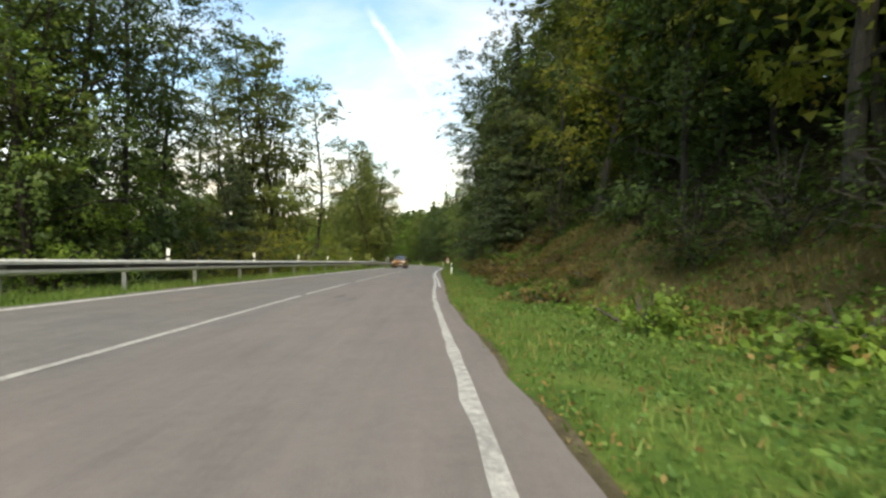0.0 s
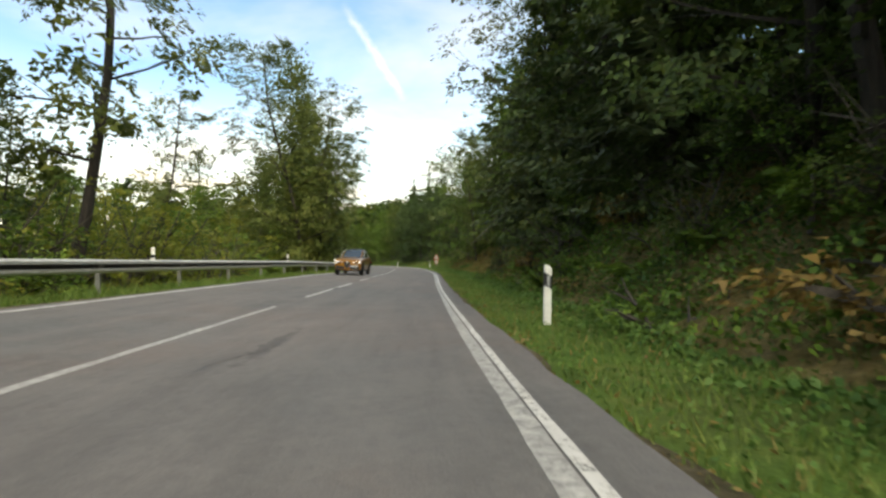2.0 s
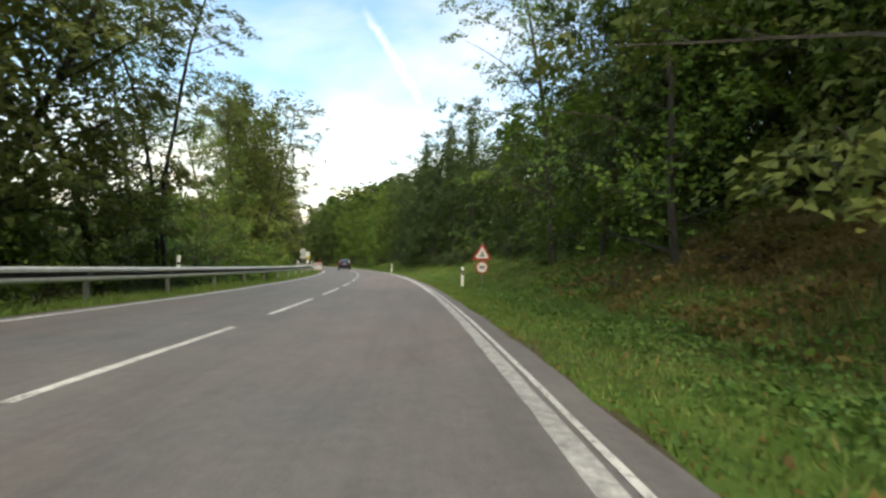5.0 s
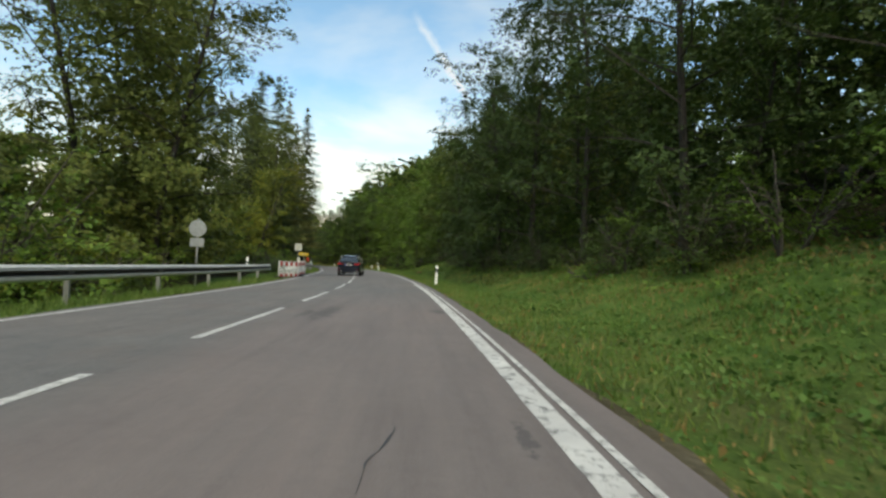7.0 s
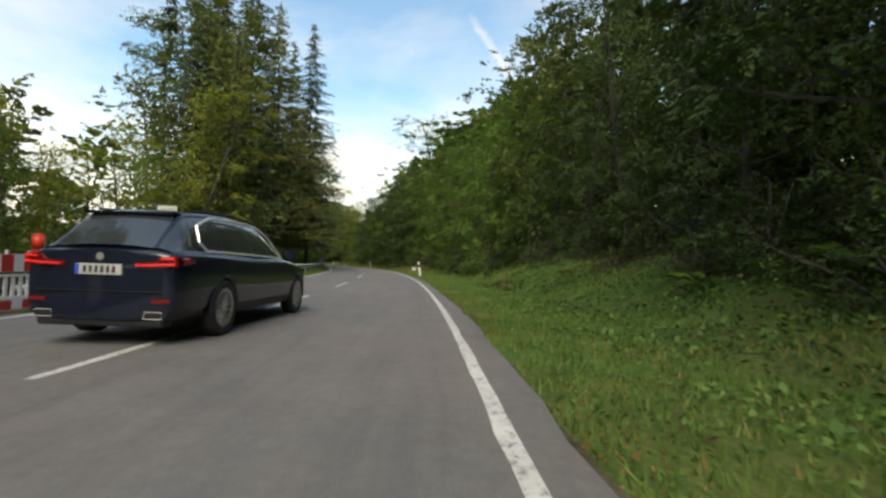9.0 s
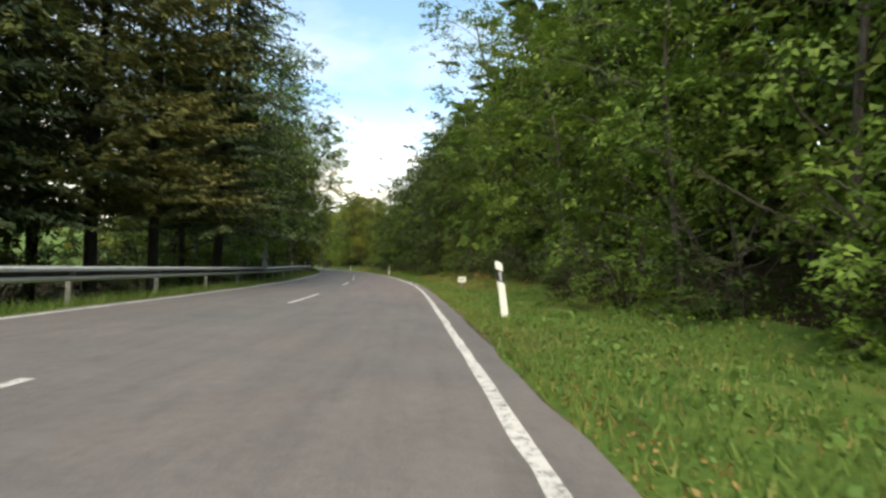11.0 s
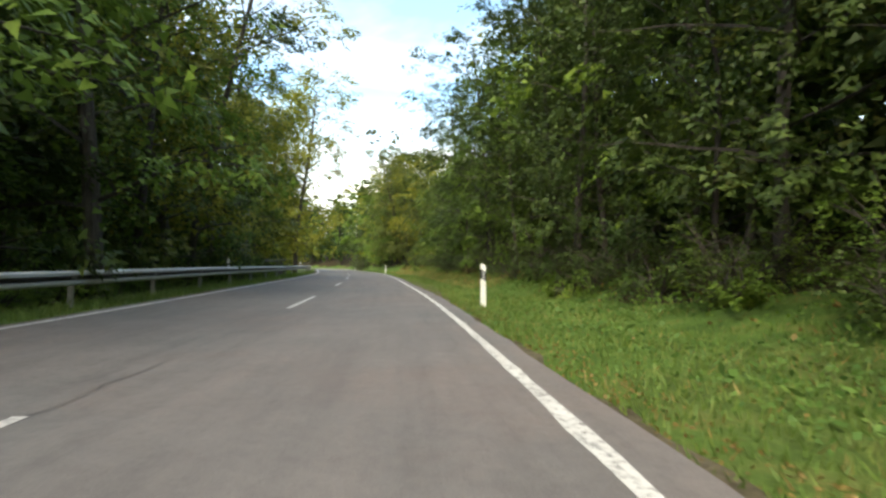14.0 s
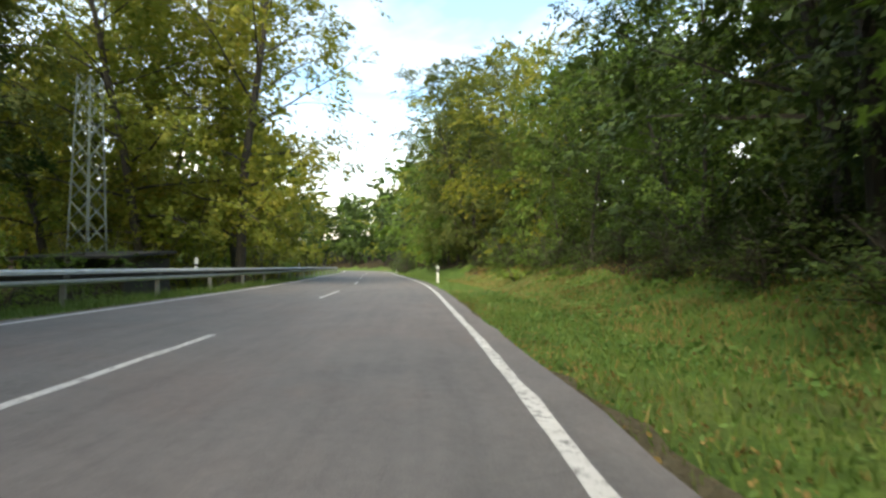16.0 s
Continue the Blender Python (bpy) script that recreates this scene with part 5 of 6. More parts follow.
def rail_marker():
    thing = new("rail_marker")
    bm = bmesh.new()
    box(bm, -0.05, 0.05, -0.02, 0.02, 0.0, 0.4, 0.008)
    part("body", bm_mesh("body", bm, WHITE), thing)
    bm = bmesh.new()
    box(bm, -0.053, 0.053, -0.023, 0.023, 0.1, 0.19, 0.004)
    part("band", bm_mesh("band", bm, BLACK), thing, "black band")
    return tagged(thing, "small white reflector post fixed on top of the guardrail", "rail marker", "markers on the guardrail")


RAIL_MARKER = rail_marker()
for s in (14.5, 21.9, 29.2, 37.1, 46.7, 60.9, 76.0, 97, 121.5, 137.5, 176, 215.5, 226.5, 247, 274, 296):
    x, y = at(s, float(rail_d(s)) - 0.05)
    copy_thing(RAIL_MARKER, pose(float(x), float(y), 0.72 + float(road_z(s, -LEFT_WIDTH - 1)), 0, 0, heading(s)))
retire(RAIL_MARKER)


# ---- signs, barrier and small roadside things ----
YELLOW = plain("yellow_sign_foil", (0.75, 0.5, 0.02), 0.4, 0, 0.1, 8)
SIGN_WHITE = plain("sign_white_foil", (0.75, 0.75, 0.7), 0.4, 0, 0.12, 7)
SIGN_BACK = plain("bare_aluminium", (0.33, 0.34, 0.34), 0.5, 0.5, 0.25, 7)
GREY_INK = plain("grey_print", (0.25, 0.24, 0.24), 0.6)
LAMP_RED = plain("red_lamp_plastic", (0.75, 0.05, 0.02), 0.25, 0, 0.15, 8)
MAST_PAINT = plain("pale_green_mast_paint", (0.33, 0.37, 0.31), 0.6, 0.2, 0.25, 4)
DARK_BOARD = plain("dark_weathered_boards", (0.055, 0.045, 0.038), 0.85, 0, 0.45, 3)
DARK_ROOF = plain("dark_roof_felt", (0.03, 0.03, 0.03), 0.9, 0, 0.4, 4)
HOUSE_WALL = plain("white_render", (0.7, 0.69, 0.66), 0.9, 0, 0.12, 2)
SLATE = plain("grey_slate", (0.2, 0.22, 0.25), 0.7, 0, 0.3, 4)
GLASS_DARK = plain("dark_window_glass", (0.02, 0.025, 0.03), 0.08, 0, 0.2, 2)


def plate(points, thick):
    """A flat plate of the given outline in x and z, facing -y."""
    bm = bmesh.new()
    vs = [bm.verts.new((x, 0, z)) for x, z in points]
    fc = bm.faces.new(vs)
    r = bmesh.ops.extrude_face_region(bm, geom=[fc])
    bmesh.ops.translate(bm, vec=(0, thick, 0), verts=[g for g in r["geom"] if isinstance(g, bmesh.types.BMVert)])
    return bm


def disc(radius, z, n=28):
    return [(radius * math.cos(a), z + radius * math.sin(a)) for a in np.linspace(0, 2 * math.pi, n, endpoint=False)]


def triangle(side, z, inset=0.0):
    """Point-up sign outline with rounded corners, its foot at z."""
    h = side * 0.866
    c = [(-side / 2, z), (side / 2, z), (0, z + h)]
    gx, gz = 0.0, z + h / 3
    out = []
    for i, (x, q) in enumerate(c):
        dx, dz = x - gx, q - gz
        k = math.hypot(dx, dz)
        scale = (k - 2 * inset - 0.09) / k
        px, pz = gx + dx * scale, gz + dz * scale
        mid = math.atan2(dz, dx)
        for a in (-0.9, -0.45, 0, 0.45, 0.9):
            out.append((px + 0.045 * math.cos(mid + a), pz + 0.045 * math.sin(mid + a)))
    return out


def sign_pole(thing, height, x=0.0, mat=None, r=0.03):
    bm = bmesh.new()
    cyl(bm, r, r, -0.4, height, 10, pose(x, 0.035, 0))
    part("pole", bm_mesh("pole", bm, mat or STEEL_POST, True), thing, "grey tubular steel pole")


def place(thing, s, d, turn=0.0, dz=0.0):
    x, y, z = on_land(s, d)
    thing.matrix_basis = pose(x, y, z + dz, 0, 0, heading(s) + turn)
    return thing


def moved(bm, dy):
    bmesh.ops.translate(bm, vec=(0, dy, 0), verts=bm.verts)
    return bm


# warning triangle over a prohibition disc, facing the traffic
warn = new("traffic_sign")
sign_pole(warn, 2.1)
part("triangle_rim", bm_mesh("triangle_rim", plate(triangle(0.92, 1.28), 0.012), RED), warn, "red triangle rim")
part("triangle_face", bm_mesh("triangle_face", moved(plate(triangle(0.92, 1.28, 0.075), 0.004), -0.006), SIGN_WHITE), warn, "white triangle face")
bm = bmesh.new()
box(bm, -0.14, 0.14, -0.011, -0.007, 1.43, 1.5, 0.001)
box(bm, -0.06, 0.06, -0.011, -0.007, 1.5, 1.66, 0.001)
part("triangle_symbol", bm_mesh("triangle_symbol", bm, GREY_INK), warn, "dark symbol")
part("disc_rim", bm_mesh("disc_rim", plate(disc(0.3, 0.93), 0.012), RED), warn, "red round rim")
part("disc_face", bm_mesh("disc_face", moved(plate(disc(0.235, 0.93), 0.004), -0.006), SIGN_WHITE), warn, "white disc face")
bm = bmesh.new()
box(bm, -0.13, 0.13, -0.011, -0.007, 0.86, 1.0, 0.001)
part("disc_symbol", bm_mesh("disc_symbol", bm, GREY_INK), warn, "grey printed bar")
tagged(place(warn, 104, 6.2, 0), "red-rimmed warning triangle over a round red-rimmed sign on a pole", "traffic sign")

# signs seen from behind
back = new("traffic_sign")
sign_pole(back, 2.55)
part("disc", bm_mesh("disc", plate(disc(0.31, 2.2), 0.012), SIGN_BACK), back, "bare grey back of a round sign")
bm = bmesh.new()
box(bm, -0.25, 0.25, -0.005, 0.01, 1.52, 1.84, 0.004)
part("plate", bm_mesh("plate", bm, SIGN_BACK), back, "grey back of a small plate")
tagged(place(back, 132.8, -5.3), "round sign and small plate seen from their grey backs", "traffic sign")
back = new("traffic_sign")
sign_pole(back, 2.15)
part("triangle", bm_mesh("triangle", plate(triangle(0.92, 1.28), 0.012), SIGN_BACK), back, "bare grey back of a triangle sign")
part("disc", bm_mesh("disc", plate(disc(0.3, 0.95), 0.012), SIGN_BACK), back, "bare grey back of a round sign")
tagged(place(back, 203.0, -4.3, -50), "triangle over disc sign seen from the grey back", "traffic sign")

# blank white board over a small plate
board = new("white_sign")
sign_pole(board, 2.6)
bm = bmesh.new()
box(bm, -0.3, 0.3, -0.012, 0.0, 2.12, 2.75, 0.005)
part("board", bm_mesh("board", bm, SIGN_WHITE), board, "pale blank board")
bm = bmesh.new()
box(bm, -0.24, 0.24, -0.015, -0.012, 2.2, 2.67, 0.001)
part("panel", bm_mesh("panel", bm, plain("cream_print", (0.62, 0.6, 0.5), 0.5)), board, "faded cream print")
bm = bmesh.new()
box(bm, -0.06, 0.16, -0.012, 0.0, 1.05, 1.5, 0.004)
part("small_plate", bm_mesh("small_plate", bm, SIGN_WHITE), board, "small white plate")
tagged(place(board, 161.3, -5.1), "cream white square sign over a small plate on a pole", "sign")

# yellow arrow board
arrow = new("direction_sign")
sign_pole(arrow, 1.95)
part("arrow_board", bm_mesh("arrow_board", plate([(-0.5, 1.72), (0.32, 1.72), (0.48, 1.87), (0.32, 2.02), (-0.5, 2.02)], 0.015), YELLOW), arrow, "yellow arrow-shaped board")
bm = bmesh.new()
box(bm, -0.4, 0.25, -0.006, -0.002, 1.83, 1.91, 0.001)
part("lettering", bm_mesh("lettering", bm, GREY_INK), arrow, "dark bar in place of lettering")
tagged(place(arrow, 167.3, -5.0), "yellow arrow-shaped direction sign on a pole", "direction sign")

# white board on short legs
low = new("low_board")
bm = bmesh.new()
box(bm, -0.55, 0.55, -0.02, 0.0, 0.3, 0.66, 0.006)
bmesh.ops.transform(bm, matrix=pose(0, 0, 0, -12, 0, 0), verts=bm.verts)
part("board", bm_mesh("board", bm, SIGN_WHITE), low, "tilted white board")
for x in (-0.45, 0.45):
    bm = bmesh.new()
    box(bm, x - 0.03, x + 0.03, 0.0, 0.05, -0.2, 0.5, 0.005)
    part("leg", bm_mesh("leg", bm, STEEL_POST), low)
tagged(place(low, 164.0, -5.9, 14), "white board on two short legs in the grass", "board")

# kilometre board
km = new("kilometre_board")
bm = bmesh.new()
box(bm, -0.05, 0.05, -0.03, 0.03, -0.2, 0.45, 0.008)
part("post", bm_mesh("post", bm, STEEL_POST), km, "short grey post")
bm = bmesh.new()
box(bm, -0.21, 0.21, -0.05, -0.03, 0.36, 0.64, 0.006)
part("board", bm_mesh("board", bm, SIGN_WHITE), km, "white board")
for x0, x1 in ((-0.16, -0.1), (-0.07, -0.02), (0.03, 0.07), (0.13, 0.17)):
    bm = bmesh.new()
    box(bm, x0, x1, -0.054, -0.051, 0.43, 0.57, 0.001)
    part("bar", bm_mesh("bar", bm, plain("faint_grey_print", (0.4, 0.4, 0.4), 0.6)), km, "grey bar in place of a digit")
tagged(place(km, 201.5, 5.85, 0, 0.0), "small white kilometre board on a short post in the grass", "kilometre board")

# roadworks barrier
BARRIER_WHITE = plain("barrier_white", (0.84, 0.84, 0.82), 0.5, 0, 0.15, 5)


def barrier_panel(width, slanted):
    thing = new("barrier_panel")
    h = width / 2

    def add(name, mat, label, *boxes):
        bm = bmesh.new()
        for b in boxes:
            box(bm, *b, 0.004)
        return part(name, bm_mesh(name, bm, mat), thing, label)

    add("frame", BARRIER_WHITE, "white plastic frame", (-h, -h + 0.05, -0.025, 0.025, 0.05, 1.03), (h - 0.05, h, -0.025, 0.025, 0.05, 1.03), (-h, h, -0.02, 0.02, 0.62, 0.66), (-h, h, -0.02, 0.02, 0.25, 0.3))
    top = add("top_board", BARRIER_WHITE, "white board", (-h, h, -0.02, 0.02, 0.7, 0.99))
    bottom = add("bottom_board", BARRIER_WHITE, "white board", (-h, h, -0.02, 0.02, 0.08, 0.24))
    count = max(2, round(width / 0.5))
    for i in range(count):
        x = -h + (i + 0.5) * width / count
        bm = bmesh.new()
        box(bm, x - width / count * 0.26, x + width / count * 0.26, -0.026, 0.026, 0.705, 0.985, 0.002)
        part("red_block", bm_mesh("red_block", bm, RED), top, "red reflective block")
        bm = bmesh.new()
        box(bm, x - width / count * 0.26, x + width / count * 0.26, -0.026, 0.026, 0.085, 0.235, 0.002)
        part("red_block", bm_mesh("red_block", bm, RED), bottom, "red reflective block")
        bm = bmesh.new()
        box(bm, x - 0.02, x + 0.02, -0.015, 0.015, 0.98, 1.06, 0.004)
        part("peg", bm_mesh("peg", bm, BARRIER_WHITE), thing)
    n = max(4, round(width / (0.19 if slanted else 0.15)))
    for i in range(n):
        x = -h + (i + 0.5) * width / n
        bm = bmesh.new()
        box(bm, -0.034, 0.034, -0.012, 0.012, -0.2, 0.2, 0.004, pose(x, 0, 0.46, 0, 38 if slanted else 0, 0))
        part("slat", bm_mesh("slat", bm, BARRIER_WHITE), thing)
    for x in (-h + 0.08, h - 0.08):
        bm = bmesh.new()
        box(bm, x - 0.2, x + 0.2, -0.3, 0.3, 0.0, 0.09, 0.02)
        part("foot", bm_mesh("foot", bm, BLACK), thing, "black recycled plastic foot")
    return tagged(thing, "red and white plastic roadworks barrier panel with slats", "barrier", "roadworks barrier panels")


CORNERS = [(144.8, -4.45), (146.5, -3.5), (148.5, -3.65), (150.5, -3.8), (152.5, -3.9), (154.4, -3.85)]
for i in range(5):
    (ax, ay), (bx, by) = at(*CORNERS[i]), at(*CORNERS[i + 1])
    ax, ay, bx, by = float(ax), float(ay), float(bx), float(by)
    width = math.hypot(bx - ax, by - ay) - 0.03
    p = barrier_panel(width, i == 0)
    s, d = (CORNERS[i][0] + CORNERS[i + 1][0]) / 2, (CORNERS[i][1] + CORNERS[i + 1][1]) / 2
    p.matrix_basis = pose((ax + bx) / 2, (ay + by) / 2, float(ground_z(s, d)) + 0.01, 0, 0, math.degrees(math.atan2(by - ay, bx - ax)))
lamp = new("warning_lamp")
bm = bmesh.new()
cyl(bm, 0.09, 0.09, 0.1, 0.3, 16, pose(0, 0, 0))
cyl(bm, 0.09, 0.05, 0.3, 0.34, 16)
part("lens", bm_mesh("lens", bm, LAMP_RED, True), lamp, "red lens")
bm = bmesh.new()
box(bm, -0.07, 0.07, -0.05, 0.05, 0.0, 0.1, 0.01)
part("battery_box", bm_mesh("battery_box", bm, RED), lamp, "red battery box")
tagged(lamp, "red warning lamp on top of the barrier", "warning lamp")
lx, ly = at(153.5, -3.6)
lamp.matrix_basis = pose(float(lx), float(ly), 1.0 + float(ground_z(153.5, -3.6)), 0, 0, heading(153))
# trodden soil in front of the barrier
v, f = strip(143, 158, -3.75, -4.6, 0.03, 0.4, 2, 0.08, 9, ground_z)
tagged(new("verge_soil", mesh("verge_soil", v, f, BARE)), "bare gravel in front of the barrier", "soil", kind="structure")


# lattice mast
def lattice_mast(height, foot, head):
    thing = new("lattice_mast")

    def corner(i, z):
        k = foot + (head - foot) * z / height
        return np.array([(-1, 1, 1, -1)[i] * k / 2, (-1, -1, 1, 1)[i] * k / 2, z])

    for i in range(4):
        v, f = tube([corner(i, 0), corner(i, height * 0.5), corner(i, height)], [0.05, 0.045, 0.04], 4)
        part("leg", mesh("leg", v, f, MAST_PAINT), thing)
    bays, z = 11, 0.0
    for b in range(bays):
        z0, z1 = height * b / bays, height * (b + 1) / bays
        for i in range(4):
            j = (i + 1) % 4
            v, f = tube([corner(i, z0), (corner(i, z0) + corner(j, z1)) / 2, corner(j, z1)], [0.024] * 3, 4)
            part("brace", mesh("brace", v, f, MAST_PAINT), thing)
            v, f = tube([corner(j, z0), (corner(j, z0) + corner(i, z1)) / 2, corner(i, z1)], [0.024] * 3, 4)
            part("brace", mesh("brace", v, f, MAST_PAINT), thing)
    return tagged(thing, "pale grey-green steel lattice mast among the trees", "mast")


mast = lattice_mast(9.4, 1.05, 0.6)
mx, my, mz = on_land(278.3, -10.6)
mast.matrix_basis = pose(mx, my, mz - 0.2, 0, 0, 20)

# shed below the mast
shed = new("shed")
bm = bmesh.new()
box(bm, -1.9, 1.9, -1.2, 1.2, -0.5, 1.55, 0.02)
part("wall", bm_mesh("wall", bm, DARK_BOARD), shed, "dark weathered boards")
for i in range(16):
    bm = bmesh.new()
    box(bm, -1.9 + i * 0.2375, -1.9 + i * 0.2375 + 0.2, -1.225, -1.2, -0.4, 1.5, 0.006)
    part("board", bm_mesh("board", bm, DARK_BOARD), shed)
bm = bmesh.new()
box(bm, -2.15, 2.15, -1.5, 1.45, 1.6, 1.7, 0.02, pose(0, 0, 0, 5, 0, 0))
part("roof", bm_mesh("roof", bm, DARK_ROOF), shed, "flat dark felt roof")
tagged(place(shed, 275.5, -8.6, -12, 0.1), "low dark wooden shed with a flat roof behind the guardrail", "shed")

# house in the valley
house = new("house")
bm = bmesh.new()
box(bm, -4, 4, -3, 3, -1, 4.2, 0.02)
part("wall", bm_mesh("wall", bm, HOUSE_WALL), house, "white rendered wall")
bm = bmesh.new()
vs = [bm.verts.new(c) for c in ((-4.3, -3.4, 4.1), (4.3, -3.4, 4.1), (4.3, 3.4, 4.1), (-4.3, 3.4, 4.1), (-4.3, 0, 7.0), (4.3, 0, 7.0))]
for q in ((0, 1, 5, 4), (2, 3, 4, 5), (0, 4, 3), (1, 2, 5), (0, 3, 2, 1)):
    bm.faces.new([vs[i] for i in q])
part("roof", bm_mesh("roof", bm, SLATE), house, "grey slate gable roof")
for x in (-2.6, 0.0, 2.6):
    for z in (0.9, 2.7):
        bm = bmesh.new()
        box(bm, x - 0.5, x + 0.5, -3.04, -2.98, z, z + 1.1, 0.01)
        w = part("window", bm_mesh("window", bm, WHITE), house, "white framed window")
        bm = bmesh.new()
        box(bm, x - 0.42, x + 0.42, -3.055, -3.03, z + 0.08, z + 1.02, 0.004)
        part("pane", bm_mesh("pane", bm, GLASS_DARK), w, "dark pane")
tagged(place(house, 78, -46, 35, 0.0), "white house with a grey roof down in the valley", "house")


# fallen dead tree on the bank
def dead_tree():
    rng = np.random.default_rng(51)
    thing = new("fallen_tree")
    main = np.array([(4.1, 74.0, 3.9), (5.2, 73.8, 4.6), (6.6, 73.5, 5.4), (8.2, 73.2, 6.1), (9.6, 73.0, 6.6)])
    v, f = tube(main, [0.014, 0.02, 0.026, 0.032, 0.038], 6)
    part("trunk", mesh("trunk", v, f, DEADWOOD), thing)
    for i in range(20):
        k = rng.integers(0, 4)
        p = main[k] + (main[k + 1] - main[k]) * rng.uniform()
        d = np.array([-0.7, 0.2, -0.75]) + rng.normal(0, 0.3, 3)
        lp, lr = limb(p, d / np.linalg.norm(d), rng.uniform(1.6, 4.2), 0.016, rng, -0.03, 6)
        v, f = tube(lp, lr, 4)
        b = part("branch", mesh("branch", v, f, DEADWOOD), thing)
        for j in range(3):
            q, qr = limb(lp[2 + j], d / np.linalg.norm(d) + rng.normal(0, 0.5, 3), rng.uniform(0.5, 1.3), 0.009, rng, -0.05, 3)
            v, f = tube(q, qr, 3)
            part("twig", mesh("twig", v, f, DEADWOOD), b)
    return tagged(thing, "bare grey fallen tree hanging down the bank", "fallen tree")


dead_tree()


# ---- cracks, seams and patches in the asphalt ----
def seam(s0, s1, d0, d1, width, seed):
    rng = np.random.default_rng(seed)
    n = max(6, int((s1 - s0) / 0.1))
    off = np.cumsum(rng.normal(0, 0.028, n))
    off -= np.linspace(off[0], off[-1], n)
    ss = np.linspace(s0, s1, n)
    dd = np.linspace(d0, d1, n) + off
    wd = width * 0.22 * rng.uniform(0.1, 1.6, n)
    wd *= np.where(np.sin(np.arange(n) * 0.9 + rng.uniform(0, 6)) + rng.normal(0, 0.6, n) > -0.3, 1.0, 0.08)
    wd[0] = wd[-1] = 0.002
    v, f = strip(s0, s1, lambda q: np.interp(q, ss, dd - wd / 2), lambda q: np.interp(q, ss, dd + wd / 2), 0.003, 0.08, 1, 0.0)
    tagged(new("asphalt_seam", mesh("asphalt_seam", v, f, TAR)), "dark crack or tar seam in the asphalt", "crack", kind="structure")


for i, (s0, s1, d0, d1, wdt) in enumerate(((9.0, 12.5, 0.2, 0.35, 0.12), (10.5, 12.3, 1.1, 1.5, 0.2), (20, 24, 0.05, 0.0, 0.09), (36.2, 39, 1.0, 1.5, 0.07), (41, 46, 0.0, 0.0, 0.3), (48.5, 61, 0.06, 0.03, 0.14),
                                           (57, 64, -0.1, 0.0, 0.05), (115.3, 116.2, 2.2, 2.3, 0.06), 
                                           (187, 188, -0.2, -0.6, 0.08), (191.5, 200, 0.05, 0.05, 0.07), (196, 199.2, 0.0, 0.0, 0.06), (201, 201.8, 1.9, 2.0, 0.05), (203.0, 205.6, 0.0, 0.35, 0.45), (215.5, 223, -0.1, 0.0, 0.24),
                                           (226, 236, 0.05, 0.0, 0.08), (241.5, 247, 0.05, 0.0, 0.07), (227.5, 231, 1.1, 1.4, 0.04), (258.2, 258.5, 2.9, 3.6, 0.05))):
    seam(s0, s1, d0, d1, wdt, 60 + i)


# ---- cars ----
def car_paint(name, color, flake):
    m, n, l, p = material(name)
    f = noise_node(n, l, 3.0, 4.0)
    l.new(ramp_node(n, l, f, (0.3, tuple(c * 0.9 for c in color)), (0.7, color)), p.inputs["Base Color"])
    p.inputs["Metallic"].default_value, p.inputs["Roughness"].default_value = flake, 0.32
    p.inputs["Coat Weight"].default_value, p.inputs["Coat Roughness"].default_value = 0.8, 0.04
    p.inputs["Specular IOR Level"].default_value = 0.25
    return m


ORANGE_PAINT = car_paint("ochre_metallic_paint", (0.36, 0.155, 0.016), 0.5)
BLUE_PAINT = car_paint("blue_black_paint", (0.005, 0.008, 0.02), 0.0)
CAR_GLASS = plain("tinted_car_glass", (0.03, 0.035, 0.04), 0.04, 0.0, 0.1, 2)
CAR_GLASS.node_tree.nodes["Principled BSDF"].inputs["IOR"].default_value = 1.9
TYRE = plain("tyre_rubber", (0.02, 0.02, 0.02), 0.85, 0, 0.3, 12)
RIM_SILVER = plain("alloy_rim", (0.55, 0.55, 0.55), 0.3, 0.9, 0.15, 8)
RIM_DARK = plain("dark_alloy_rim", (0.06, 0.06, 0.065), 0.35, 0.8, 0.2, 8)
TRIM_BLACK = plain("black_car_trim", (0.015, 0.015, 0.016), 0.5, 0, 0.2, 6)
CHROME = plain("chrome", (0.8, 0.8, 0.8), 0.3, 0.55, 0.05, 6)
PLATE_WHITE = plain("number_plate", (0.45, 0.45, 0.44), 0.5, 0, 0.05, 5)
PLATE_BLUE = plain("plate_blue", (0.03, 0.08, 0.45), 0.5, 0, 0.05, 5)
m_, n_, l_, p_ = material("headlight_glow")
p_.inputs["Emission Color"].default_value, p_.inputs["Emission Strength"].default_value = (1, 0.97, 0.9, 1), 1.1
HEAD_GLOW = m_
m_, n_, l_, p_ = material("tail_light_glow")
p_.inputs["Base Color"].default_value = (0.42, 0.008, 0.01, 1)
p_.inputs["Emission Color"].default_value, p_.inputs["Emission Strength"].default_value = (1, 0.02, 0.015, 1), 0.45
TAIL_GLOW = m_
RED_LENS = plain("dark_red_lens", (0.16, 0.008, 0.008), 0.12, 0, 0.1, 6)


def smooth_table(rows, n):
    """Stations of a body, refined to n by a smooth line through the rows."""
    a = np.array(rows, float)
    fine = spline(a, 12)
    y = np.linspace(a[0, 0], a[-1, 0], n)
    order = np.argsort(fine[:, 0])
    return np.c_[y, *[np.interp(y, fine[order, 0], fine[order, k]) for k in range(1, a.shape[1])]]


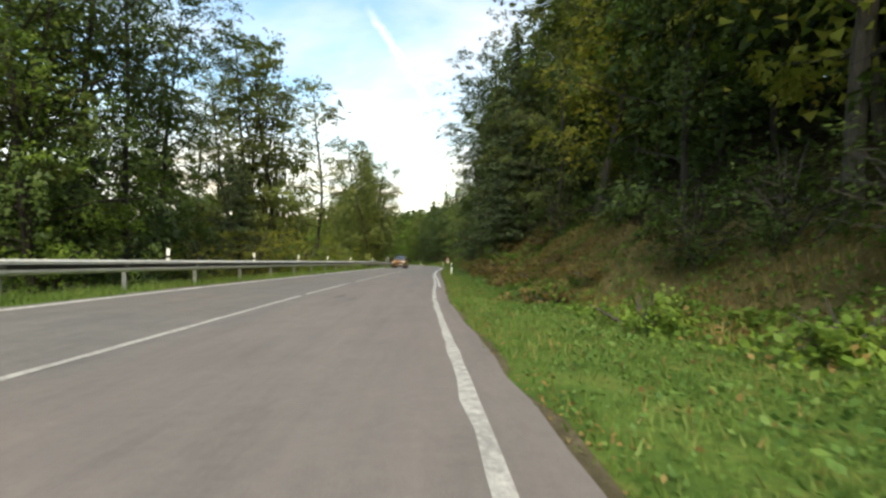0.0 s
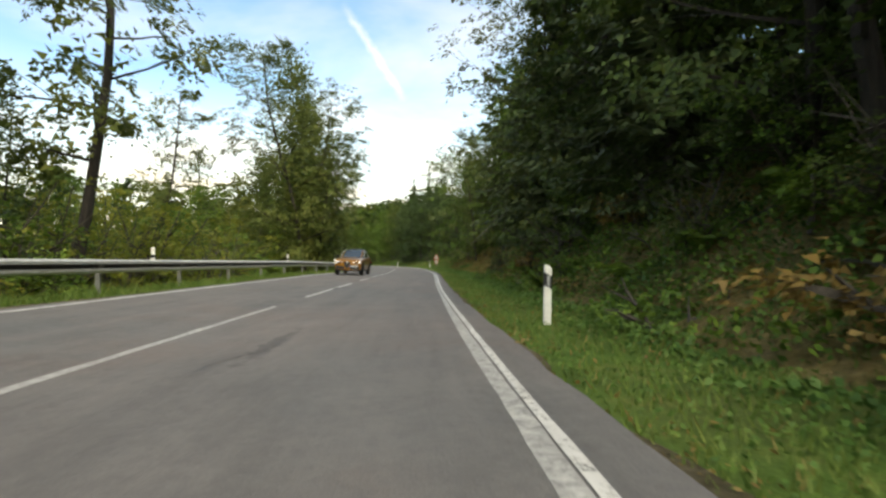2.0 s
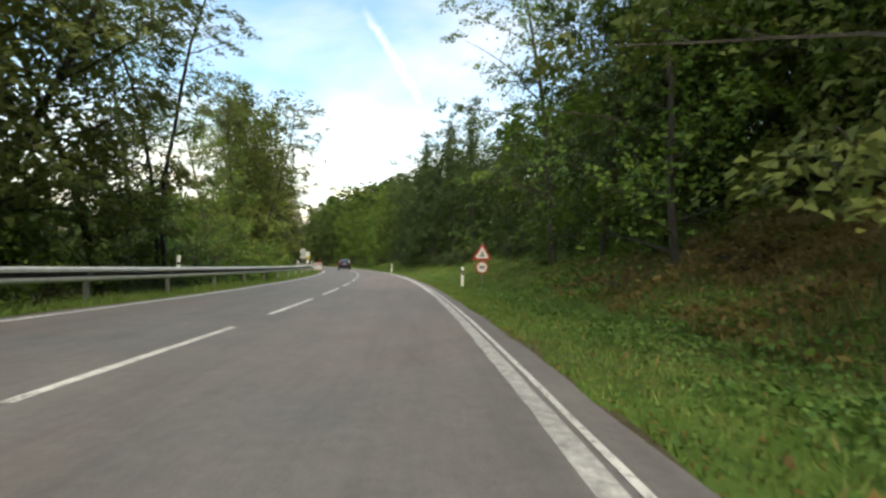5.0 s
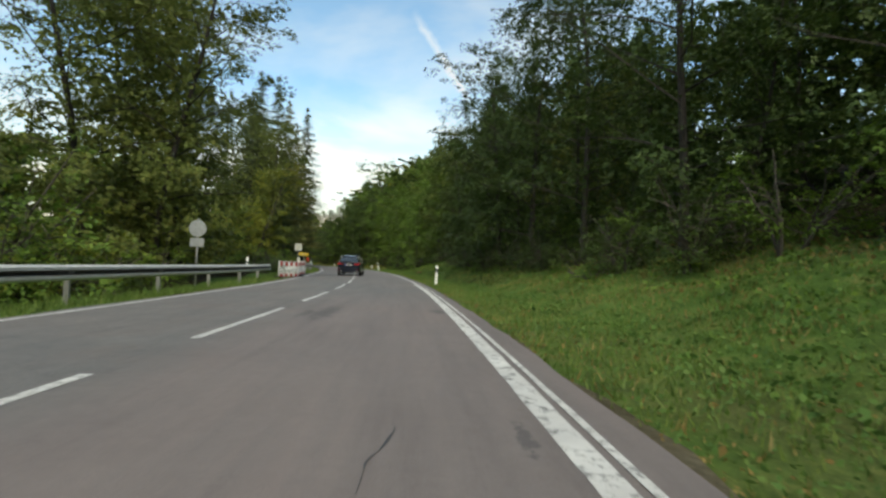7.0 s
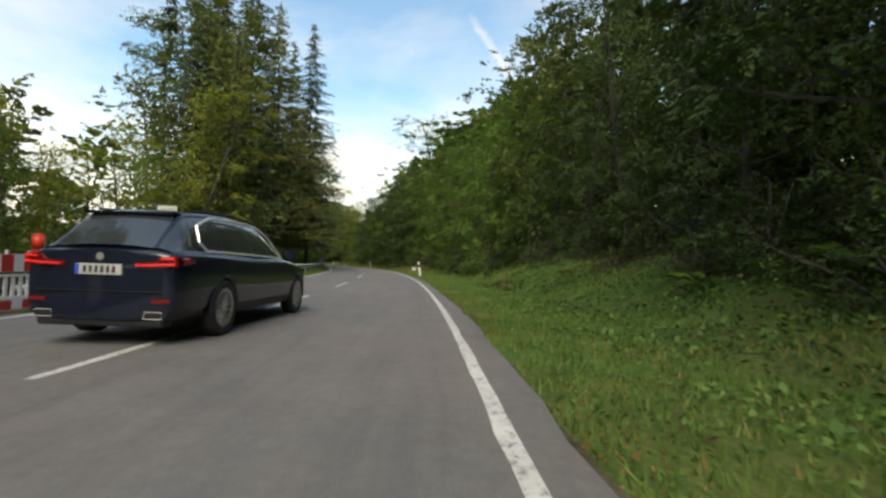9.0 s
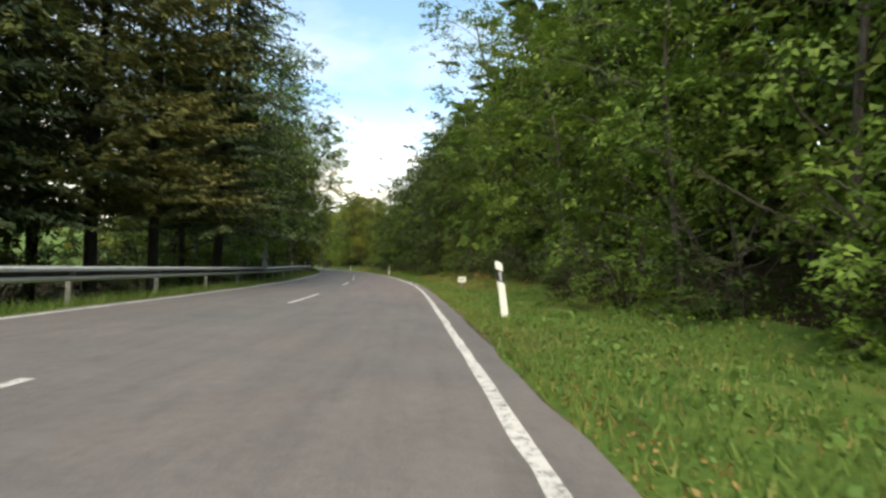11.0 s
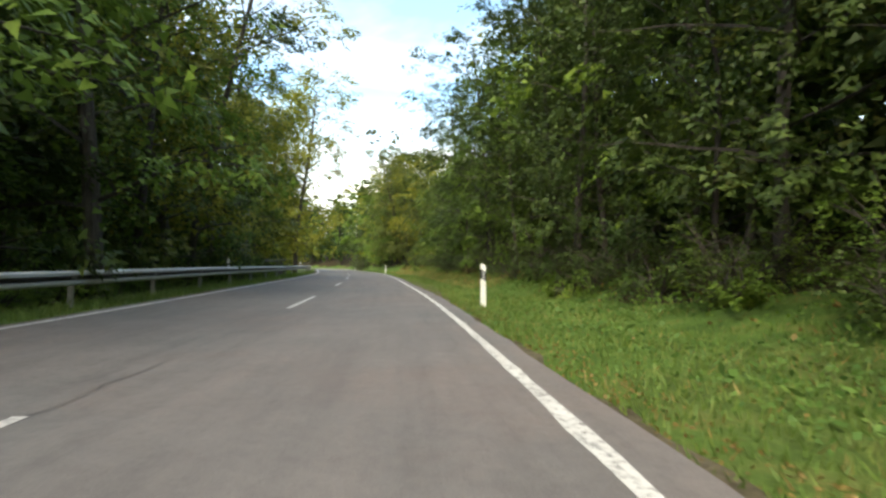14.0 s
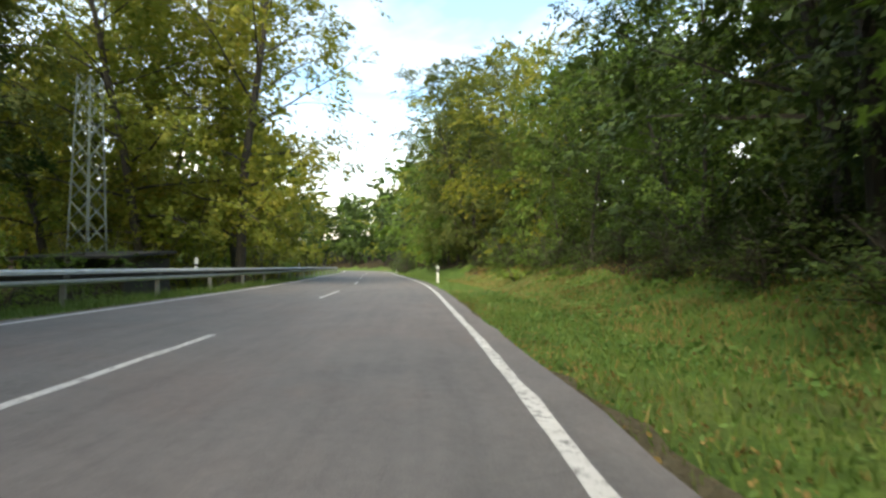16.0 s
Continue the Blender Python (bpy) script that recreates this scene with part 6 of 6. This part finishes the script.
def grid_parts(rows, classify, closed_ends=False):
    """Faces of a grid of cross-sections, mirrored, sorted by what classify says of their middle."""
    out = {}
    rows = np.asarray(rows)
    n, w = rows.shape[:2]
    for side in (1, -1):
        g = rows * np.array([side, 1, 1])
        for i in range(n - 1):
            for k in range(w - 1):
                quad = [g[i, k], g[i, k + 1], g[i + 1, k + 1], g[i + 1, k]]
                key = classify(np.mean(np.abs(quad) * [1, 0, 0] + np.array(quad) * [0, 1, 1], 0), i / (n - 1), (k + 0.5) / (w - 1))
                if key in ("side_window", "window_pillar", "pillar", "sill"):
                    key = (key, side, round(quad[0][1] / 0.45) if key == "pillar" else quad[0][1] > -0.5)
                if key:
                    out.setdefault(key, []).append(quad if side == 1 else quad[::-1])
    return out


def quads_mesh(name, quads, mat):
    bm = bmesh.new()
    for q in quads:
        vs = [bm.verts.new(c) for c in q]
        try:
            bm.faces.new(vs)
        except ValueError:
            pass
    bmesh.ops.remove_doubles(bm, verts=bm.verts, dist=0.0015)
    return bm_mesh(name, bm, mat, True)


def wheel(parent, x, y, r, rim_mat, spokes):
    side = 1 if x > 0 else -1
    hub = new("wheel")
    hub.parent = parent
    hub.matrix_basis = pose(x, y, r)
    m = pose(0, 0, 0, 0, 90 * side, 0)
    bm = bmesh.new()
    prof = [(r * 0.66, -0.1), (r * 0.93, -0.115), (r, -0.08), (r, 0.08), (r * 0.93, 0.115), (r * 0.66, 0.1)]
    n = 36
    ring = [[bm.verts.new((pr * math.cos(a), pr * math.sin(a), pz)) for pr, pz in prof] for a in np.linspace(0, 2 * math.pi, n, endpoint=False)]
    for i in range(n):
        for k in range(len(prof)):
            bm.faces.new((ring[i][k], ring[(i + 1) % n][k], ring[(i + 1) % n][(k + 1) % 6], ring[i][(k + 1) % 6]))
    bmesh.ops.transform(bm, matrix=m, verts=bm.verts)
    part("tyre", bm_mesh("tyre", bm, TYRE, True), hub, "black rubber tyre")
    bm = bmesh.new()
    cyl(bm, r * 0.66, r * 0.66, -0.09, 0.02, 30)
    bmesh.ops.transform(bm, matrix=m, verts=bm.verts)
    part("brake_well", bm_mesh("brake_well", bm, TRIM_BLACK), hub, "dark wheel well")
    bm = bmesh.new()
    for i in range(spokes):
        a = 360 * i / spokes
        box(bm, r * 0.08, r * 0.66, -r * 0.035, r * 0.035, 0.04, 0.095, 0.008, pose(0, 0, 0, 0, 0, a))
    cyl(bm, r * 0.15, r * 0.12, 0.03, 0.105, 16)
    n = 30
    inner = [[bm.verts.new((k * r * math.cos(a), k * r * math.sin(a), z)) for k, z in ((0.6, 0.06), (0.6, 0.1), (0.69, 0.11), (0.69, 0.06))] for a in np.linspace(0, 2 * math.pi, n, endpoint=False)]
    for i in range(n):
        for k in range(4):
            bm.faces.new((inner[i][k], inner[(i + 1) % n][k], inner[(i + 1) % n][(k + 1) % 4], inner[i][(k + 1) % 4]))
    bmesh.ops.transform(bm, matrix=m, verts=bm.verts)
    part("rim", bm_mesh("rim", bm, rim_mat), hub, "spoked alloy rim")


def arch(parent, x, y, r, mat):
    bm = bmesh.new()
    n = 20
    rows = []
    for a in np.linspace(-0.12, math.pi + 0.12, n):
        rows.append([bm.verts.new((x * kx, y + k * math.cos(a), r + k * math.sin(a))) for k, kx in ((r + 0.03, 0.95), (r + 0.035, 1.004), (r + 0.055, 1.0), (r + 0.065, 0.98))])
    for i in range(n - 1):
        for k in range(3):
            bm.faces.new((rows[i][k], rows[i + 1][k], rows[i + 1][k + 1], rows[i][k + 1]))
    part("wheel_arch", bm_mesh("wheel_arch", bm, mat, True), parent)


def car(name, lower, upper, wheels, r, paint, rim, spokes, roof_from, roof_to, pillars, arch_mat, roof_mat, bulge=(0.06, 0.03)):
    thing = new(name)
    st = smooth_table(lower, 96)
    sections = []
    for y, w, zb, zt in st:
        h = zt - zb
        pts = [(0, zb), (0.8 * w, zb), (0.955 * w, zb + 0.09), (0.985 * w, zb + 0.3 * h), (1.0 * w, zb + 0.55 * h), (0.985 * w, zb + 0.78 * h), (0.955 * w, zt - 0.07), (0.86 * w, zt - 0.015), (0.6 * w, zt + 0.012), (0, zt + 0.025)]
        line = spline(pts, 4)
        sections.append([(px, y, pz) for px, pz in line])

    def body_class(c, fy, fu):
        if c[0] > 0.5 and any((c[1] - wy) ** 2 + (c[2] - r) ** 2 < (r + 0.055) ** 2 for wy in wheels):
            return None
        if c[2] < 0.36 and c[0] > 0.3:
            return "sill"
        return "body"

    got = grid_parts(sections, body_class)
    # blunt, slightly bulging nose and tail
    for sec, out in ((sections[0], bulge[0]), (sections[-1], -bulge[1])):
        w = max(p[0] for p in sec)
        for side in (1, -1):
            for a, b in zip(sec, sec[1:]):
                for k in range(6):
                    quad = []
                    for p, f in ((a, k), (a, k + 1), (b, k + 1), (b, k)):
                        x = p[0] * (1 - f / 6)
                        quad.append((x * side, p[1] + out * (1 - (x / w) ** 2) * min(1.0, f / 2), p[2]))
                    got["body"].append(quad)
    part("body", quads_mesh("body", got["body"], paint), thing, "glossy painted bodywork")
    for key, quads in got.items():
        if key[0] == "sill":
            part("sill", quads_mesh("sill", quads, TRIM_BLACK), thing, "black lower trim")
    bm = bmesh.new()
    half = max(p[1] for p in lower)
    box(bm, -half * 0.8, half * 0.8, lower[-1][0] + 0.25, lower[0][0] - 0.25, 0.24, 0.8, 0.05)
    part("underbody", bm_mesh("underbody", bm, TRIM_BLACK), thing, "black underbody")
    us = smooth_table(upper, 72)
    sections = []
    for y, wb, wr, zb, zr in us:
        pts = [(wb, zb), (wb * 0.6 + wr * 0.4, zb + (zr - zb) * 0.45), (wr * 1.02, zb + (zr - zb) * 0.86), (wr * 0.88, zr - 0.008), (wr * 0.5, zr + 0.012), (0, zr + 0.02)]
        sections.append([(px, y, pz) for px, pz in spline(pts, 4)])

    def glass_class(c, fy, fu):
        y = c[1]
        if roof_to <= y <= roof_from:
            if fu > 0.42:
                return "roof"
            return "pillar" if any(abs(y - p) < 0.035 for p in pillars) else "side_window"
        if 0.4 < fu < 0.54:
            return "window_pillar"
        if fu <= 0.4:
            return "side_window"
        return "windscreen" if y > roof_from else "rear_window"

    got = grid_parts(sections, glass_class)
    for key, quads in got.items():
        key = key[0] if isinstance(key, tuple) else key
        mat = {"roof": roof_mat, "window_pillar": paint, "pillar": TRIM_BLACK}.get(key, CAR_GLASS)
        part(key, quads_mesh(key, quads, mat), thing, {"roof": "painted roof", "window_pillar": "painted pillar", "pillar": "black pillar"}.get(key, "dark tinted glass"))
    for wy in wheels:
        for sx in (-1, 1):
            hw = float(np.interp(wy, st[::-1, 0], st[::-1, 1]) if st[0, 0] > st[-1, 0] else np.interp(wy, st[:, 0], st[:, 1]))
            wheel(thing, sx * (hw - 0.11), wy, r, rim, spokes)
            arch(thing, sx * hw, wy, r, arch_mat)
    return thing


def shape(thing, name, pts, mat, label, thick=0.02):
    """A small panel from a 3D outline, thickened along y."""
    bm = bmesh.new()
    vs = [bm.verts.new(p) for p in pts]
    fc = bm.faces.new(vs)
    r = bmesh.ops.extrude_face_region(bm, geom=[fc])
    bmesh.ops.translate(bm, vec=(0, thick, 0), verts=[g for g in r["geom"] if isinstance(g, bmesh.types.BMVert)])
    return part(name, bm_mesh(name, bm, mat), thing, label)


def block(thing, name, b, mat, label, bevel=0.01, m=None):
    bm = bmesh.new()
    box(bm, *b, bevel, m)
    return part(name, bm_mesh(name, bm, mat), thing, label)


def number_plate(thing, y, z, x=0.0):
    p = block(thing, "number_plate", (x - 0.26, x + 0.26, y - 0.012, y + 0.012, z - 0.055, z + 0.055), PLATE_WHITE, "white plate with dark bars", 0.004)
    side = 1 if y > 0 else -1
    yy = y + 0.014 * side
    block(p, "plate_band", (x + side * 0.2375 - 0.0225, x + side * 0.2375 + 0.0225, yy - 0.003, yy + 0.003, z - 0.05, z + 0.05), PLATE_BLUE, "blue band", 0.001)
    for k in range(6):
        x0 = x - 0.17 + k * 0.065
        block(p, "plate_bar", (x0, x0 + 0.035, yy - 0.003, yy + 0.003, z - 0.035, z + 0.035), TRIM_BLACK, "dark bar", 0.001)


# ochre SUV, nose towards the traffic of this lane; +y is its front
SUV_LOWER = [(2.3, 0.8, 0.34, 0.82), (2.24, 0.87, 0.29, 0.9), (2.0, 0.925, 0.26, 0.98), (1.43, 0.95, 0.26, 1.04), (0.9, 0.945, 0.26, 1.09), (0.2, 0.935, 0.26, 1.1), (-0.7, 0.935, 0.26, 1.13), (-1.4, 0.95, 0.27, 1.17), (-1.9, 0.92, 0.3, 1.17), (-2.2, 0.85, 0.36, 1.1), (-2.36, 0.72, 0.45, 0.98)]
SUV_UPPER = [(0.95, 0.8, 0.66, 1.06, 1.09), (0.6, 0.82, 0.68, 1.07, 1.27), (0.2, 0.84, 0.64, 1.08, 1.49), (-0.1, 0.85, 0.61, 1.1, 1.6), (-0.7, 0.85, 0.6, 1.11, 1.65), (-1.3, 0.84, 0.58, 1.13, 1.61), (-1.75, 0.8, 0.56, 1.15, 1.45), (-2.15, 0.74, 0.55, 1.13, 1.17)]
suv = car("sport_utility_car", SUV_LOWER, SUV_UPPER, (1.42, -1.4), 0.385, ORANGE_PAINT, RIM_DARK, 5, -0.02, -1.35, (-0.45, -1.28), TRIM_BLACK, TRIM_BLACK)
def nose(x):
    return 2.31 + 0.06 * (1 - (min(abs(x), 0.8) / 0.8) ** 2) - 0.9 * max(0.0, abs(x) - 0.8)


shape(suv, "grille", [(-0.23, nose(0.2), 0.83), (0.23, nose(0.2), 0.83), (0.19, nose(0.15), 0.6), (0.07, nose(0), 0.43), (0.0, nose(0), 0.4), (-0.07, nose(0), 0.43), (-0.19, nose(0.15), 0.6)], TRIM_BLACK, "black shield-shaped grille", 0.012)
for sx in (-1, 1):
    v, f = tube([(sx * 0.24, nose(0.2) + 0.01, 0.83), (sx * 0.2, nose(0.15) + 0.012, 0.6), (sx * 0.075, nose(0) + 0.012, 0.42), (0.0, nose(0) + 0.012, 0.385)], [0.009] * 4, 5)
    part("grille_frame", mesh("grille_frame", v, f, ORANGE_PAINT), suv, "thin frame in body colour")
bm = bmesh.new()
cyl(bm, 0.05, 0.05, 0, 0.015, 20, pose(0, nose(0) + 0.01, 0.8, -90, 0, 0))
part("badge", bm_mesh("badge", bm, CHROME), suv, "round chrome badge")
for sx in (-1, 1):
    shape(suv, "headlight", [(sx * 0.36, nose(0.36), 0.775), (sx * 0.62, nose(0.62), 0.7), (sx * 0.78, nose(0.78), 0.71), (sx * 0.88, nose(0.88) - 0.02, 0.8), (sx * 0.9, 2.17, 0.86), (sx * 0.78, nose(0.78) - 0.03, 0.84), (sx * 0.6, nose(0.6), 0.82)], CAR_GLASS, "dark glass headlight", 0.012)
    v, f = tube([(sx * 0.36, nose(0.36) + 0.014, 0.785), (sx * 0.6, nose(0.6) + 0.014, 0.822), (sx * 0.78, nose(0.78), 0.845), (sx * 0.885, 2.2, 0.855), (sx * 0.87, nose(0.87) + 0.01, 0.79), (sx * 0.78, nose(0.78) + 0.015, 0.715)], [0.008, 0.012, 0.014, 0.014, 0.012, 0.01], 6)
    part("daytime_light", mesh("daytime_light", v, f, HEAD_GLOW), suv, "bright white light strip")
    bm = bmesh.new()
    bmesh.ops.create_uvsphere(bm, u_segments=12, v_segments=8, radius=0.024)
    bmesh.ops.translate(bm, vec=(sx * 0.74, nose(0.74), 0.765), verts=bm.verts)
    part("lamp", bm_mesh("lamp", bm, HEAD_GLOW, True), suv, "lit headlamp")
    shape(suv, "air_intake", [(sx * 0.23, nose(0.23), 0.53), (sx * 0.7, nose(0.7), 0.585), (sx * 0.83, nose(0.83), 0.5), (sx * 0.74, nose(0.74), 0.37), (sx * 0.1, nose(0.1), 0.37)], TRIM_BLACK, "black air intake", 0.008)
    block(suv, "mirror", (sx * 0.9, sx * 1.12, 0.62, 0.8, 1.08, 1.22) if sx > 0 else (-1.12, -0.9, 0.62, 0.8, 1.08, 1.22), TRIM_BLACK, "door mirror", 0.04)
    for yy in (-0.1, -1.0):
        block(suv, "door_handle", (sx * 0.93 - 0.02, sx * 0.93 + 0.02, yy - 0.1, yy + 0.1, 0.93, 0.96), ORANGE_PAINT, "", 0.008)
    v, f = tube([(sx * 0.83, 0.55, 1.11), (sx * 0.79, 0.15, 1.38), (sx * 0.68, -0.2, 1.57), (sx * 0.66, -0.8, 1.6), (sx * 0.7, -1.4, 1.46), (sx * 0.82, -1.75, 1.17)], [0.014] * 6, 5)
    part("window_trim", mesh("window_trim", v, f, CHROME), suv, "chrome window trim")
    shape(suv, "tail_light", [(sx * 0.5, -2.34, 0.98), (sx * 0.86, -2.16, 0.98), (sx * 0.86, -2.16, 0.88), (sx * 0.5, -2.36, 0.88)], TAIL_GLOW, "red tail light", 0.03)
block(suv, "front_lip", (-0.68, 0.68, 2.1, 2.31, 0.27, 0.345), TRIM_BLACK, "black front lip", 0.03)
number_plate(suv, 2.375, 0.57, -0.46)
tagged(suv, "ochre orange metallic sport utility car with its lights on", "car")
sx_, sy_ = at(65.95, -1.72)
suv.matrix_basis = pose(float(sx_), float(sy_), float(road_z(65.75, -1.75)) - 0.005, 0, -2.4, heading(65.75) + 178.2) @ Matrix.Diagonal((0.91, 0.97, 1.02, 1))

# dark estate car, tail towards this lane's traffic
EST_LOWER = [(2.42, 0.62, 0.3, 0.62), (2.3, 0.78, 0.25, 0.74), (2.0, 0.88, 0.22, 0.83), (1.5, 0.92, 0.22, 0.9), (0.9, 0.925, 0.22, 0.95), (0.0, 0.92, 0.22, 0.96), (-1.0, 0.925, 0.22, 0.98), (-1.48, 0.935, 0.23, 1.0), (-2.0, 0.92, 0.26, 1.01), (-2.35, 0.88, 0.25, 1.0), (-2.5, 0.82, 0.28, 0.96)]
EST_UPPER = [(1.1, 0.78, 0.66, 0.92, 0.95), (0.7, 0.8, 0.66, 0.93, 1.15), (0.3, 0.82, 0.62, 0.94, 1.35), (0.0, 0.83, 0.6, 0.95, 1.43), (-0.7, 0.83, 0.6, 0.95, 1.48), (-1.4, 0.82, 0.59, 0.96, 1.47), (-1.95, 0.8, 0.57, 0.97, 1.41), (-2.2, 0.78, 0.57, 0.98, 1.24), (-2.44, 0.76, 0.58, 0.97, 1.02)]
est = car("estate_car", EST_LOWER, EST_UPPER, (1.49, -1.48), 0.335, BLUE_PAINT, RIM_SILVER, 14, 0.05, -1.92, (-0.42, -1.32), BLUE_PAINT, BLUE_PAINT)
block(est, "roof_spoiler", (-0.55, 0.55, -2.1, -1.9, 1.385, 1.415), BLUE_PAINT, "roof spoiler over the rear window", 0.015)
for sx in (-1, 1):
    shape(est, "tail_light", [(sx * 0.4, -2.53, 0.855), (sx * 0.62, -2.525, 0.865), (sx * 0.68, -2.52, 0.92), (sx * 0.85, -2.5, 0.93), (sx * 0.86, -2.49, 0.82), (sx * 0.62, -2.525, 0.815), (sx * 0.42, -2.53, 0.81)], RED_LENS, "dark red tail light lens", 0.03)
    v, f = tube([(sx * 0.43, -2.565, 0.828), (sx * 0.62, -2.56, 0.832), (sx * 0.84, -2.53, 0.845), (sx * 0.835, -2.53, 0.905), (sx * 0.7, -2.55, 0.9)], [0.01, 0.014, 0.016, 0.016, 0.012], 6)
    part("tail_lamp", mesh("tail_lamp", v, f, TAIL_GLOW), est, "lit red light strip")
    v, f = tube([(sx * 0.87, -2.46, 0.87), (sx * 0.895, -2.36, 0.875), (sx * 0.91, -2.26, 0.88)], [0.045, 0.042, 0.02], 8)
    part("tail_light_corner", mesh("tail_light_corner", v, f, RED_LENS), est, "red lens round the corner")
    shape(est, "reflector", [(sx * 0.6, -2.53, 0.485), (sx * 0.8, -2.52, 0.49), (sx * 0.8, -2.52, 0.455), (sx * 0.6, -2.53, 0.45)], RED_LENS, "red reflector", 0.02)
    tip = block(est, "exhaust", (sx * 0.62 - 0.1, sx * 0.62 + 0.1, -2.52, -2.35, 0.295, 0.355), TRIM_BLACK, "dark exhaust tip", 0.012)
    v, f = tube([(sx * 0.62 - 0.11, -2.53, 0.29), (sx * 0.62 + 0.11, -2.53, 0.29), (sx * 0.62 + 0.09, -2.53, 0.36), (sx * 0.62 - 0.09, -2.53, 0.36), (sx * 0.62 - 0.11, -2.53, 0.29)], [0.004] * 5, 5)
    part("tip_rim", mesh("tip_rim", v, f, STEEL), tip, "chrome rim")
    v, f = tube([(sx * 0.842, 0.75, 0.96), (sx * 0.762, 0.3, 1.25), (sx * 0.677, 0.0, 1.385), (sx * 0.667, -0.8, 1.42), (sx * 0.667, -1.5, 1.4), (sx * 0.722, -1.9, 1.28), (sx * 0.812, -1.98, 1.1), (sx * 0.847, -1.85, 1.0), (sx * 0.857, -0.5, 0.98), (sx * 0.852, 0.75, 0.955)], [0.017] * 10, 6)
    part("window_trim", mesh("window_trim", v, f, CHROME), est, "chrome window trim")
    v, f = tube([(sx * 0.62, 0.0, 1.46), (sx * 0.61, -0.8, 1.5), (sx * 0.59, -1.8, 1.46)], [0.015] * 3, 5)
    part("roof_rail", mesh("roof_rail", v, f, TRIM_BLACK), est, "black roof rail")
    block(est, "mirror", (0.9, 1.08, 0.7, 0.86, 0.95, 1.08) if sx > 0 else (-1.08, -0.9, 0.7, 0.86, 0.95, 1.08), BLUE_PAINT, "door mirror", 0.035)
    for yy in (0.0, -1.05):
        block(est, "door_handle", (sx * 0.915 - 0.02, sx * 0.915 + 0.02, yy - 0.1, yy + 0.1, 0.84, 0.87), BLUE_PAINT, "", 0.008)
v, f = tube([(-0.45, -2.36, 1.06), (-0.1, -2.4, 1.05), (0.12, -2.37, 1.07)], [0.012, 0.014, 0.02], 5)
part("wiper", mesh("wiper", v, f, TRIM_BLACK), est, "black rear wiper")
bm = bmesh.new()
cyl(bm, 0.04, 0.04, 0, 0.015, 18, pose(0, -2.525, 0.91, 90, 0, 0))
part("badge", bm_mesh("badge", bm, STEEL_POST), est, "round badge")
block(est, "diffuser", (-0.72, 0.72, -2.5, -2.3, 0.2, 0.33), TRIM_BLACK, "black rear diffuser", 0.02)
block(est, "boot_seam", (-0.7, 0.7, -2.545, -2.49, 0.56, 0.568), TRIM_BLACK, "", 0.002)
number_plate(est, -2.54, 0.78)
tagged(est, "glossy blue-black estate car with lit red tail lights", "car")
ex_, ey_ = at(152.25, -0.24)
est.matrix_basis = pose(float(ex_), float(ey_), float(road_z(152.3, -0.3)) + 0.002, 0, 0, heading(152.3) - 4.5) @ Matrix.Diagonal((0.9, 0.95, 0.99, 1))


for proto in P.values():
    retire(proto)
